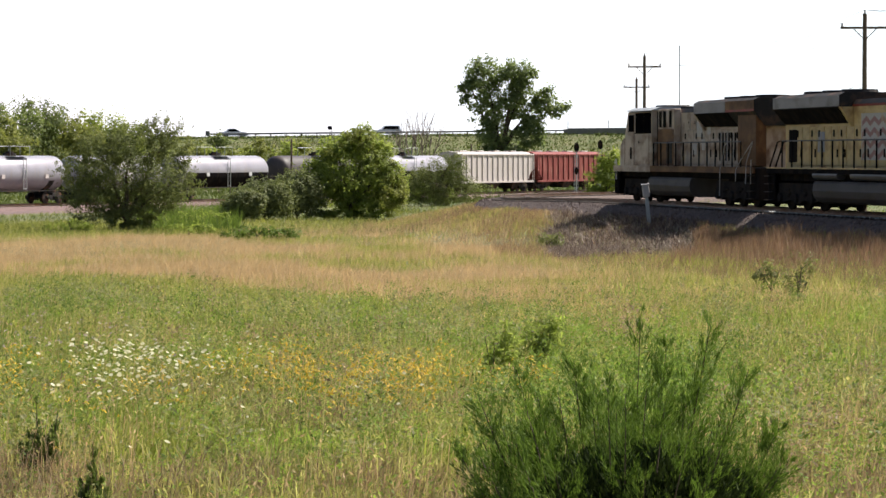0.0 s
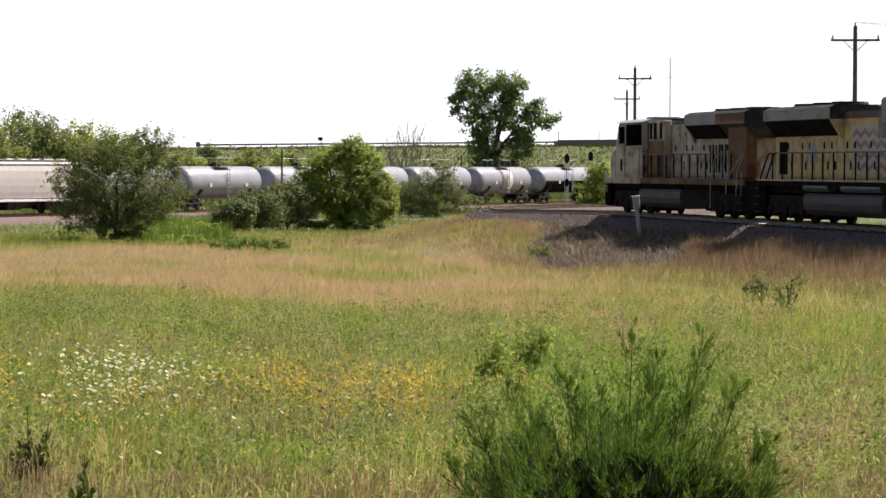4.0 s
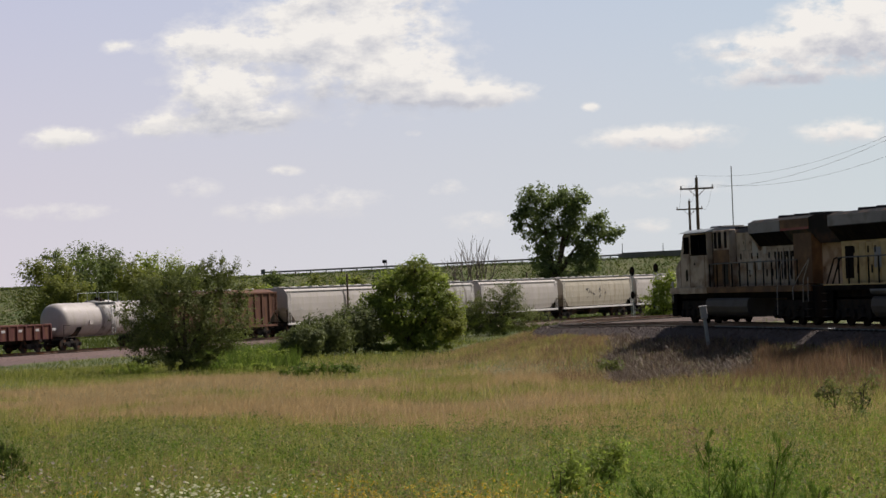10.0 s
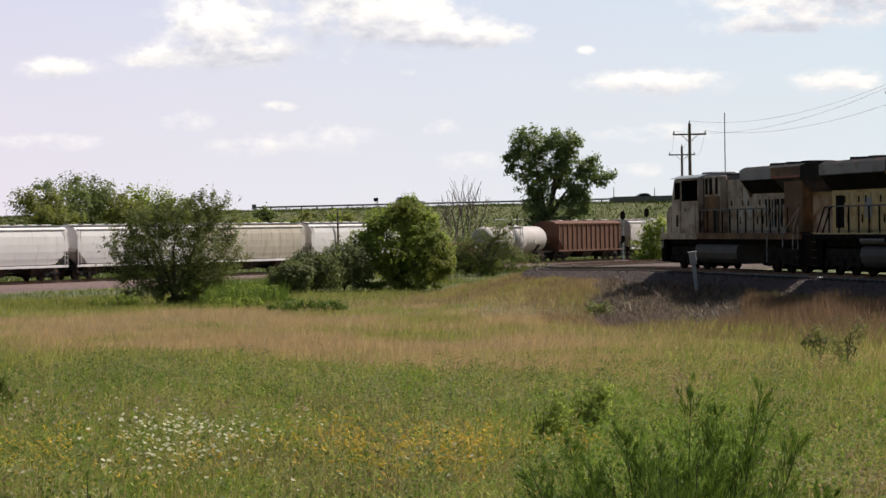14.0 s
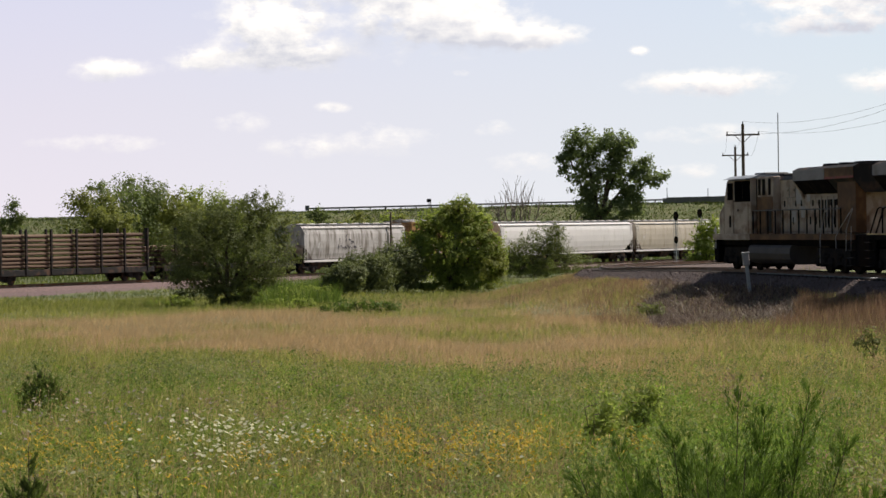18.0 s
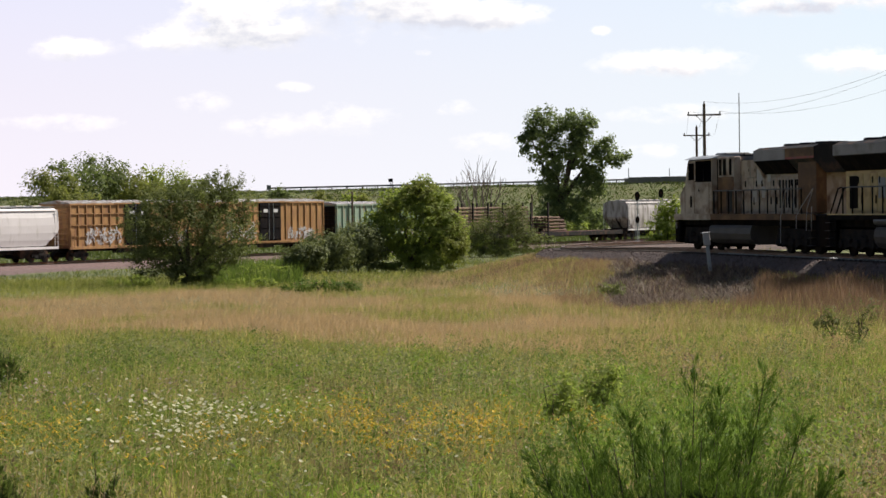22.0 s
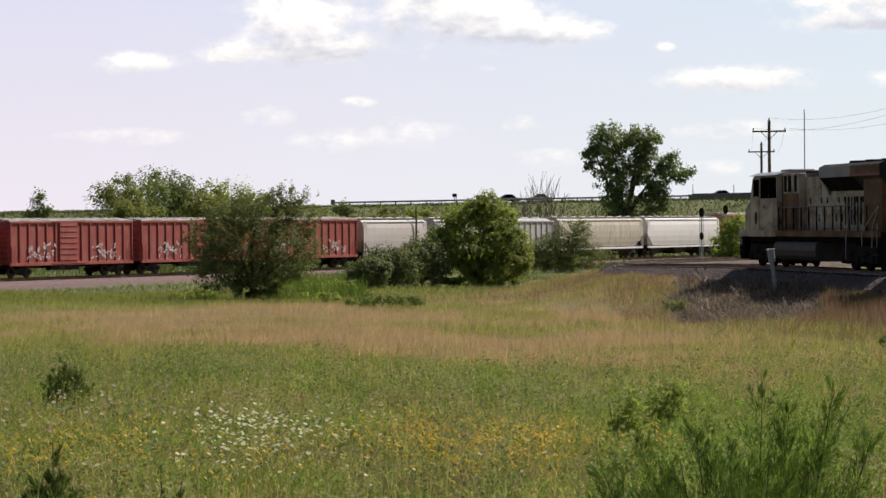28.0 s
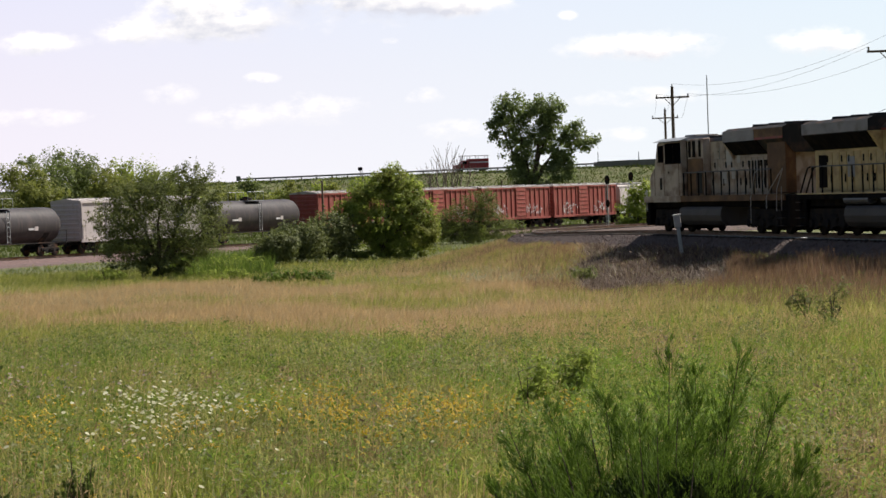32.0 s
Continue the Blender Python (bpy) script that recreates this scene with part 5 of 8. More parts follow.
    # fuel tank, air tanks, running gear
    part("fuel_tank", loft(B(), [[(x, -1.42, 1.32), (x, -1.5, 1.2), (x, -1.54, 0.9), (x, -1.48, 0.62), (x, -1.34, 0.44), (x, -1.1, 0.36), (x, 1.1, 0.36), (x, 1.34, 0.44), (x, 1.48, 0.62), (x, 1.54, 0.9), (x, 1.5, 1.2), (x, 1.42, 1.32)] for x in (tank0, tank1)]), "tankgrey", e, "grey fuel tank")
    for y in (1, -1):
        if not fade:
            part("air_reservoir", tube(B(), (tank0 + 0.1, y * 1.4, 1.58), (-2.4, y * 1.4, 1.58), 0.2, seg=12), "locogrey", e)
            part("air_reservoir", tube(B(), (-1.0, y * 1.4, 1.58), (3.0, y * 1.4, 1.58), 0.2, seg=12), "locogrey", e)
    for x in (front, rear):
        engine_truck(e, x)
        # black block added for motors and frames, closing the truck's see-through gaps
        part("traction_motor", box(B(), x - 2.3, x + 2.3, -0.66, 0.66, 0.16, 1.32, 0.05), "black", e)
    # railings and steps
    for y in (1.52, -1.52):
        for x in np.arange(-8.8, 4.0, 1.15):
            piece("stanchion", "stanchion", lambda: tube(B(), (0, 0, 1.86), (0, 0, 2.95), 0.035, seg=6), "black", e, pose(float(x), y, 0))
        piece("handrail", "handrail", lambda: tube(B(), (-8.8, 0, 2.95), (3.7, 0, 2.95), 0.028, seg=6), "locogrey", e, pose(0, y, 0))
        for x in (-10.3, 10.1):
            st = piece("steppan", "side_steps", lambda: box(B(), -0.32, 0.36, -0.02, 0.06, 0.4, 1.8), "black", e, pose(x, y * 0.94, 0))
            for k in range(4):
                piece("steptread", "tread", lambda: box(B(), -0.3, 0.34, -0.14, 0.14, -0.015, 0.015), "steel", st, pose(0, 0.1 if y > 0 else -0.1, 0.42 + k * 0.36))
        for dx in (0.0, 0.7) if not fade else ():
            piece("slant_rail", "slanted_handrail", lambda: tube(tube(tube(B(), (-9.0, 0, 2.95), (-9.35, 0, 2.9), 0.03, seg=6), (-9.35, 0, 2.9), (-10.35, 0, 1.85), 0.034, seg=6), (-10.35, 0, 1.87), (-10.38, 0, 1.15), 0.034, seg=6), "black", e, pose(dx, y, 0), "black slanted step rail")
        if fade:
            for k, pts in enumerate((((-10.5, 2.95), (-9.0, 2.2), (-8.3, 1.75), (-8.3, 1.2)), ((-10.5, 2.9), (-9.7, 2.1), (-9.6, 1.1)), ((-10.3, 2.2), (-10.25, 1.1)), ((-7.3, 2.95), (-6.8, 2.8), (-6.5, 2.2), (-6.2, 1.7), (-6.15, 0.5)))):
                bm = B()
                for (xa, za), (xb, zb) in zip(pts, pts[1:]):
                    tube(bm, (xa, y * 1.04, za), (xb, y * 1.04, zb), 0.02, seg=6)
                part("slanted_handrail", bm, "grey", e, "pale slanted step rail")
        piece("front_rail", "step_rail", lambda: tube(tube(B(), (10.0, 0, 1.1), (10.0, 0, 2.2), 0.034, seg=6), (10.0, 0, 2.2), (10.3, 0, 2.0), 0.034, seg=6), "bright", e, pose(0.1, y, 0), "white step rail")
    for sx, turn in ((10.4, 0), (-10.6, 180)):
        piece("eplate", "pilot_plate", lambda: box(B(), -0.05, 0.12, -1.45, 1.45, 0.35, 1.85, 0.04), "black", e, pose(sx, 0, 0, 0, 0, turn))
        piece("coupler", "coupler", coupler, "steel", e, pose(sx, 0, 0.02, 0, 0, turn))
    # worn flag decal on both sides
    if flag:
        for y, s in ((0.992, 1), (-0.992, -1)):
            for k in range(4):
                bm = B()
                z = 2.3 + k * 0.42
                pts = [(-1.3 + i * 0.42, z + (0.1 if i % 2 else -0.1)) for i in range(11)]
                for (xa, za), (xb, zb) in zip(pts, pts[1:]):
                    vs = [bm.verts.new(p) for p in ((xa, y, za), (xb, y, zb), (xb, y, zb + 0.2), (xa, y, za + 0.2))]
                    bm.faces.new(vs if s < 0 else vs[::-1])
                part("wavy_stripe", bm, "flagred", e, "faded red wavy stripe")
            part("decal_ground", box(B(), -1.4, 3.0, min(y * 0.997, y * 0.992), max(y * 0.997, y * 0.992), 2.2, 3.95), "flagwhite", e, "pale worn decal field")
            part("star_field", box(B(), 1.3, 3.1, min(y, y * 1.004), max(y, y * 1.004), 3.45, 4.2), "flagblue", e, "faded blue decal field")
    return e


def settle(engines):
    """Shorten the running gear so that the body sits 0.2 m lower over the rail."""
    low = lambda z: z * 1.68 / 1.88 if z < 1.88 else z - 0.2
    done = set()
    for e in engines:
        for ob in e.children_recursive:
            if ob.name.startswith("coupler"):
                continue
            z = ob.matrix_basis.translation.z
            if z > 0.3:
                ob.matrix_basis = Matrix.Translation((0, 0, low(z) - z)) @ ob.matrix_basis
            elif ob.data.name not in done:
                done.add(ob.data.name)
                for v in ob.data.vertices:
                    v.co.z = low(v.co.z)


EANG = math.degrees(math.atan2(EDIR[1], EDIR[0]))
ENGINES = [engine("sunburnt yellow diesel locomotive with rust streaks, standing on the curve", True, False), engine("yellow diesel locomotive with a faded flag decal, coupled behind", False, True)]
settle(ENGINES)
ENGINES[0].matrix_basis = pose(NOSE[0] - EDIR[0] * 10.4, NOSE[1] - EDIR[1] * 10.4, 0.82, 0, 0, EANG)
ENGINES[1].matrix_basis = pose(NOSE[0] - EDIR[0] * 33.2, NOSE[1] - EDIR[1] * 33.2, 0.82, 0, 0, EANG + 180)

# ---------------------------------------------------------------- lineside things


def at(bearing, y):
    """Plan point on a bearing (thousandths of the distance to the right) at y metres ahead."""
    return bearing * y / 1000.0, y


def signal_mast(bearing, y, h, label):
    x, y = at(bearing, y)
    z = land1(x, y)
    s = thing("railway_signal", label, "railway signal", "railway signals")
    s.matrix_basis = pose(x, y, z)
    part("base", box(B(), -0.35, 0.35, -0.35, 0.35, -0.2, 0.35, 0.03), "concrete", s)
    part("mast", tube(B(), (0, 0, 0.3), (0, 0, h), 0.07, 0.06, 10), "galv", s)
    for z_, big in ((h - 0.45, 1.0), (h * 0.52, 0.8)):
        bm = B()
        r = 0.36 * big
        loft(bm, [[(0.68 * r * math.cos(a), d, z_ + 1.25 * r * math.sin(a)) for a in np.linspace(0, 2 * math.pi, 17)[:-1]] for d in (-0.12, -0.08)])
        head = part("signal_head", bm, "black", s, "black oval signal head")
        part("lens", tube(B(), (0, -0.13, z_ + 0.06), (0, -0.2, z_ + 0.06), 0.11 * big, seg=12), "lens", head)
        bm = B()
        loft(bm, [[(0.14 * math.cos(a), d, z_ + 0.06 + 0.14 * math.sin(a)) for a in np.linspace(-0.3, math.pi + 0.3, 10)] for d in (-0.13, -0.45)], closed=False)
        part("hood", bm, "black", head)
    part("ladder", transform_bm(ladder_mesh(h - 1.2, 0.36, 12), pose(0, 0.3, 0.4)), "galv", s)
    return s


signal_mast(47.2, 268, 5.6, "railway signal mast with two black heads beside the bend")
signal_mast(55.6, 275, 5.8, "railway signal mast half hidden behind shrubs")


def marker_post():
    x, y = at(73.2, 124)
    z = land1(x, y)
    m = thing("relay_post", "grey metal box on a leaning post beside the track", "trackside post")
    m.matrix_basis = pose(x, y, z - 0.1, 0, -6, 0)
    part("post", box(B(), -0.08, 0.08, -0.06, 0.06, 0, 1.7, 0.015), "galv", m)
    b = part("box", box(B(), -0.15, 0.15, -0.12, 0.12, 1.38, 1.92, 0.03), "grey", m, "pale grey metal cabinet")
    part("lid", box(B(), -0.18, 0.18, -0.15, 0.15, 1.92, 1.97, 0.012), "bright", b)


marker_post()
POLES = []


def utility_pole(bearing, y, top, arms, label):
    x, y = at(bearing, y)
    z = land1(x, y)
    p = thing("utility_pole", label, "utility pole", "utility poles")
    p.matrix_basis = pose(x, y, z, 0, 0, -4)
    h = EYE + top - z
    part("pole", tube(B(), (0, 0, -1), (0, 0, h), 0.19, 0.13, 10), "polewood", p)
    for k, (dz, w) in enumerate(arms):
        arm = part("crossarm", box(B(), -w / 2, w / 2, -0.16, -0.05, h - dz - 0.07, h - dz + 0.07, 0.01), "polewood", p)
        for s in (-1, 1):
            part("brace", tube(B(), (0, -0.14, h - dz - 0.75), (s * w * 0.24, -0.14, h - dz - 0.05), 0.03, seg=5), "polewood", arm)
            part("insulator", tube(B(), (s * (w / 2 - 0.1), -0.1, h - dz + 0.07), (s * (w / 2 - 0.1), -0.1, h - dz + 0.3), 0.07, 0.05, 8), "insul", arm)
    part("top_insulator", tube(B(), (0, 0, h), (0, 0, h + 0.22), 0.06, 0.05, 8), "insul", p)
    POLES.append([(x + s * (w / 2 - 0.1), y, z + h - arms[0][0] + 0.3) for s in (-1, 1) for w in (arms[0][1],)] + [(x, y, z + h + 0.22)])


utility_pole(149.0, 172, 8.6, [(0.86, 2.95)], "weathered wooden utility pole with a crossarm")
utility_pole(71.2, 245, 8.6, [(0.95, 2.9)], "weathered wooden utility pole with a crossarm")
utility_pole(68.4, 318, 8.6, [(0.95, 2.95)], "distant wooden utility pole with a crossarm")


def strand(bm, pts, r):
    return loft(bm, [[(p.x - r, p.y, p.z), (p.x, p.y, p.z + r), (p.x + r, p.y, p.z), (p.x, p.y, p.z - r)] for p in pts])


def wires():
    for a, b in ((0, 1), (1, 2)):
        for i in range(3):
            p, q = Vector(POLES[a][i]), Vector(POLES[b][i])
            bm = B()
            pts = [p.lerp(q, f) - Vector((0, 0, 4 * 1.1 * f * (1 - f))) for f in np.linspace(0, 1, 13)]
            strand(bm, pts, 0.008)
            tagged(link("power_line", bm, "steel"), "thin sagging overhead wire between utility poles", "cable", "overhead wires")
    p = Vector(POLES[0][2])
    for k, (dx, dz) in enumerate(((26, -0.3), (26, -1.4), (30, -3.2))):
        bm = B()
        q = Vector((p.x + dx, p.y - 46, p.z + dz))
        pts = [p.lerp(q, f) - Vector((0, 0, 3.2 * f * (1 - f) + (0.8 * k if k else 0) * (1 - f) * 0)) for f in np.linspace(0, 1, 11)]
        strand(bm, pts, 0.008)
        tagged(link("power_line", bm, "steel"), "thin sagging overhead wire beside the tracks", "cable", "overhead wires")
    for k in range(2):
        bm = B()
        p2 = Vector((POLES[0][2][0], POLES[0][2][1], POLES[0][2][2] - 4.4 - 0.25 * k))
        q = Vector((POLES[1][2][0], POLES[1][2][1], POLES[1][2][2] - 4.6 - 0.25 * k))
        pts = [p2.lerp(q, f) - Vector((0, 0, 4 * 1.6 * f * (1 - f))) for f in np.linspace(0, 1, 13)]
        strand(bm, pts, 0.012)
        tagged(link("power_line", bm, "steel"), "low sagging cable between utility poles", "cable", "overhead wires")


wires()


def slim(name, bearing, y, z1, r, mat, label, cat, plate=None):
    x, y = at(bearing, y)
    z = land1(x, y)
    p = thing(name, label, cat)
    p.matrix_basis = pose(x, y, z)
    part("pole", tube(B(), (0, 0, -0.5), (0, 0, z1 - z), r, r * 0.7, 8), mat, p)
    if plate:
        w, h = plate
        part("plate", box(B(), -w / 2, w / 2, -0.12, -0.06, z1 - z - h, z1 - z, 0.02), "black", p, "dark plate seen from behind")
    return p


slim("radio_mast", 83.6, 200, EYE + 7.75, 0.05, "galv", "thin grey radio mast behind the engines", "mast")
_s = slim("road_sign", -40.0, 471, EYE + 4.85, 0.08, "polewood", "small road sign on two posts above the guard rail", "road sign", (0.75, 0.55))
part("pole", tube(B(), (0.3, 0, -0.5), (0.3, 0, EYE + 4.85 - _s.matrix_basis.translation.z), 0.07, 0.07, 6), "polewood", _s)
slim("telegraph_stub", -53.6, 262, EYE + 1.55, 0.12, "polewood", "short dark wooden line pole behind the train", "pole")
slim("telegraph_stub", 10.0, 330, EYE + 1.3, 0.12, "polewood", "short dark wooden line pole by the tall tree", "pole")
slim("lamp_pole", 44.2, 490, EYE + 6.3, 0.09, "galv", "slim pole on the highway bridge", "pole")
slim("lamp_pole", 58.6, 494, EYE + 6.2, 0.09, "galv", "slim pole on the highway bridge", "pole")

# ---------------------------------------------------------------- trees and shrubs


def leaf_mesh(name, blobs, leaf, mat, seed, aspect=1.0, droop=0.0, clump=0.5, flat=0.35, per=60, sprig=0.22, reach=0.3, rise=0.35):
    """Many small leaves in uneven clumps, with sprigs that stand out of the crown. blobs: centre, radii, leaves."""
    r = np.random.RandomState(seed)
    quads, outs = [], []
    for (cx, cy, cz, rx, ry, rz, n) in blobs:
        size, mid = np.array([rx, ry, rz]), np.array([cx, cy, cz])
        ns = int(n * sprig)
        nc = n - ns
        k = max(16, int(nc / per))
        d = r.normal(size=(k, 3))
        d /= np.linalg.norm(d, axis=1)[:, None]
        cl = d * (r.uniform(0.15, 1.0, k) ** 0.5)[:, None] * size * r.uniform(0.8, 1.1, k)[:, None] + mid
        cs = np.maximum(clump * (0.4 + 1.1 * r.rand(k) ** 1.6) * min(rx, rz) * 0.34, leaf)
        pick = r.randint(0, k, nc)
        q = np.clip(r.normal(size=(nc, 3)), -1.7, 1.7)
        quads.append(cl[pick] + q * cs[pick][:, None] * np.array([1, 1, 0.7]))
        outs.append(d[pick] * 0.8 + q * 0.45)
        if ns:
            k = max(8, ns // 26)
            d = r.normal(size=(k, 3))
            d[:, 2] = np.abs(d[:, 2]) * 0.9 + rise - 0.25
            d /= np.linalg.norm(d, axis=1)[:, None]
            foot = d * size * 0.85 + mid
            out = d + np.array([0, 0, rise]) + r.normal(size=(k, 3)) * 0.25
            ln = reach * min(rx, rz) * r.uniform(0.4, 1.5, k)
            pick, g = r.randint(0, k, ns), r.rand(ns)
            quads.append(foot[pick] + out[pick] * (g * ln[pick])[:, None] + r.normal(size=(ns, 3)) * (leaf * (1.15 - 0.7 * g))[:, None])
            outs.append(out[pick] + r.normal(size=(ns, 3)) * 0.8)
    p, o = np.concatenate(quads), np.concatenate(outs)
    n = len(p)
    nm = o + r.normal(size=(n, 3)) * flat * 1.6 + np.array([0, 0, 0.55 - droop])
    nm /= np.linalg.norm(nm, axis=1)[:, None] + 1e-6
    a = np.cross(nm, r.normal(size=(n, 3)))
    a /= np.linalg.norm(a, axis=1)[:, None] + 1e-6
    b = np.cross(nm, a)
    s = leaf * (0.5 + 0.9 * r.rand(n))[:, None]
    a, b = a * s * aspect ** 0.5, b * s / aspect ** 0.5
    v = np.stack([p - a * 0.5, p + b * 0.34, p + a * 0.5, p - b * 0.34], 1).reshape(-1, 3)
    return from_arrays(name, v, np.full(n, 4), mat)


def limbs(bm, r, base, tips, r0):
    for tip in tips:
        tip = Vector(tip)
        mid = Vector(base).lerp(tip, 0.5) + Vector((r.uniform(-0.3, 0.3), r.uniform(-0.3, 0.3), 0.25))
        tube(bm, base, mid, r0, r0 * 0.62, 7, False)
        tube(bm, mid, tip, r0 * 0.62, r0 * 0.2, 6, False)
        for _ in range(3):
            q = mid.lerp(tip, r.uniform(0.2, 0.9))
            e = q + Vector((r.uniform(-1, 1), r.uniform(-1, 1), r.uniform(0.1, 0.9))) * (tip - mid).length * 0.35
            tube(bm, q, e, r0 * 0.25, r0 * 0.08, 5, False)


def plant(name, bearing, y, blobs, leaf, mat, label, cat="tree", trunk=0.15, trunk_top=1.0, seed=1, sink=0.0, accents=(), group="", more=1.0, **kw):
    """blobs in metres from the foot of the trunk."""
    blobs = [(*b[:6], int(b[6] * more)) for b in blobs]
    x, y = at(bearing, y)
    z = land1(x, y) - sink
    t = thing(name, label, cat, group)
    t.matrix_basis = pose(x, y, z)
    r = random.Random(seed)
    bm = B()
    top = (r.uniform(-0.15, 0.15), 0, trunk_top)
    tube(bm, (0, 0, -0.3), top, trunk * 1.25, trunk, 9, False)
    limbs(bm, r, top, [(b[0] * 0.9, b[1] * 0.9, b[2] + b[5] * 0.35) for b in blobs[:9]], trunk * 0.75)
    part("trunk", bm, "bark", t)
    crown = new("crown", leaf_mesh("crown", blobs, leaf, mat, seed, **kw))
    crown.parent = t
    for k, (m2, bl) in enumerate(accents):
        c2 = new("sunlit_foliage", leaf_mesh("foliage", bl, leaf, m2, seed + 31 + k, **kw))
        c2.parent = t
    return t


# tall cottonwood by the highway bank
plant("tall_tree", 20.3, 400, [(-2.3, 0, 14.9, 3.0, 2.6, 2.6, 6000), (2.3, 0, 15.3, 2.6, 2.4, 2.1, 5000), (3.2, 0, 12.9, 1.4, 1.4, 1.6, 1400), (-4.6, 0, 13.2, 1.5, 1.4, 1.9, 1700), (-1.6, 0, 10.6, 2.8, 2.4, 2.6, 4600), (1.8, 0, 11.2, 1.7, 2, 2.4, 2100),
                               (-0.9, 0, 6.6, 2.3, 2, 2.9, 4200), (4.2, 0, 9.6, 2.0, 1.8, 1.7, 2100), (6.0, 0, 11.6, 1.9, 1.5, 1.6, 2000), (7.8, 0, 10.6, 1.5, 1.1, 0.9, 1000), (6.5, 0, 13.0, 1.0, 0.8, 1.0, 600), (3.3, 0, 6.6, 1.3, 1.4, 2.2, 1500), (9.3, 0, 11.2, 0.8, 0.6, 0.5, 220), (-1.0, 0, 2.6, 2.6, 2, 2.4, 2800), (2.8, 0, 2.8, 1.8, 1.8, 2.0, 1500), (0.6, 0, 4.4, 3.2, 2, 1.8, 3400), (4.6, 0, 6.6, 1.5, 1.4, 1.8, 1300), (5.0, 0, 8.2, 1.5, 1.3, 1.3, 1100)],
      0.34, "leaf_cotton", "tall cottonwood tree with a broad split crown", trunk=0.36, trunk_top=4.5, seed=5, clump=0.5, per=60, more=0.8, sprig=0.36, reach=0.3)
# grey-green willow-like shrub in front of the train
plant("large_shrub", -112.0, 162, [(0.0, 0, 2.68, 3.3, 2.6, 2.16, 7000), (-1.81, 0, 2.27, 2.09, 2, 1.65, 3000), (1.92, 0, 2.27, 1.98, 2, 1.75, 3000), (0.45, 0, 4.74, 2.42, 2, 1.03, 3000), (2.37, 0, 4.63, 1.32, 1, 1.34, 1300), (-1.69, 0, 4.43, 1.43, 1.2, 1.03, 1200), (-2.94, 0, 3.3, 1.1, 1, 1.03, 700), (3.39, 0, 2.68, 0.99, 1, 1.03, 700), (0.11, 0, 0.93, 2.53, 2, 0.82, 2200), (1.24, 0, 5.67, 1.32, 0.8, 0.82, 700), (2.49, 0, 5.46, 0.77, 0.6, 0.82, 420), (-0.56, 0, 5.36, 0.99, 0.7, 0.72, 420), (-2.26, 0, 4.63, 0.66, 0.5, 0.82, 300), (3.28, 0, 4.02, 0.66, 0.5, 0.93, 300), (-2.71, 0, 0.62, 0.99, 1, 0.52, 500), (0.4, -0.3, 0.8, 2.0, 1.5, 0.7, 1500)],
      0.125, "leaf_willow", "large loose grey-green willow shrub beside the gravel", "shrub", 0.14, 0.7, 11, aspect=2.2, clump=0.7, per=85, more=1.6, sprig=0.36, reach=0.42, rise=0.55)
# bright rounded tree in the middle
# yellower clumps put sunlight on its right and top into the leaf colour
plant("round_tree", -32.0, 192, [(0, 0, 3.0, 2.7, 2.4, 2.0, 7600), (-2.0, 0, 2.5, 1.7, 2, 1.7, 3400), (2.0, 0, 2.5, 1.8, 2, 1.7, 3600), (0.5, 0, 4.9, 1.7, 1.5, 1.2, 2500), (-1.2, 0, 4.4, 1.5, 1.2, 1.1, 1900), (1.9, 0, 4.3, 1.0, 1.2, 1.0, 1200), (0, 0, 0.9, 3.2, 2.2, 1.0, 4600), (0, -0.6, 0.3, 3.3, 1.8, 0.4, 1800), (0.6, 0, 6.0, 0.6, 0.6, 0.6, 400), (2.6, 0, 1.6, 1.0, 1, 1.0, 1100), (-2.6, 0, 3.6, 0.7, 0.7, 0.6, 400)],
      0.16, "leaf_bright", "dense bright green young tree beside the track", "tree", 0.16, 0.8, 21, clump=0.6, per=80, more=1.3, sprig=0.25, reach=0.22, accents=[("leaf_yellow", [(2.6, -1.4, 1.6, 1.2, 1.2, 1.4, 2300), (3.0, -1.0, 2.6, 0.7, 0.8, 0.8, 700), (0.6, -0.6, 5.2, 1.3, 1.1, 1.0, 1200), (2.1, -0.6, 3.4, 1.1, 1.0, 1.2, 1100), (-0.6, -1.0, 4.2, 1.6, 1.0, 1.0, 700)])])
for i, (b, y, w, h, n) in enumerate(((-63.0, 186, 1.9, 1.45, 4600), (-51.5, 190, 1.7, 1.75, 4800))):
    plant("low_shrub", b, y, [(0, 0, h, w, 1.4, h * 0.9, n), (-w * 0.5, 0, h * 0.85, w * 0.6, 1, h * 0.75, n // 3), (w * 0.55, 0, h * 0.9, w * 0.6, 1, h * 0.8, n // 3)], 0.15, "leaf_olive", "low rounded grey-green shrub below the track", "shrub", 0.07, 0.3, 40 + i, clump=0.42, per=24, more=1.6, sprig=0.12)
plant("low_shrub", -72.0, 180, [(0, 0, 1.1, 1.3, 1.0, 1.0, 2800), (0.9, 0, 1.2, 0.8, 0.8, 0.9, 1300)], 0.15, "leaf_olive", "low rounded grey-green shrub below the track", "shrub", 0.07, 0.3, 44, clump=0.42, per=24, more=2.0, sprig=0.12)
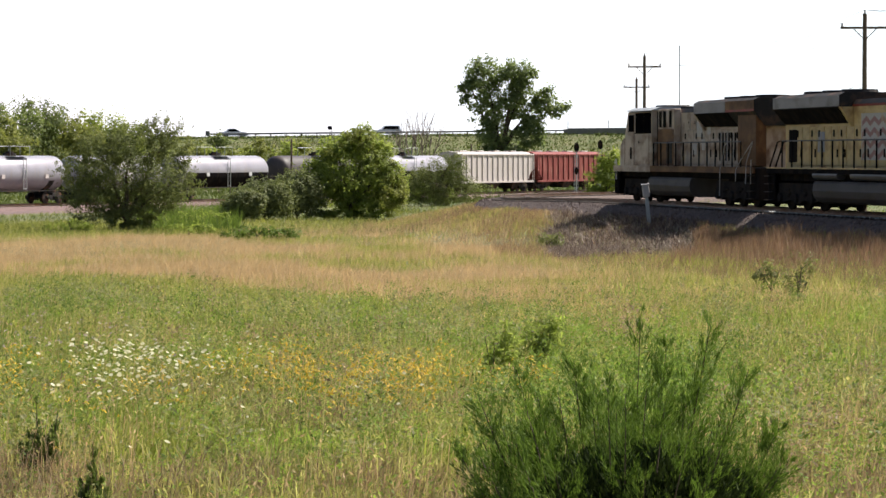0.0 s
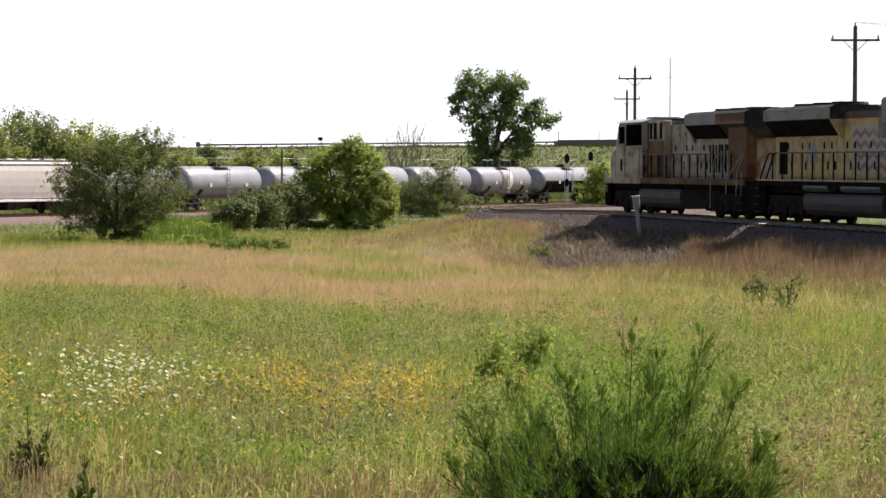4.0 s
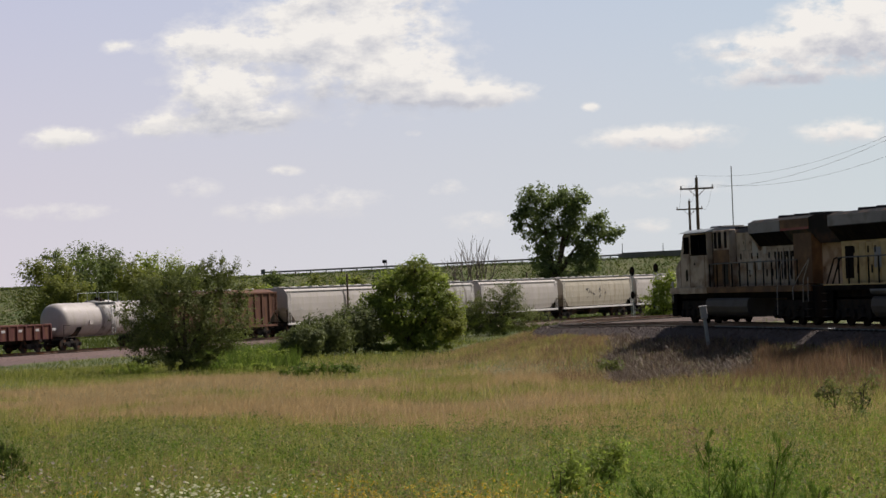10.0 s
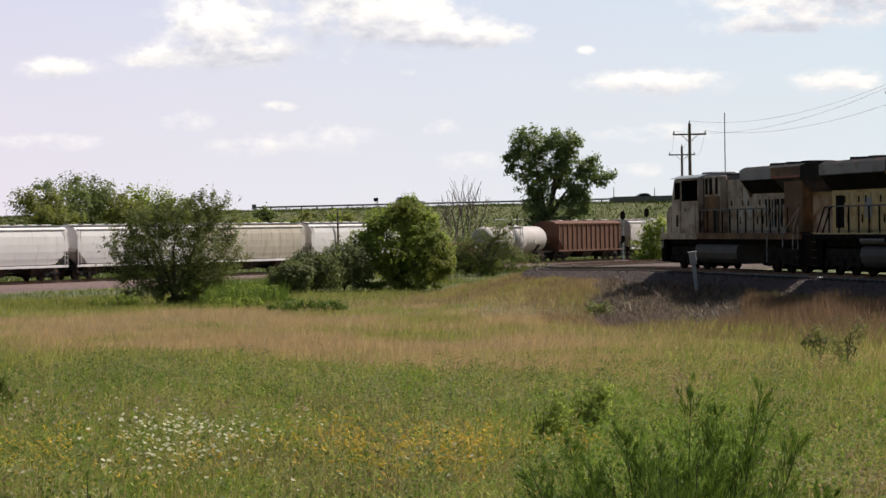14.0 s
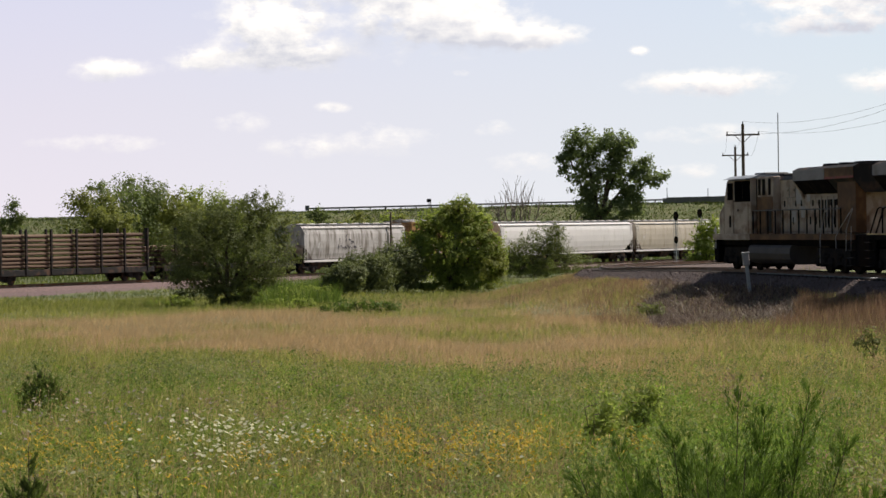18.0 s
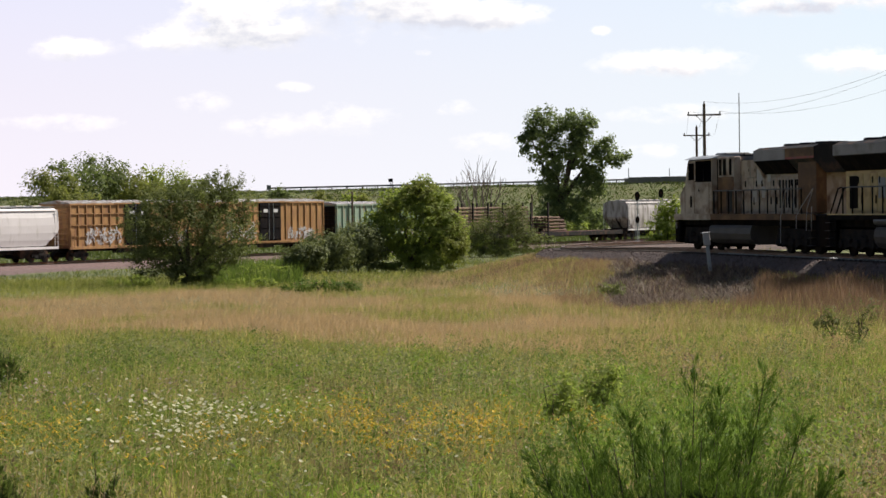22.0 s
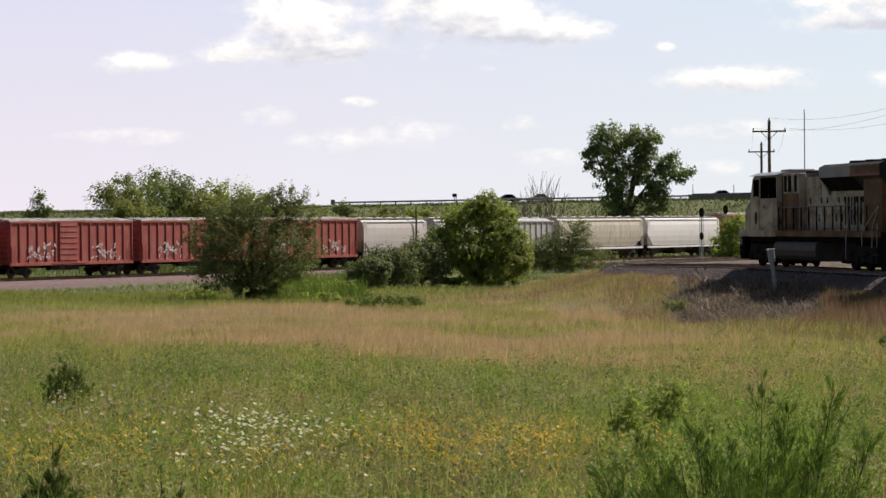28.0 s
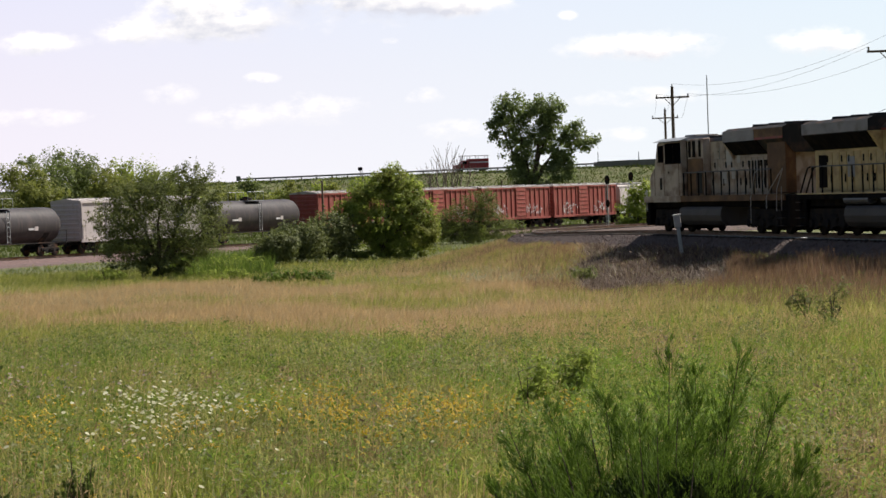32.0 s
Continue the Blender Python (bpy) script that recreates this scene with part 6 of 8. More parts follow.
plant("straggly_shrub", -3.0, 244, [(0, 0, 1.9, 2.6, 1.6, 1.7, 3400), (1.0, 0, 3.0, 1.9, 1.2, 1.3, 2000), (-1.7, 0, 1.5, 1.6, 1.2, 1.2, 1600), (2.8, 0, 1.3, 1.4, 1.2, 1.2, 1300), (2.0, 0, 4.0, 0.7, 0.6, 0.7, 320), (0.3, -0.3, 0.6, 3.0, 1.5, 0.7, 2200)], 0.12, "leaf_willow", "straggly olive shrub at the end of the fill", "shrub", 0.1, 0.4, 50, aspect=2.0, clump=0.8, more=2.0, accents=[("leaf_bright", [(-0.6, -1.2, 1.0, 2.6, 0.8, 1.0, 1100)])])
plant("thin_shrub", 15.5, 215, [(0, 0, 0.5, 1.1, 0.8, 0.5, 500), (0.2, 0, 1.5, 0.35, 0.3, 0.6, 120), (1.9, 0, 0.5, 1.2, 0.8, 0.45, 500)], 0.16, "leaf_willow", "thin weedy shrub by the bend", "shrub", 0.04, 0.5, 53, clump=0.9)
plant("signal_shrub", 57.3, 226, [(0, 0, 1.9, 1.5, 1.3, 1.8, 3000), (0.4, 0, 3.7, 1.1, 1.0, 1.2, 1500), (0.9, 0, 1.2, 1.2, 1.1, 1.1, 1400), (-0.7, 0, 0.8, 1.0, 1, 0.9, 1100), (0.5, 0, 0.4, 1.6, 1, 0.5, 900)], 0.2, "leaf_bright", "bright green shrub beside the engine's nose", "shrub", 0.09, 0.5, 56, clump=0.75)


def far_trees():
    r = random.Random(8)
    specs = ((-152, 330, 4.4, 10.0, "leaf_dark"), (-143, 335, 4.2, 10.6, "leaf_dark"), (-135, 338, 3.6, 9.4, "leaf_yellow"), (-160, 325, 3.8, 8.8, "leaf_yellow"), (-128, 330, 3.2, 7.6, "leaf_yellow"), (-121, 345, 3.6, 9.4, "leaf_bright"), (-112, 345, 3.2, 8.2, "leaf_bright"), (-154, 318, 3.2, 6.6, "leaf_yellow"))
    for i, (b, y, w, h, m) in enumerate(specs):
        h *= 1.05
        bl = [(0, 0, h * 0.55, w, w * 0.8, h * 0.42, 3600), (-w * 0.4, 0, h * 0.8, w * 0.5, w * 0.5, h * 0.2, 1000), (w * 0.4, 0, h * 0.72, w * 0.5, w * 0.5, h * 0.22, 1000), (0, 0, h * 0.2, w * 1.1, w * 0.8, h * 0.25, 1400)]
        plant("field_tree", b, y, bl, 0.3, m, {"leaf_dark": "dark green field tree behind the train", "leaf_yellow": "yellow-green field tree behind the train", "leaf_bright": "bright green field tree behind the train"}[m], "tree", 0.2, 1.4, 70 + i, clump=0.8, sprig=0.1, reach=0.14, rise=0.8, group="trees behind the train")
    plant("field_tree", -189.0, 390, [(0, 0, 5.6, 1.2, 0.9, 2.6, 760), (-1.3, 0, 5.6, 1.0, 0.6, 1.0, 300), (1.2, 0, 6.4, 1.0, 0.6, 1.0, 300), (0.2, 0, 8.2, 1.0, 0.5, 1.1, 300)], 0.34, "leaf_dark", "small ragged tree on the skyline", "tree", 0.12, 1.8, 90, clump=0.9, group="trees behind the train")
    for i in range(15):
        b = -98 + i * 4.6 + r.uniform(-1.2, 1.2)
        y = 320 + r.uniform(-8, 20)
        h = r.uniform(4.6, 6.4)
        plant("bank_shrub", b, y, [(0, 0, h * 0.55, 1.7, 1.3, h * 0.42, 900), (0.5, 0, h * 0.82, 0.9, 0.8, h * 0.18, 340)], 0.28, "leaf_yellow" if i % 3 else "leaf_bright", "yellow-green shrub below the highway bank", "shrub", 0.06, 0.4, 100 + i, clump=0.8, group="shrubs below the bank")
    plant("bank_shrub", -79.4, 330, [(0, 0, 6.2, 1.0, 0.5, 0.8, 420), (-1.0, 0, 6.0, 0.6, 0.5, 0.5, 160), (0.9, 0, 6.0, 0.6, 0.5, 0.5, 160), (0.1, 0, 4.6, 0.8, 0.5, 1.6, 520)], 0.26, "leaf_dark", "tall thin weed tree at the guard rail's end", "shrub", 0.06, 4.4, 140, clump=1.0)
    for i, (b, y, w, h) in enumerate(((35, 440, 3.2, 3.0), (42, 445, 3.2, 2.4), (29, 432, 2.2, 3.0), (50, 440, 2.4, 1.6), (12, 415, 1.8, 1.6), (25, 405, 2.2, 1.8), (38, 428, 3.6, 3.6), (45, 432, 3.0, 3.2), (31, 424, 2.6, 3.4), (53, 430, 3.0, 2.8), (59, 436, 3.0, 2.6), (16, 432, 2.0, 2.0), (5, 436, 2.2, 1.6), (-6, 440, 2.4, 1.8))):
        plant("bank_shrub", b, y, [(0, 0, h * 0.5, w, 1.6, h * 0.5, 900), (w * 0.4, 0, h * 0.7, w * 0.5, 1, h * 0.3, 300)], 0.36, "leaf_bright" if i % 2 else "leaf_dark", "green shrub on the highway bank", "shrub", 0.08, 0.4, 160 + i, clump=0.8, group="shrubs below the bank")


far_trees()


def bare_tree(bearing, y, h, seed):
    x, y = at(bearing, y)
    z = land1(x, y)
    t = thing("dead_tree", "leafless grey dead tree behind the train", "tree")
    t.matrix_basis = pose(x, y, z)
    r = random.Random(seed)
    bm = B()
    def grow(p, d, ln, rad, depth):
        q = p + d * ln
        tube(bm, p, q, rad, rad * 0.65, 5, False)
        if depth == 0:
            return
        for _ in range(3 if depth > 1 else 2):
            e = (d + Vector((r.uniform(-0.42, 0.42), r.uniform(-0.3, 0.3), r.uniform(0.0, 0.35)))).normalized()
            grow(p.lerp(q, r.uniform(0.6, 1.0)), e, ln * r.uniform(0.6, 0.85), rad * 0.62, depth - 1)

    for k in range(5):
        grow(Vector((0.25 * (k - 2), 0, -0.3)), Vector(((k - 2) * 0.13, r.uniform(-0.1, 0.1), 1)).normalized(), h * r.uniform(0.32, 0.4), 0.11, 3)
    part("branch_work", bm, "deadwood", t)["kind"] = "stuff"
    c = new("low_growth", leaf_mesh("low", [(0, 0, 0.8, 1.8, 1, 0.9, 500)], 0.3, "leaf_willow", seed))
    c.parent = t


bare_tree(-9.3, 345, 11.2, 4)

# ---------------------------------------------------------------- cedars in the foreground


def cedar(x, y, h, spread, branches, n, label, seed, mat="leaf_cedar", fat=1.0, tips=(), fill=0.12, vase=4.0, bush=0.5, core=0):
    """Young red cedar: ascending branches from one foot, each a plume of feathery twigs. tips: single leaders, offsets and height."""
    z = land1(x, y)
    t = thing("cedar_sapling", label, "cedar", "young cedars")
    t.matrix_basis = pose(x, y, z)
    r = np.random.RandomState(seed)
    bm = B()
    ends = [(np.array(tp, float), 0.85) for tp in tips for _ in range(2)]
    for k in range(branches):
        a, rho = 2.4 * k + r.uniform(-0.3, 0.3), spread * math.sqrt((k + 0.6) / branches) * r.uniform(0.86, 1.06)
        top = h * (1 - 0.42 * (rho / spread) ** vase) * r.uniform(0.84, 1.0)
        ends.append((np.array([math.cos(a) * rho, math.sin(a) * rho * 0.9, top]), 1.0))
        if k % 2 == 0:
            low = r.uniform(0.35, 0.75)
            ends.append((np.array([math.cos(a + 1) * spread * r.uniform(0.75, 1.02), math.sin(a + 1) * spread * 0.85, h * low * 0.85]), 0.8))
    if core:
        # dense core foliage; the bush's inner shade is put into its dark colour
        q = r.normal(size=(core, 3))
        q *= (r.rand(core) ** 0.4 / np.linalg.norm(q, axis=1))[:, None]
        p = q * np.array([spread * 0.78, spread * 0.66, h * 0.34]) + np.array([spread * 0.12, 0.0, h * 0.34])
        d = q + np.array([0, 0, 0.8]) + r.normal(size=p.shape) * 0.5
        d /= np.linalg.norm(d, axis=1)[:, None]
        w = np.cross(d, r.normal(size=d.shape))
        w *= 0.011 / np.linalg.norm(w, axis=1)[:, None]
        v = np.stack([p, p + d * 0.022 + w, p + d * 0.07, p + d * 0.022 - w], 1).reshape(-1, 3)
        inner = new("inner_sprays", from_arrays("inner_sprays", v, np.full(core, 4), "leaf_cedar_shade"))
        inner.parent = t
    P, D, S = [], [], []
    per = 44
    ns = max(8, int(n / len(ends) / per))
    for tip, k in ends:
        knee = np.array([tip[0] * 0.62, tip[1] * 0.62, tip[2] * 0.42])
        tube(bm, (0, 0, 0), tuple(knee), 0.016, 0.010, 5, False)
        tube(bm, tuple(knee), tuple(tip), 0.010, 0.002, 4, False)
        f = (1 - (1 - r.rand(ns)) ** 0.72) * (1 - fill) + fill
        curve = (f[:, None] * 2 * (1 - f[:, None])) * knee * 1.1 + (f ** 2)[:, None] * tip
        along = (1 - f)[:, None] * knee + f[:, None] * (tip - knee) * 1.3
        along /= np.linalg.norm(along, axis=1)[:, None]
        side = np.cross(along, r.normal(size=(ns, 3)))
        side /= np.linalg.norm(side, axis=1)[:, None]
        ln = ((1 - f) ** 0.7 * spread * bush + 0.03 * spread + 0.02) * r.uniform(0.55, 1.3, ns) * k
        out = along * 0.75 + side * 0.62
        g = r.rand(ns, per) ** 0.75
        p = curve[:, None, :] + out[:, None, :] * (g * ln[:, None])[:, :, None]
        p[:, :, 2] += (g ** 2) * ln[:, None] * 0.35
        p += r.normal(size=(ns, per, 3)) * (0.005 + 0.10 * (1 - g) * ln[:, None])[:, :, None]
        d = out[:, None, :] + along[:, None, :] * 0.4 + np.array([0, 0, 0.4]) * g[:, :, None] + r.normal(size=(ns, per, 3)) * 0.3
        P.append(p.reshape(-1, 3))
        D.append(d.reshape(-1, 3))
        S.append(np.repeat(0.035 + 0.03 * r.rand(ns), per) * (1.2 - 0.45 * g.ravel()))
    part("stem", bm, "bark", t)["kind"] = "stuff"
    P, D, S = np.concatenate(P), np.concatenate(D), np.concatenate(S)[:, None]
    P[:, 2] = np.maximum(P[:, 2], 0.03)
    if core:
        # twigs cleared low on the camera's side, so the dark core shows
        open_ = (P[:, 1] < -0.1) & (np.abs(P[:, 0] - 0.2) < 0.5 * (1.25 - P[:, 2])) & (P[:, 2] < 1.2) & (r.rand(len(P)) < 0.85)
        P, D, S = P[~open_], D[~open_], S[~open_]
    D /= np.linalg.norm(D, axis=1)[:, None]
    w = np.cross(D, r.normal(size=D.shape))
    w /= np.linalg.norm(w, axis=1)[:, None]
    v = np.stack([P, P + D * S * 0.4 + w * S * 0.055 * fat, P + D * S, P + D * S * 0.4 - w * S * 0.055 * fat], 1).reshape(-1, 3)
    c = new("sprays", from_arrays("sprays", v, np.full(len(P), 4), mat))
    c.parent = t


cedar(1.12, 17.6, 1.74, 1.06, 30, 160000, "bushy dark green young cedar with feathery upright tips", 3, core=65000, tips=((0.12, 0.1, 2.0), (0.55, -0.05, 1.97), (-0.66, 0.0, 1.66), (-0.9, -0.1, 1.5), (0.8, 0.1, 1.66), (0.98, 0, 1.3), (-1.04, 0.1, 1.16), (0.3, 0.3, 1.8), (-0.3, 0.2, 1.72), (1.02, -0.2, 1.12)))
cedar(-4.02, 22.0, 1.3, 0.34, 26, 26000, "small dark cedar seedling in the meadow", 6, "leaf_cedar_dark", 2.2, ((0, 0, 1.34),), 0.1, 0.8, bush=0.9)
cedar(-3.56, 25.0, 0.76, 0.2, 18, 9000, "small green cedar seedling in the meadow", 7, "leaf_cedar_dark", 1.8, ((-0.05, 0, 0.84), (0.14, 0, 0.72)), 0.1, 0.8, bush=0.9)
cedar(-2.66, 21.4, 0.78, 0.15, 14, 9000, "slim cedar seedling in the meadow", 9, "leaf_cedar_dark", 2.0, ((0, 0, 0.82),), 0.1, 0.8, bush=0.9)
cedar(-8.04, 45.0, 1.02, 0.38, 22, 16000, "small round dark cedar in the meadow", 8, "leaf_cedar_dark", 2.6, ((-0.06, 0, 1.06), (0.16, 0, 0.98)), 0.1, 1.5, bush=0.9)
plant("sapling", 125.7, 60, [(0.1, 0, 0.75, 0.16, 0.15, 0.42, 260), (-0.22, 0, 0.6, 0.14, 0.12, 0.3, 160), (0.28, 0, 0.9, 0.12, 0.1, 0.34, 160), (0.02, 0, 0.35, 0.3, 0.2, 0.25, 220)], 0.05, "weed", "spindly grey-green sapling on the slope", "sapling", 0.02, 0.25, 401, aspect=2.2, clump=0.9, group="saplings")
plant("sapling", 115.0, 66, [(0.0, 0, 0.6, 0.16, 0.15, 0.36, 200), (-0.2, 0, 0.45, 0.16, 0.12, 0.3, 160), (0.18, 0, 0.5, 0.12, 0.1, 0.3, 120)], 0.07, "weed", "spindly grey-green sapling on the slope", "sapling", 0.02, 0.2, 402, aspect=2.2, clump=0.9, group="saplings")
plant("sapling", 35.2, 36, [(0, 0, 0.68, 0.24, 0.2, 0.3, 900), (0.1, 0, 0.88, 0.14, 0.12, 0.2, 360), (-0.16, 0, 0.52, 0.16, 0.15, 0.3, 420)], 0.045, "leaf_bright", "leafy dark green sapling behind the cedar", "sapling", 0.01, 0.3, 403, aspect=1.6, clump=0.8, group="saplings")
plant("sapling", 21.5, 34, [(0, 0, 0.66, 0.16, 0.15, 0.3, 420), (0.05, 0, 0.86, 0.1, 0.1, 0.18, 180), (-0.14, 0, 0.5, 0.16, 0.15, 0.25, 300)], 0.045, "leaf_bright", "leafy dark green sapling behind the cedar", "sapling", 0.01, 0.3, 404, aspect=1.6, clump=0.8, group="saplings")

for _i, (_b, _y, _w, _h, _m) in enumerate(((-66, 138, 1.4, 0.42, "rank"), (-58, 139, 1.2, 0.36, "rank"), (-73, 139, 0.9, 0.3, "rank"), (38, 118, 0.6, 0.42, "weed"), (-95, 168, 2.0, 0.5, "leaf_bright"), (-84, 172, 1.8, 0.55, "leaf_bright"), (-90, 150, 1.6, 0.4, "leaf_bright"), (-132, 158, 1.4, 0.4, "leaf_bright"))):
    plant("weed_clump", _b, _y, [(0, 0, _h, _w, 0.7, _h * 0.8, int(300 + 400 * _w)), (_w * 0.5, 0, _h * 0.9, _w * 0.4, 0.5, _h * 0.7, int(90 + 150 * _w))], 0.045 if _y < 80 else 0.1, _m, "clump of tall green weeds in the meadow", "weeds", 0.03, 0.2, 300 + _i, clump=0.9, group="weed clumps")

# ---------------------------------------------------------------- meadow


# ground inside the camera's field of view, widened by pad
def in_view_wedge(x, y, pad=1.0):
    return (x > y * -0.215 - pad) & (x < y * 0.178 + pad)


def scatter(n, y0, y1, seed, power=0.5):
    """Random plan points inside the camera's view wedge, denser near the camera."""
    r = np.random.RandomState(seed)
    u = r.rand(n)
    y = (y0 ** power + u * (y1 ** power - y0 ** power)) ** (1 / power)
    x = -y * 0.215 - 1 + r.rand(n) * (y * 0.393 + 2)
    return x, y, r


_LATTICE = np.random.RandomState(2024).rand(256, 256)


def lattice(x, y):
    xi, yi = np.floor(x).astype(int), np.floor(y).astype(int)
    fx, fy = x - xi, y - yi
    fx, fy = fx * fx * (3 - 2 * fx), fy * fy * (3 - 2 * fy)
    g = lambda a, b: _LATTICE[a % 256, b % 256]
    return (g(xi, yi) * (1 - fx) + g(xi + 1, yi) * fx) * (1 - fy) + (g(xi, yi + 1) * (1 - fx) + g(xi + 1, yi + 1) * fx) * fy


def vnoise(x, y, s, o=0.0):
    """Uneven patches between -1 and 1; s sets how small they are."""
    x, y = np.asarray(x, float) * s * 0.55 + o * 17.3, np.asarray(y, float) * s * 0.55 - o * 9.1
    v = lattice(x, y) * 0.6 + lattice(x * 2.1 + 31, y * 2.1 + 7) * 0.28 + lattice(x * 4.3 + 3, y * 4.3 + 51) * 0.12
    return np.clip((v - 0.5) * 2.9, -1, 1)


def tan_zone(x, y):
    """Share of dry grass: a band across the middle of the meadow and the slope of the fill."""
    edge = np.interp(x / y * 1000, [-200, -137, -90, -45, 0, 25, 60, 110, 170], [80, 75, 70, 60, 46, 46, 47, 44, 42]) + 5 * vnoise(x, y * 0.4, 0.6) + 3 * vnoise(x, y * 0.6, 1.7, 3.0)
    a = np.clip((y - edge) / 4, 0, 1) * np.clip((np.interp(x / y * 1000, [-150, -125, -108, -95, -78, -62, -20, 30], [142, 146, 156, 152, 160, 180, 184, 185]) - y) / 10, 0, 1)
    a = a * np.clip(1.05 + 1.5 * vnoise(x, y * 0.45, 0.4, 2.0), 0.15, 1) * np.interp(x / y * 1000, [20, 70], [1, 0.52])
    return np.clip(a, 0, 1)


def rail_clear(x, y):
    d = np.full(x.shape, 1e9)
    for px, py, _, _ in ELINE[::2]:
        d = np.minimum(d, (x - px) ** 2 + (y - py) ** 2)
    return np.sqrt(d)


def blades(name, x, y, r, h, w, lean, mat, label, cat="grass", z0=None, bent=True):
    n = len(x)
    z = land(x, y) if z0 is None else z0
    a = r.rand(n) * 2 * math.pi
    hh = h * (0.5 + 0.6 * r.rand(n)) * (0.85 + 0.45 * vnoise(x, y, 1.1, 4.0))
    ww = w * (0.6 + 0.8 * r.rand(n))
    ca = r.rand(n) * 2 * math.pi
    dx, dy = np.cos(ca) * ww / 2, np.sin(ca) * ww / 2
    le = hh * lean * r.rand(n)
    tx, ty = x + np.cos(a) * le + 0.12 * hh, y + np.sin(a) * le
    mx, my = x + (tx - x) * 0.35, y + (ty - y) * 0.35
    foot = (np.stack([x - dx, y - dy, z - 0.03], 1), np.stack([x + dx, y + dy, z - 0.03], 1))
    tip = np.stack([tx, ty, z + hh], 1)
    if bent:
        mid = (np.stack([mx + dx * 0.8, my + dy * 0.8, z + hh * 0.6], 1), np.stack([mx - dx * 0.8, my - dy * 0.8, z + hh * 0.6], 1))
        v, c = np.stack([foot[0], foot[1], mid[0], tip, mid[1]], 1).reshape(-1, 3), 5
    else:
        v, c = np.stack([foot[0], foot[1], tip], 1).reshape(-1, 3), 3
    me = from_arrays(name, v, np.full(n, c), mat)
    return tagged(new(name, me), label, cat, kind="stuff")


def brush_zone(x, y, d):
    """Where dead brush lies instead of grass, below the engines."""
    b = x / y * 1000 + 3 * vnoise(x, y, 0.5, 2.0)
    return (b > 38) & (b < 90) & (y > 103 + (b - 38) * 0.1 + 1.5 * vnoise(x, y, 0.8)) & (y < 150) & (d > 2.6) & (d < 13)


def tufts(name, x, y, r, per, h, w, lean, mat, label, cat="grass", droop=0.35):
    """Grass in tufts: blades leave one foot, arch outwards and bend over at the tip."""
    k = len(x)
    tall = h * (0.65 + 0.6 * r.rand(k)) * (1 + 0.3 * vnoise(x, y, 1.6, 4.0))
    i = np.repeat(np.arange(k), per)
    n = len(i)
    sp = 0.05 + 0.05 * r.rand(n)
    a = r.rand(n) * 2 * math.pi
    bx, by = x[i] + np.cos(a) * sp * r.rand(n), y[i] + np.sin(a) * sp * r.rand(n)
    hh = tall[i] * (0.5 + 0.55 * r.rand(n))
    ww = w * (0.6 + 0.8 * r.rand(n)) / 2
    ca = r.rand(n) * math.pi
    dx, dy = np.cos(ca) * ww, np.sin(ca) * ww
    le = hh * lean * (0.25 + 0.75 * r.rand(n))
    ox, oy = np.cos(a) * le + 0.10 * hh, np.sin(a) * le
    z = land(x, y)[i] - 0.02
    dr = droop * r.rand(n)
    foot = np.stack([bx, by, z], 1)
    mid = [np.stack([bx + ox * 0.42 + sg * dx, by + oy * 0.42 + sg * dy, z + hh * 0.72], 1) for sg in (1, -1)]
    tip = np.stack([bx + ox, by + oy, z + hh * (1 - dr)], 1)
    v = np.stack([foot, mid[0], tip, mid[1]], 1).reshape(-1, 3)
    return tagged(new(name, from_arrays(name, v, np.full(n, 4), mat)), label, cat, kind="stuff")


def forbs(name, x, y, r, per, h, wide, leaf, mat, label, slim=0.2):
    """Leafy weeds: each a loose upright mound of small leaves."""
    k = len(x)
    tall = h * (0.6 + 0.7 * r.rand(k))
    wd = wide * (0.6 + 0.8 * r.rand(k))
    i = np.repeat(np.arange(k), per)
    n = len(i)
    f = r.rand(n) ** 0.6
    a, q = r.rand(n) * 2 * math.pi, np.sqrt(r.rand(n))
    rad = wd[i] * q * np.sqrt(np.clip(1.08 - f ** 3, 0, 1)) * (0.5 + 0.5 * np.sin(f * 2.6))
    c = np.stack([x[i] + np.cos(a) * rad, y[i] + np.sin(a) * rad, land(x, y)[i] + 0.02 + f * tall[i]], 1)
    u = np.stack([np.cos(a), np.sin(a), r.uniform(-0.2, 1.1, n)], 1) + r.normal(size=(n, 3)) * 0.45
    u /= np.linalg.norm(u, axis=1)[:, None]
    w = np.cross(u, r.normal(size=(n, 3)) * 0.5 + np.array([0, 0, 1]))
    w /= np.linalg.norm(w, axis=1)[:, None]
    sz = leaf * (0.55 + 0.9 * r.rand(n))[:, None]
    v = np.stack([c, c + u * sz * 0.5 + w * sz * slim, c + u * sz, c + u * sz * 0.5 - w * sz * slim], 1).reshape(-1, 3)
    return tagged(new(name, from_arrays(name, v, np.full(n, 4), mat)), label, "weeds", kind="stuff")


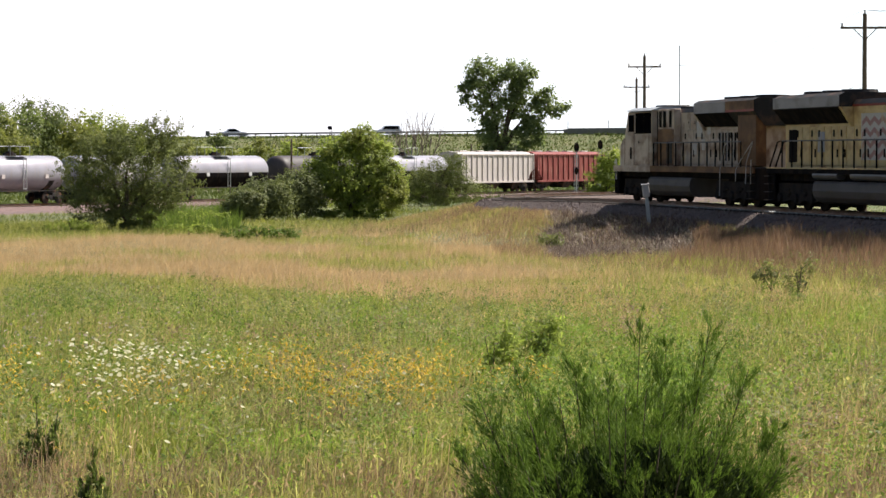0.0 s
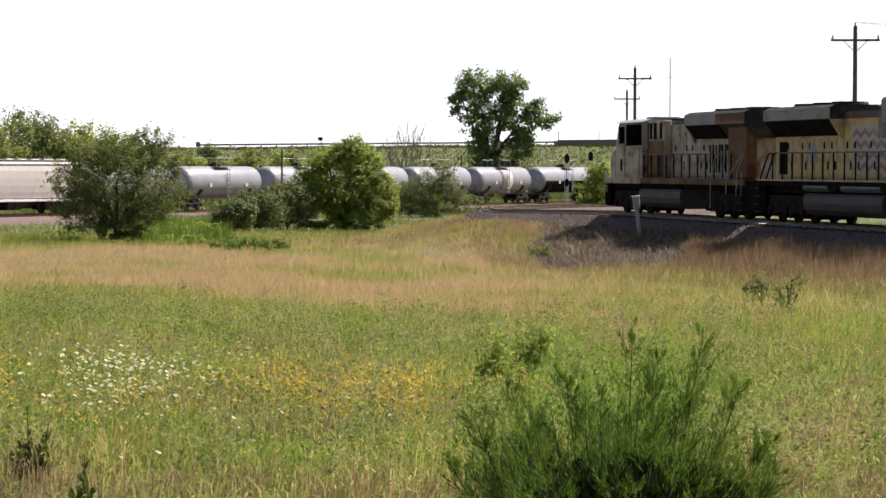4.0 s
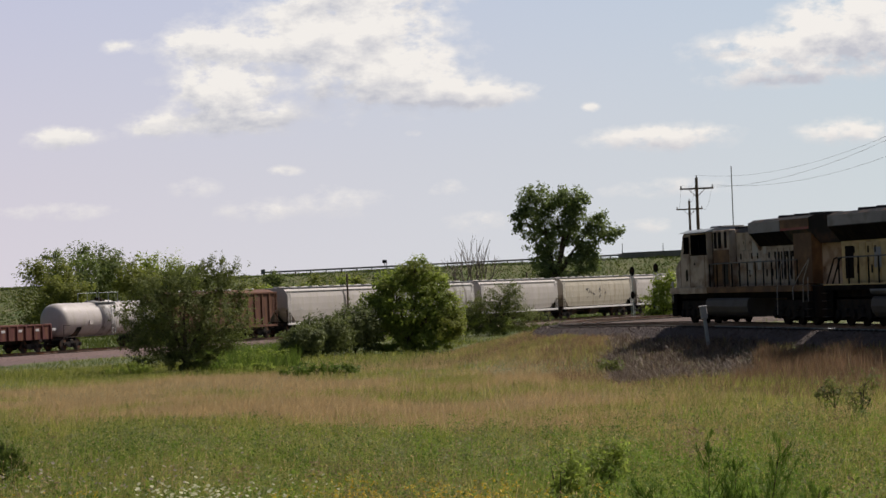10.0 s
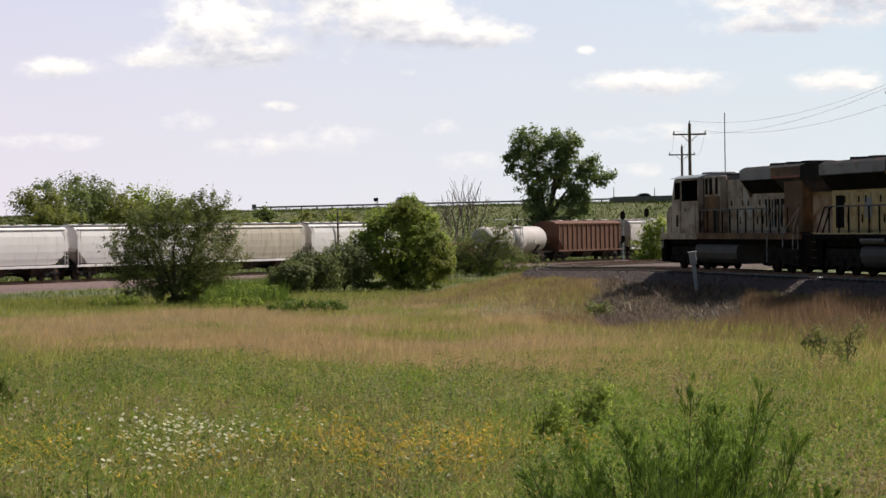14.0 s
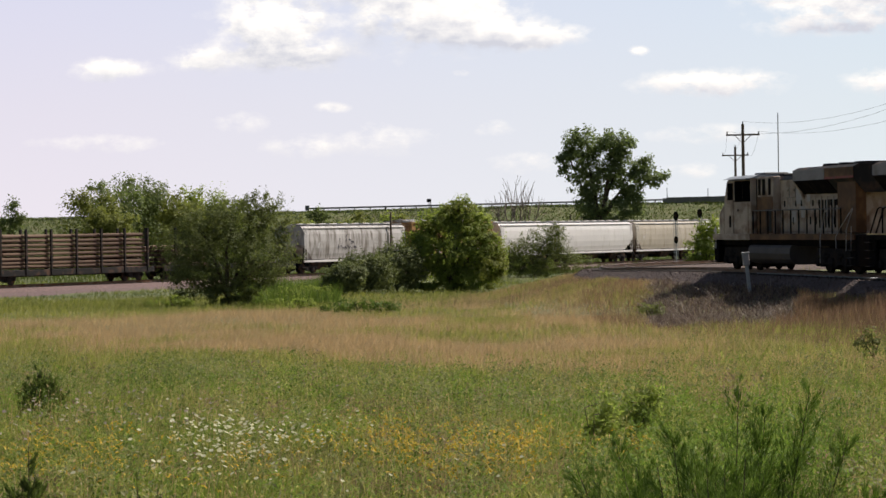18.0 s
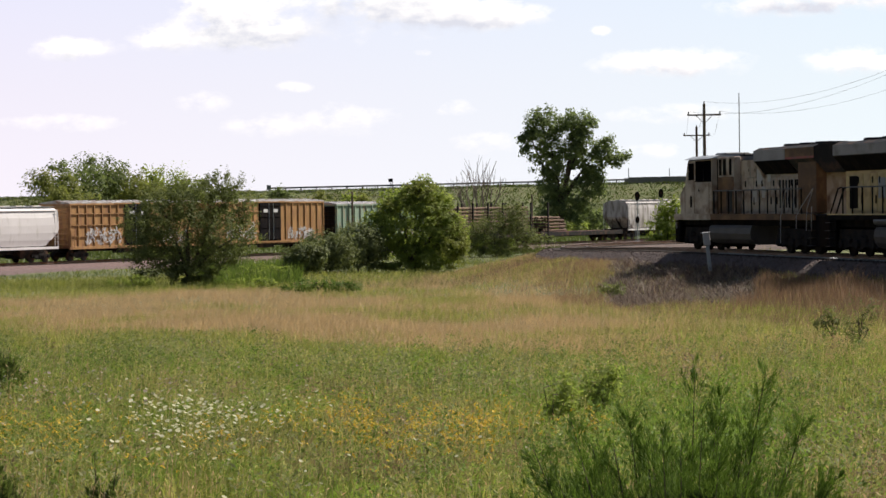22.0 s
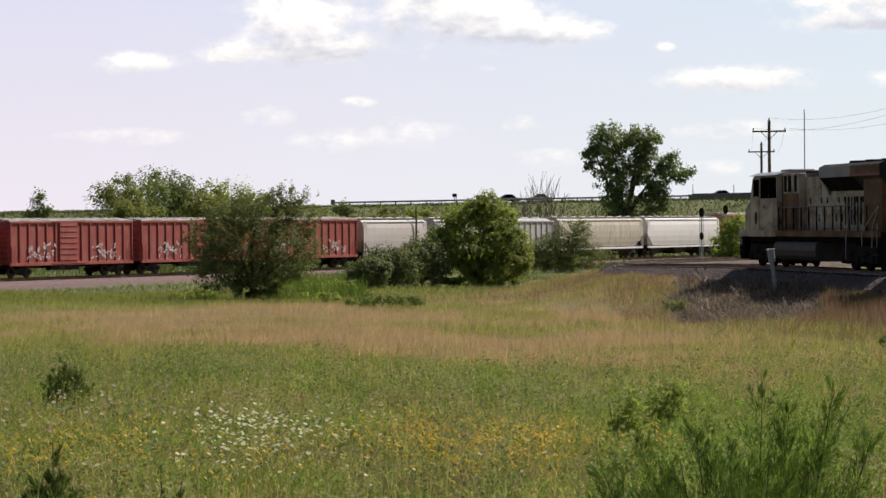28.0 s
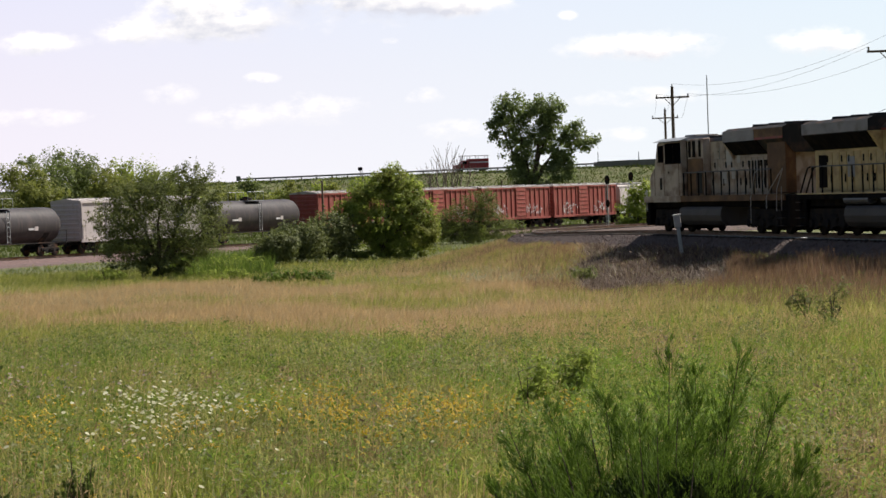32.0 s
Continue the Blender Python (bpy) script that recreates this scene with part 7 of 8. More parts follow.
def spikelets(name, x, y, r, h, size, mat, label):
    """Ripe seed heads on hair-thin stalks over the grass."""
    n = len(x)
    z = land(x, y)
    a, le = r.rand(n) * 2 * math.pi, r.rand(n) * 0.35
    hh = h * (0.7 + 0.5 * r.rand(n))
    u = np.stack([np.cos(a) * le + 0.12, np.sin(a) * le, np.ones(n)], 1)
    c = np.stack([x, y, z], 1) + u * hh[:, None]
    bend = u + np.stack([np.cos(a), np.sin(a), r.uniform(-0.9, 0.3, n)], 1) * 0.7
    bend /= np.linalg.norm(bend, axis=1)[:, None]
    w = np.cross(bend, r.normal(size=(n, 3)))
    w /= np.linalg.norm(w, axis=1)[:, None]
    sz = size * (0.5 + 0.9 * r.rand(n))[:, None]
    side = np.stack([np.cos(a + 1.5), np.sin(a + 1.5), 0 * a], 1) * 0.0018
    foot = c - u * (hh * 0.5)[:, None]
    stalk = np.stack([foot - side, foot + side, c + side, c - side], 1)
    head = np.stack([c, c + bend * sz * 0.45 + w * sz * 0.13, c + bend * sz, c + bend * sz * 0.45 - w * sz * 0.13], 1)
    v = np.concatenate([stalk.reshape(-1, 3), head.reshape(-1, 3)])
    return tagged(new(name, from_arrays(name, v, np.full(2 * n, 4), mat)), label, "grass", kind="stuff")


def meadow():
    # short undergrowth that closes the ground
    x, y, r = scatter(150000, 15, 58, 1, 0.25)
    keep = (r.rand(len(x)) > tan_zone(x, y) * 0.9)
    x, y = x[keep], y[keep]
    g = r.rand(len(x)) < 0.55 + 0.8 * vnoise(x, y * 0.7, 0.7)
    blades("undergrowth", x[g], y[g], r, 0.3, 0.012, 1.4, "grass_green", "short green grass under the meadow", bent=False)
    blades("pale_undergrowth", x[~g], y[~g], r, 0.32, 0.010, 1.4, "grass_pale", "short pale grass under the meadow", bent=False)
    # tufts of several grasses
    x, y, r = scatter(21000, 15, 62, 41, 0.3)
    keep = r.rand(len(x)) > tan_zone(x, y) * 0.85
    x, y = x[keep], y[keep]
    kind = 1.15 * vnoise(x, y * 0.7, 0.8, 2.0) + 0.3 * r.normal(size=len(x)) + np.interp(y, [18, 27, 33, 45], [-0.45, -0.25, 0.1, 0.35])
    for nm, mat, lab, g, hh, w, le in (("brown_tuft_grass", "grass_brown", "tufts of brownish ripening grass", kind < -0.62, 0.5, 0.008, 0.75), ("pale_tuft_grass", "grass_pale", "tufts of pale seeding grass", (kind >= -0.62) & (kind < 0.05), 0.47, 0.0085, 0.85),
                                       ("green_tuft_grass", "grass_green", "tufts of tall green grass", (kind >= 0.05) & (kind < 0.6), 0.46, 0.010, 0.8), ("lush_tuft_grass", "grass_lush", "lush bright green grass tufts", kind >= 0.6, 0.45, 0.011, 0.75)):
        tufts(nm, x[g], y[g], r, 13, hh, w * 1.08, le, mat, lab)
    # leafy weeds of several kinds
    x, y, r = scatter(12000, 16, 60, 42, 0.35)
    b = x / y * 1000
    keep = (r.rand(len(x)) > tan_zone(x, y) * 0.96) & (r.rand(len(x)) < np.interp(y, [18, 25, 31], [0.25, 0.4, 1.0]))
    x, y, b = x[keep], y[keep], b[keep]
    kind = 1.1 * vnoise(x, y * 0.6, 0.8, 5.0) + 0.25 * r.normal(size=len(x))
    lush = np.exp(-((b - 70) / 40) ** 2 - ((y - 32) / 9) ** 2) + 0.7 * np.exp(-((y - 44) / 6) ** 2) * np.clip((b + 70) / 50, 0, 1)
    kind = kind + 1.0 * lush
    for nm, mat, lab, g, hh, wd, lf in (("dull_weeds", "weed", "dull grey-green broad-leaved weeds", kind < -0.35, 0.46, 0.15, 0.045), ("dark_weeds", "rank", "dark green leafy weeds", (kind >= -0.35) & (kind < 0.2), 0.42, 0.17, 0.045),
                                        ("green_weeds", "grass_lush", "fresh green leafy weeds", (kind >= 0.2) & (kind < 0.75), 0.44, 0.17, 0.045), ("light_weeds", "herb", "light green leafy herbs among the grass", kind >= 0.75, 0.52, 0.18, 0.05)):
        forbs(nm, x[g], y[g], r, 27, hh, wd, lf * 0.86, mat, lab)
    # lush herbs behind the large cedar
    x, y, r = scatter(5200, 21, 42, 45, 0.6)
    b = x / y * 1000
    keep = r.rand(len(x)) < 1.1 * np.exp(-((b - 74) / 36) ** 2 - ((y - 30) / 7) ** 2)
    x, y = x[keep], y[keep]
    g = vnoise(x, y * 0.5, 1.3, 21.0) + 0.3 * r.normal(size=len(x)) > -0.1
    forbs("lush_herbs", x[g], y[g], r, 46, 0.62, 0.2, 0.05, "herb", "lush light green herbs behind the cedar")
    forbs("deep_green_herbs", x[~g], y[~g], r, 46, 0.58, 0.2, 0.05, "rank", "deep green leafy herbs behind the cedar")
    # soft grey-green and brown weeds in a broken band before the dry grass
    x, y, r = scatter(6400, 40, 62, 24, 0.6)
    b = x / y * 1000
    edge = np.interp(b, [-200, -137, -90, -45, 0, 40], [60, 59, 56, 51, 44, 42])
    keep = (b < 40) & (np.abs(y - edge + 3.5) < 4.5) & (vnoise(x, y * 0.5, 0.7, 9.0) > r.rand(len(x)) * 0.9 - 0.45)
    x, y = x[keep], y[keep]
    k2 = vnoise(x, y * 0.5, 1.1, 3.0) + 0.4 * r.normal(size=len(x))
    for nm, mat, lab, g in (("grey_weeds", "weedgrey", "soft grey-green weeds gone to seed", (k2 < -0.05)), ("deep_green_weeds", "rank", "deep green weeds before the dry grass", (k2 >= -0.05) & (k2 < 0.65)), ("brown_weeds", "grass_brown", "brown seeding weeds before the dry grass", k2 >= 0.65)):
        forbs(nm, x[g], y[g], r, 64, 0.74, 0.28, 0.05, mat, lab)
    # dark stalky weeds standing in the dry grass
    x, y, r = scatter(900, 50, 84, 26, 1.0)
    b = x / y * 1000
    keep = (b > 50) & (vnoise(x, y * 0.6, 0.5, 6.0) > 0.1)
    forbs("stalky_weeds", x[keep], y[keep], r, 46, 0.75, 0.22, 0.07, "weed", "stalky grey-green weeds in the dry grass", 0.14)
    # larger weed bushes standing over the grass
    x, y, r = scatter(700, 24, 58, 46, 0.5)
    keep = (r.rand(len(x)) > tan_zone(x, y)) & (vnoise(x, y * 0.5, 0.6, 13.0) > -0.15)
    x, y = x[keep], y[keep]
    k2 = vnoise(x, y * 0.4, 0.9, 15.0) + 0.3 * r.normal(size=len(x)) - np.interp(y, [28, 40], [0.25, 0])
    for nm, mat, lab, g in (("tall_green_weeds", "rank", "tall dark green weed bushes in the meadow", k2 < 0.15), ("tall_grey_weeds", "weedgrey", "tall grey-green weed bushes in the meadow", (k2 >= 0.15) & (k2 < 0.55)), ("tall_brown_weeds", "grass_brown", "tall brownish seeding weeds in the meadow", k2 >= 0.55)):
        forbs(nm, x[g], y[g], r, 110, 0.66, 0.26, 0.05, mat, lab)
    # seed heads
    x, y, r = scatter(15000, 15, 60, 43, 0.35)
    keep = (vnoise(x, y, 0.8, 8.0) > -0.35)
    spikelets("seed_heads", x[keep], y[keep], r, 0.56, 0.05, "grass_pale", "pale seed heads over the meadow grass")
    x, y, r = scatter(9000, 15, 60, 44, 0.35)
    keep = (vnoise(x, y, 0.7, 11.0) > -0.1)
    spikelets("dry_seed_heads", x[keep], y[keep], r, 0.6, 0.05, "grass_tan", "dry tan seed heads over the meadow grass")
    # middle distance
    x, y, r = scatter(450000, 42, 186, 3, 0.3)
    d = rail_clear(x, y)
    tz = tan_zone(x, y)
    keep = (d > 3.0) & in_view_wedge(x, y, 3) & ~(brush_zone(x, y, d) & (r.rand(len(x)) < 0.93))
    x, y, d, tz = x[keep], y[keep], d[keep], tz[keep]
    off = (x - TC[0]) * TDY - (y - TC[1]) * TDX
    k2 = ~((off < 15.5) & (off > -4))
    x, y, d, tz = x[k2], y[k2], d[k2], tz[k2]
    t = r.rand(len(x)) < tz
    near_fill = (d < 14) & (x > 2) & (r.rand(len(x)) < np.interp(x / y * 1000, [60, 100], [0.6, 0.9]))
    rust = t & near_fill
    tan = t & ~near_fill
    gr = ~t
    blades("dry_grass", x[tan], y[tan], r, 0.4, 0.016, 1.5, "grass_tan", "dry tan meadow grass gone to seed", bent=False)
    blades("reddish_dry_grass", x[rust], y[rust], r, 0.42, 0.022, 0.9, "grass_rust", "dry reddish grass on the slope of the fill", bent=False)
    pg = gr & (r.rand(len(x)) < 0.45)
    blades("far_green_grass", x[gr & ~pg], y[gr & ~pg], r, 0.36, 0.024, 0.9, "grass_green", "green meadow grass", bent=False)
    blades("far_pale_grass", x[pg], y[pg], r, 0.38, 0.022, 0.9, "grass_pale", "pale green meadow grass", bent=False)
    # tall rank weeds between the shrubs and the gravel
    x, y, r = scatter(60000, 164, 200, 14, 1.0)
    b = x / y * 1000
    keep = (b > -108) & (b < -72) & (vnoise(x, y, 0.6, 3.0) > -0.35)
    blades("rank_weeds", x[keep], y[keep], r, 1.3, 0.07, 0.7, "rank", "tall rank green weeds beside the gravel", "weeds", bent=False)
    # beyond: rough grass up to the bank
    for k, (count, y0, y1, w, hgt) in enumerate(((70000, 150, 250, 0.035, 0.42), (40000, 250, 400, 0.13, 0.6), (140000, 400, 485, 0.2, 0.5))):
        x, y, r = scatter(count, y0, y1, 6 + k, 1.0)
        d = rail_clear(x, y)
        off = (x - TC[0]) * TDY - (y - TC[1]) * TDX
        keep = (d > 3.1) & ~((off < 15.5) & (off > -4) & (y < 235)) & (np.abs(off) > 3.6) & in_view_wedge(x, y, 4)
        x, y = x[keep], y[keep]
        g = r.rand(len(x)) < 0.74 + 0.35 * vnoise(x, y * 1.6, 0.13, 1.0)
        blades("bank_grass", x[g], y[g], r, hgt, w, 2.4 if k == 2 else 1.2, "grass_bank", "rough green grass beyond the track", bent=False)
        blades("bank_light_grass", x[~g], y[~g], r, hgt, w, 2.4 if k == 2 else 1.2, "grass_green" if k == 0 else "grass_bank", "rough light green grass beyond the track", bent=False)


meadow()


def dead_brush():
    r = np.random.RandomState(31)

    def beside(n, u0, u1, near, spread):
        u = r.uniform(u0, u1, n)
        d = near + np.abs(r.normal(size=n)) * spread
        return NOSE[0] + EDIR[0] * u - EDIR[1] * d, NOSE[1] + EDIR[1] * u + EDIR[0] * d

    x, y, r = scatter(240000, 98, 152, 33, 1.0)
    keep = brush_zone(x, y, rail_clear(x, y))
    x, y = x[keep], y[keep]
    g = r.rand(len(x)) < 0.1
    blades("fallen_stalks", x[g], y[g], r, 0.5, 0.055, 3.4, "brush", "pale fallen stalks on the brush", "brush", bent=False)
    blades("dead_brush", x[~g], y[~g], r, 0.42, 0.035, 2.2, "brush", "tangle of pale dead brush at the foot of the fill", "brush", bent=False)
    x, y = beside(22000, -52, -10, 4.0, 2.6)
    keep = ~brush_zone(x, y, rail_clear(x, y)) & (x / y > 0.08)
    x, y = x[keep], y[keep]
    blades("rusty_grass", x, y, r, 0.8, 0.022, 0.9, "grass_rust", "tall rusty dry grass along the fill", bent=False)
    # grass climbing to the edge of the stone bed round the bend
    pts = ELINE[(ELINE[:, 1] > 118) & (ELINE[:, 1] < 245)]
    n = 90000
    p = pts[r.randint(0, len(pts), n)]
    d, f = 2.65 + np.abs(r.normal(size=n)) * 2.8, r.uniform(-1, 1, n)
    x = p[:, 0] - np.cos(p[:, 3]) * d + np.sin(p[:, 3]) * f
    y = p[:, 1] + np.sin(p[:, 3]) * d + np.cos(p[:, 3]) * f
    rc = rail_clear(x, y)
    keep = (rc > 2.6) & ~(brush_zone(x, y, rc) & (r.rand(len(x)) < 0.92))
    x, y = x[keep], y[keep]
    s = r.rand(len(x)) + 0.5 * vnoise(x, y, 0.5, 6.0)
    for nm, mat, g, lab in (("bend_rust_grass", "grass_rust", s < 0.42, "dry reddish grass round the bend"), ("bend_dry_grass", "grass_tan", (s >= 0.42) & (s < 0.62), "dry tan grass round the bend"), ("bend_pale_grass", "grass_pale", (s >= 0.62) & (s < 0.85), "pale green grass round the bend"), ("bend_green_grass", "grass_green", s >= 0.85, "green grass round the bend")):
        blades(nm, x[g], y[g], r, 0.42, 0.026, 0.9, mat, lab, bent=False)


dead_brush()


def flower_heads(name, x, y, r, h, size, mat, label, flat=True):
    """Each head is a small ring of petals on its stalk."""
    n = len(x)
    z = land(x, y) + h * (0.75 + 0.4 * r.rand(n))
    V = []
    if flat:
        ang, s = r.rand(n) * 2 * math.pi, size * (0.5 + 0.8 * r.rand(n))
        nx, ny = np.cos(ang) * 0.45, np.sin(ang) * 0.45 - 0.25
        for k in range(7):
            a = 2 * math.pi * k / 7
            ox, oy = np.cos(a) * s, np.sin(a) * s * (0.6 + 0.4 * r.rand(n))
            V.append(np.stack([x + ox, y + oy, z - nx * ox - ny * oy], 1))
        v = np.stack(V, 1).reshape(-1, 3)
        tagged(new(name, from_arrays(name, v, np.full(n, 7), mat)), label, "flowers", kind="stuff")
        return
    tilt = r.normal(size=(n, 2)) * 0.35
    for k in range(5):
        a = 2 * math.pi * k / 5 + r.rand(n)
        s = size * (0.7 + 0.6 * r.rand(n))
        ox, oy = np.cos(a), np.sin(a)
        drop = (tilt[:, 0] * ox + tilt[:, 1] * oy) * s - 0.7 * s * r.rand(n)
        px, py = -oy * s * 0.3, ox * s * 0.3
        c = np.stack([x, y, z], 1)
        e1 = np.stack([x + ox * s + px, y + oy * s + py, z + drop], 1)
        e2 = np.stack([x + ox * s - px, y + oy * s - py, z + drop], 1)
        V.append(np.stack([c, e1, e2], 1))
    v = np.stack(V, 1).reshape(-1, 3)
    tagged(new(name, from_arrays(name, v, np.full(n * 5, 3), mat)), label, "flowers", kind="stuff")


def flowers():
    r = np.random.RandomState(77)

    def patch(bear, y, sb, sy, n):
        yy = y + r.normal(size=n) * sy
        xx = (bear + r.normal(size=n) * sb) / 1000 * yy
        return xx, yy

    w = [patch(*a) for a in ((-110, 31.5, 12, 1.8, 340), (-124, 33, 12, 1.5, 70), (-90, 33.2, 10, 1.3, 70), (-74, 34, 8, 1.2, 36), (-150, 31, 20, 2.5, 30), (-20, 27.5, 30, 1.5, 18), (-90, 27, 30, 3, 20))]
    x, y = np.concatenate([a for a, _ in w]), np.concatenate([b for _, b in w])
    flower_heads("white_wildflowers", x, y, r, 0.74, 0.0215, "petal_white", "white umbel wildflowers in the meadow")
    w = [patch(*a) for a in ((-55, 31.5, 12, 1.6, 170), (-22, 31, 10, 1.4, 120), (0, 31.5, 9, 1.3, 90), (-160, 29.5, 16, 2, 100), (-128, 29, 14, 2, 30), (-100, 30, 18, 2, 40), (33.5, 31, 1.5, 0.4, 16), (-190, 29, 14, 2, 120), (-40, 29.5, 30, 1.6, 80), (15, 29, 14, 1.4, 30))]
    x, y = np.concatenate([a for a, _ in w]), np.concatenate([b for _, b in w])
    pick = r.randint(0, len(x), 900)
    x = np.concatenate([x[::3], x[pick % 70 * 11 % len(x)] + r.normal(size=900) * 0.13])
    y = np.concatenate([y[::3], y[pick % 70 * 11 % len(y)] + r.normal(size=900) * 0.13])
    flower_heads("yellow_coneflowers", x, y, r, 0.72, 0.031, "petal_yellow", "yellow drooping coneflowers in the meadow", flat=False)
    w = [patch(*a) for a in ((-165, 40, 14, 2.2, 90), (-135, 39, 16, 2.5, 60), (-110, 42, 16, 2.5, 40), (-185, 36, 10, 2, 40))]
    x, y = np.concatenate([a for a, _ in w]), np.concatenate([b for _, b in w])
    flower_heads("mauve_wildflowers", x, y, r, 0.62, 0.025, "petal_pink", "pale mauve wildflowers in the meadow")


flowers()

# ---------------------------------------------------------------- highway traffic


def road_car(body, label, L=4.7, h=1.45, suv=False):
    """Side outline extruded, with glass, wheels and lamps; x towards its front."""
    c = thing("car", label, "car", "highway traffic")
    a, b = -L / 2, L / 2
    hip = h * 0.62
    low = [(a, 0.45), (a + 0.05, hip * 0.98), (b - 1.1, hip), (b - 0.1, hip * 0.86), (b, 0.5), (b - 0.1, 0.28), (a + 0.1, 0.28)]
    part("body", prism(B(), low, -0.88, 0.88), body, c)
    if suv:
        top = [(a + 0.1, hip), (a + 0.35, h), (b - 2.1, h), (b - 1.35, hip)]
    else:
        top = [(a + 0.75, hip), (a + 1.45, h), (b - 2.2, h), (b - 1.25, hip)]
    bm = B()
    loft(bm, [[(x, -0.82 + (0.12 if z > hip else 0), z) for x, z in top], [(x, 0.82 - (0.12 if z > hip else 0), z) for x, z in top]])
    part("cabin", bm, body, c)
    for y in (-0.83, 0.83):
        gl = [(x * 0.96, z) for x, z in ((top[0][0] + 0.25, hip + 0.05), (top[1][0] + 0.12, h - 0.1), (top[2][0] - 0.05, h - 0.1), (top[3][0] - 0.2, hip + 0.05))]
        bm = B()
        loft(bm, [[(x, y + d - (0.1 if z > hip + 0.2 else 0) * (1 if y > 0 else -1), z) for x, z in gl] for d in (-0.012, 0.012)])
        part("side_window", bm, "glass", c)
        for x in (a + 0.85, b - 0.9):
            wv = part("wheel", tube(B(), (x, y - 0.1, 0.33), (x, y + 0.1, 0.33), 0.33, seg=14), "tyre", c)
            part("rim", tube(B(), (x, y - 0.11, 0.33), (x, y + 0.11, 0.33), 0.19, seg=10), "galv", wv)
    for y in (-0.6, 0.6):
        part("headlight", box(B(), b - 0.12, b - 0.02, y - 0.18, y + 0.18, 0.6, 0.72), "insul", c)
        part("tail_light", box(B(), a - 0.01, a + 0.06, y - 0.15, y + 0.15, 0.65, 0.85), "locored", c)
    return c


def service_truck():
    c = thing("service_truck", "red service truck with a pipe rack on its box", "truck", "highway traffic")
    part("chassis", box(B(), -3.0, 2.7, -0.85, 0.85, 0.45, 0.75), "black", c)
    part("cab", prism(B(), [(0.6, 0.6), (0.6, 2.1), (1.4, 2.1), (1.95, 1.45), (2.8, 1.3), (2.85, 0.6)], -0.95, 0.95), "carred", c)
    for y in (-0.955, 0.955):
        part("cab_window", prism(B(), [(0.85, 1.45), (0.85, 1.95), (1.35, 1.95), (1.75, 1.45)], y - 0.01, y + 0.01), "glass", c)
    bx = part("box_body", box(B(), -3.0, 0.45, -1.0, 1.0, 0.75, 2.35, 0.04), "carred", c)
    part("stripe", box(B(), -2.9, 0.3, -1.012, 1.012, 1.65, 1.85), "bright", bx, "white side stripe")
    for x in (-2.8, -1.2, 0.3, 1.5):
        part("rack_post", box(B(), x - 0.04, x + 0.04, -0.95, -0.87, 2.1, 2.85), "galv", c)
        part("rack_post", box(B(), x - 0.04, x + 0.04, 0.87, 0.95, 2.1, 2.85), "galv", c)
    for y in (-0.9, 0, 0.9):
        part("rack_pipe", tube(B(), (-3.1, y, 2.88), (1.9, y, 2.88), 0.05, seg=6), "galv", c)
    for x in (-2.1, 1.9):
        for y in (-0.9, 0.9):
            part("wheel", tube(B(), (x, y - 0.14, 0.42), (x, y + 0.14, 0.42), 0.42, seg=14), "tyre", c)
    return c


TRAFFIC = [
    # thing, seconds, thousandths to the right at that time, metres a second
    (road_car("carwhite", "white sport utility vehicle on the highway", 4.9, 1.75, True), 0.5, -46.0, -25.0),
    (road_car("carwhite", "white sedan on the highway"), 0.5, -44.6, 28.0),
    (road_car("carsilver", "silver sport utility vehicle on the highway", 4.9, 1.7, True), 13.25, -73.1, 29.0),
    (road_car("cardark", "dark sedan on the highway"), 16.0, -71.8, -31.0),
    (road_car("cardark", "dark sedan on the highway"), 29.0, -83.4, -29.5),
    (road_car("carsilver", "grey sedan on the highway"), 29.0, -71.6, -29.5),
    (road_car("cardark", "dark sedan on the highway"), 29.0, -5.0, -29.5),
    (service_truck(), 32.0, -1.0, -29.0),
]


def hwy_pose(x, v):
    off = -2.6 if v > 0 else 2.6
    y = float(hwy_y(x)) + off
    return pose(x, y, float(hwy_z(x)) + 0.06, 0, 0, math.degrees(math.atan(0.25)) + (0 if v > 0 else 180))


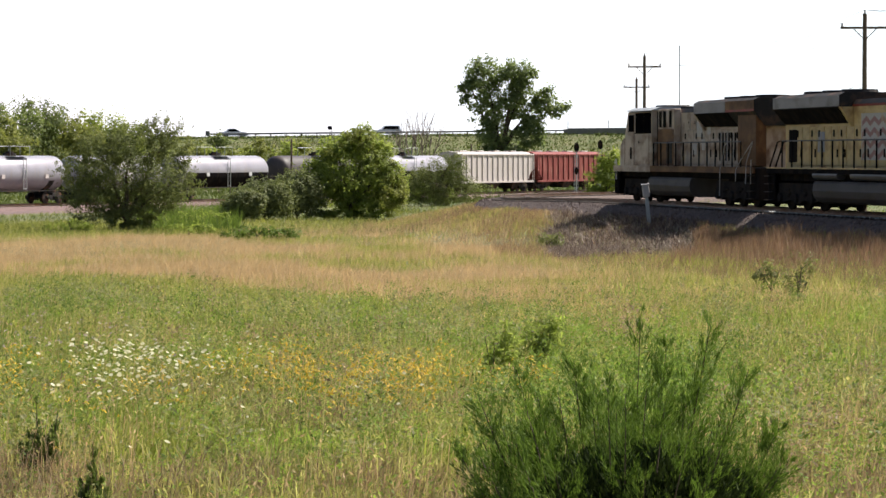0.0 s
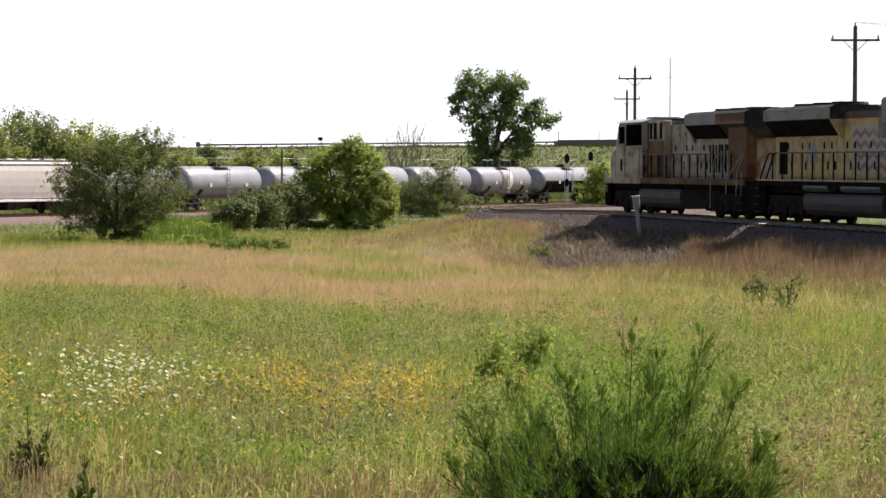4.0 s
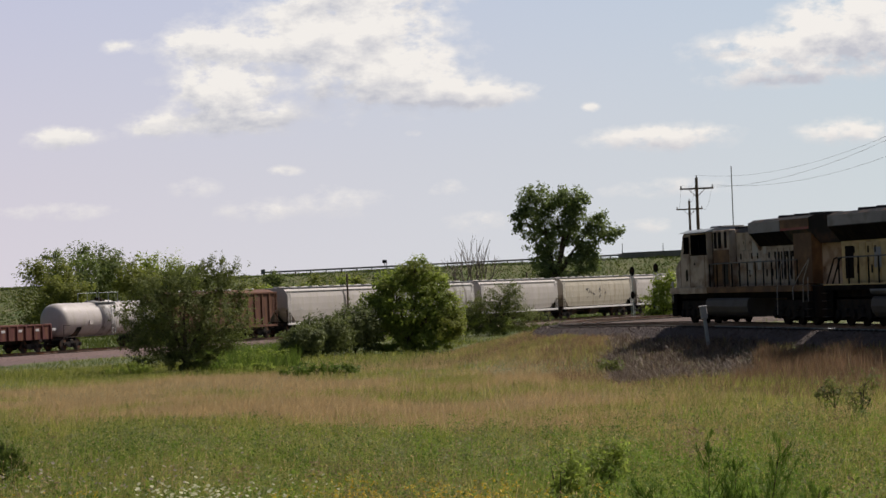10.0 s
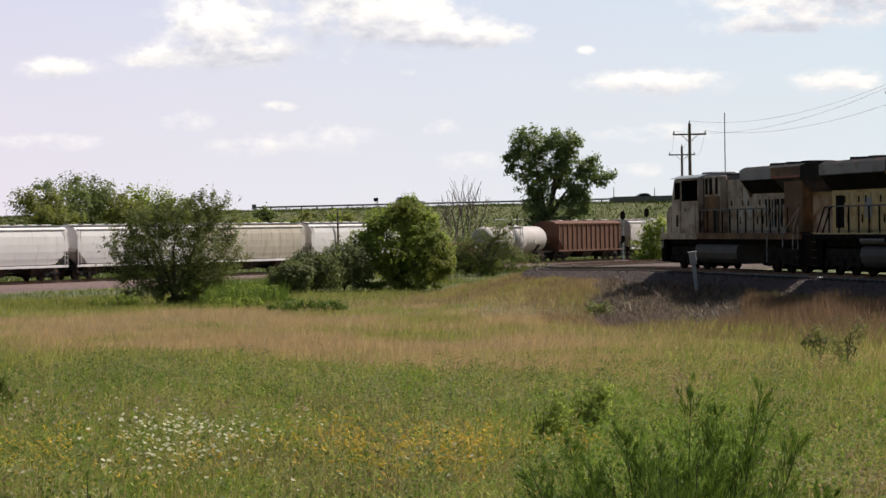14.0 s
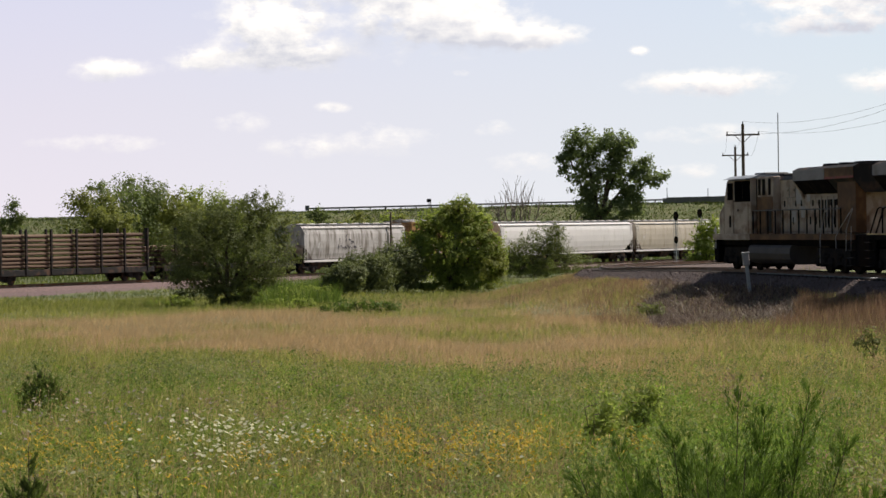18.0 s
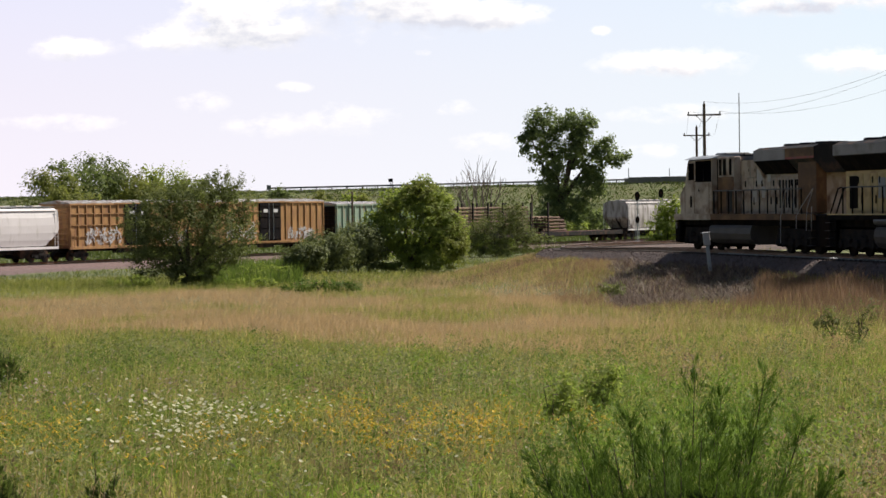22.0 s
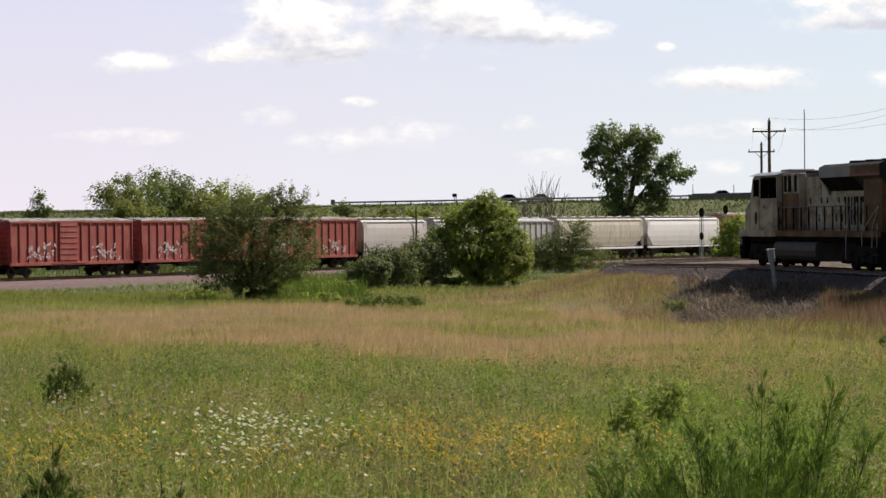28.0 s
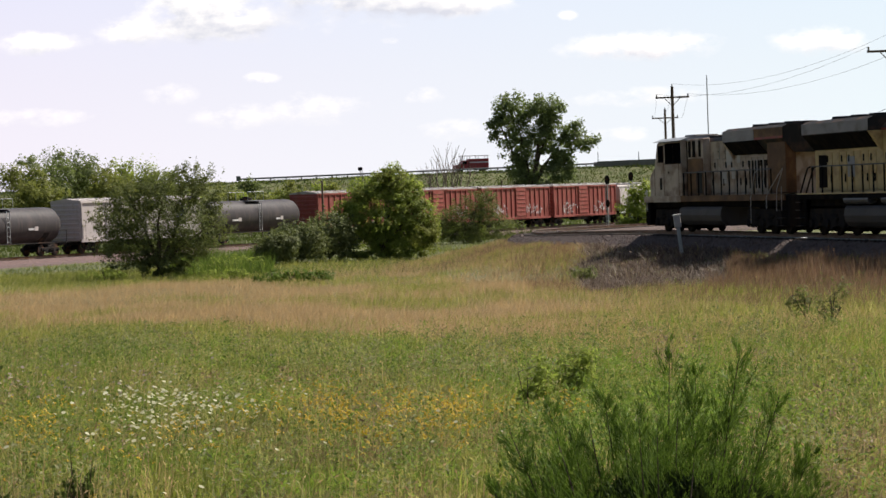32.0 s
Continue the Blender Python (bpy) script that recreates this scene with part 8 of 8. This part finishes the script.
def ties():
    """Ties of the engine track, each a piece of it."""
    bm = B()
    box(bm, -1.3, 1.3, -0.115, 0.115, -0.36, -0.165, 0.012)
    src = clip = None
    for k in range(len(ELINE) - 1):
        x, y, z, h = ELINE[k]
        if not 76 < y < 240 or x > 60:
            continue
        for f in (0.0, 0.28, 0.56, 0.84, 1.12, 1.4, 1.68):
            m = pose(x + math.sin(h) * f, y + math.cos(h) * f, z + 0.02, 0, 0, -math.degrees(h))
            if src is None:
                src = link("tie", bm, "tie", ENGINE_TRACK)
                src.matrix_basis = m
            else:
                if int((f + 0.01) / 0.28) % 2:
                    continue
                share("tie", src, m, ENGINE_TRACK)
                if y < 130:
                    if clip is None:
                        clip = link("tie_clip", box(B(), -1.28, -1.06, -0.045, 0.045, -0.165, -0.12, 0.01), "galv", ENGINE_TRACK, "small pale block on the tie's end")
                        clip.matrix_basis = m
                    else:
                        share("tie_clip", clip, m, ENGINE_TRACK)


ties()


def ballast_stones():
    """Loose stones on the sunny and shaded shoulder of the engine track."""
    r = np.random.RandomState(91)
    pts = ELINE[(ELINE[:, 1] > 84) & (ELINE[:, 1] < 215)]
    n = 9000
    p = pts[r.randint(0, len(pts), n)]
    d, f = 1.5 + 2.1 * r.rand(n), r.uniform(-1, 1, n)
    x = p[:, 0] - np.cos(p[:, 3]) * d + np.sin(p[:, 3]) * f
    y = p[:, 1] + np.sin(p[:, 3]) * d + np.cos(p[:, 3]) * f
    z = p[:, 2] - 0.2 - np.clip(d - 1.9, 0, 9) * 0.65
    s = 0.03 + 0.035 * r.rand(n) ** 2
    a = r.rand(n) * 6.28
    ring = [np.stack([x + np.cos(a + k * 2.094) * s, y + np.sin(a + k * 2.094) * s, z - 0.02 + 0.02 * r.rand(n)], 1) for k in range(3)]
    top = np.stack([x + r.normal(size=n) * s * 0.3, y + r.normal(size=n) * s * 0.3, z + s * (0.5 + 0.5 * r.rand(n))], 1)
    v = np.concatenate([np.stack([ring[k], ring[(k + 1) % 3], top], 1).reshape(-1, 3) for k in range(3)])
    ob = tagged(new("loose_ballast", from_arrays("loose_ballast", v, np.full(3 * n, 3), "ballast")), "loose crushed stones on the shoulder of the track", "gravel", kind="stuff")
    return ob


ballast_stones()


def motions():
    for c, s in CARS:
        walk(c, [(t, train_pose(s + SPEED * t)) for t in (0.0, 8.0, 16.0, 24.0, 32.0)])
    for c, t0, b, v in TRAFFIC:
        x0 = b / 1000 * 478 / (1 - b / 1000 * 0.25)
        vx = v / 1.03
        walk(c, [(t, hwy_pose(x0 + vx * (t - t0), v)) for t in np.arange(0, 32.01, 2.0).tolist()])


motions()
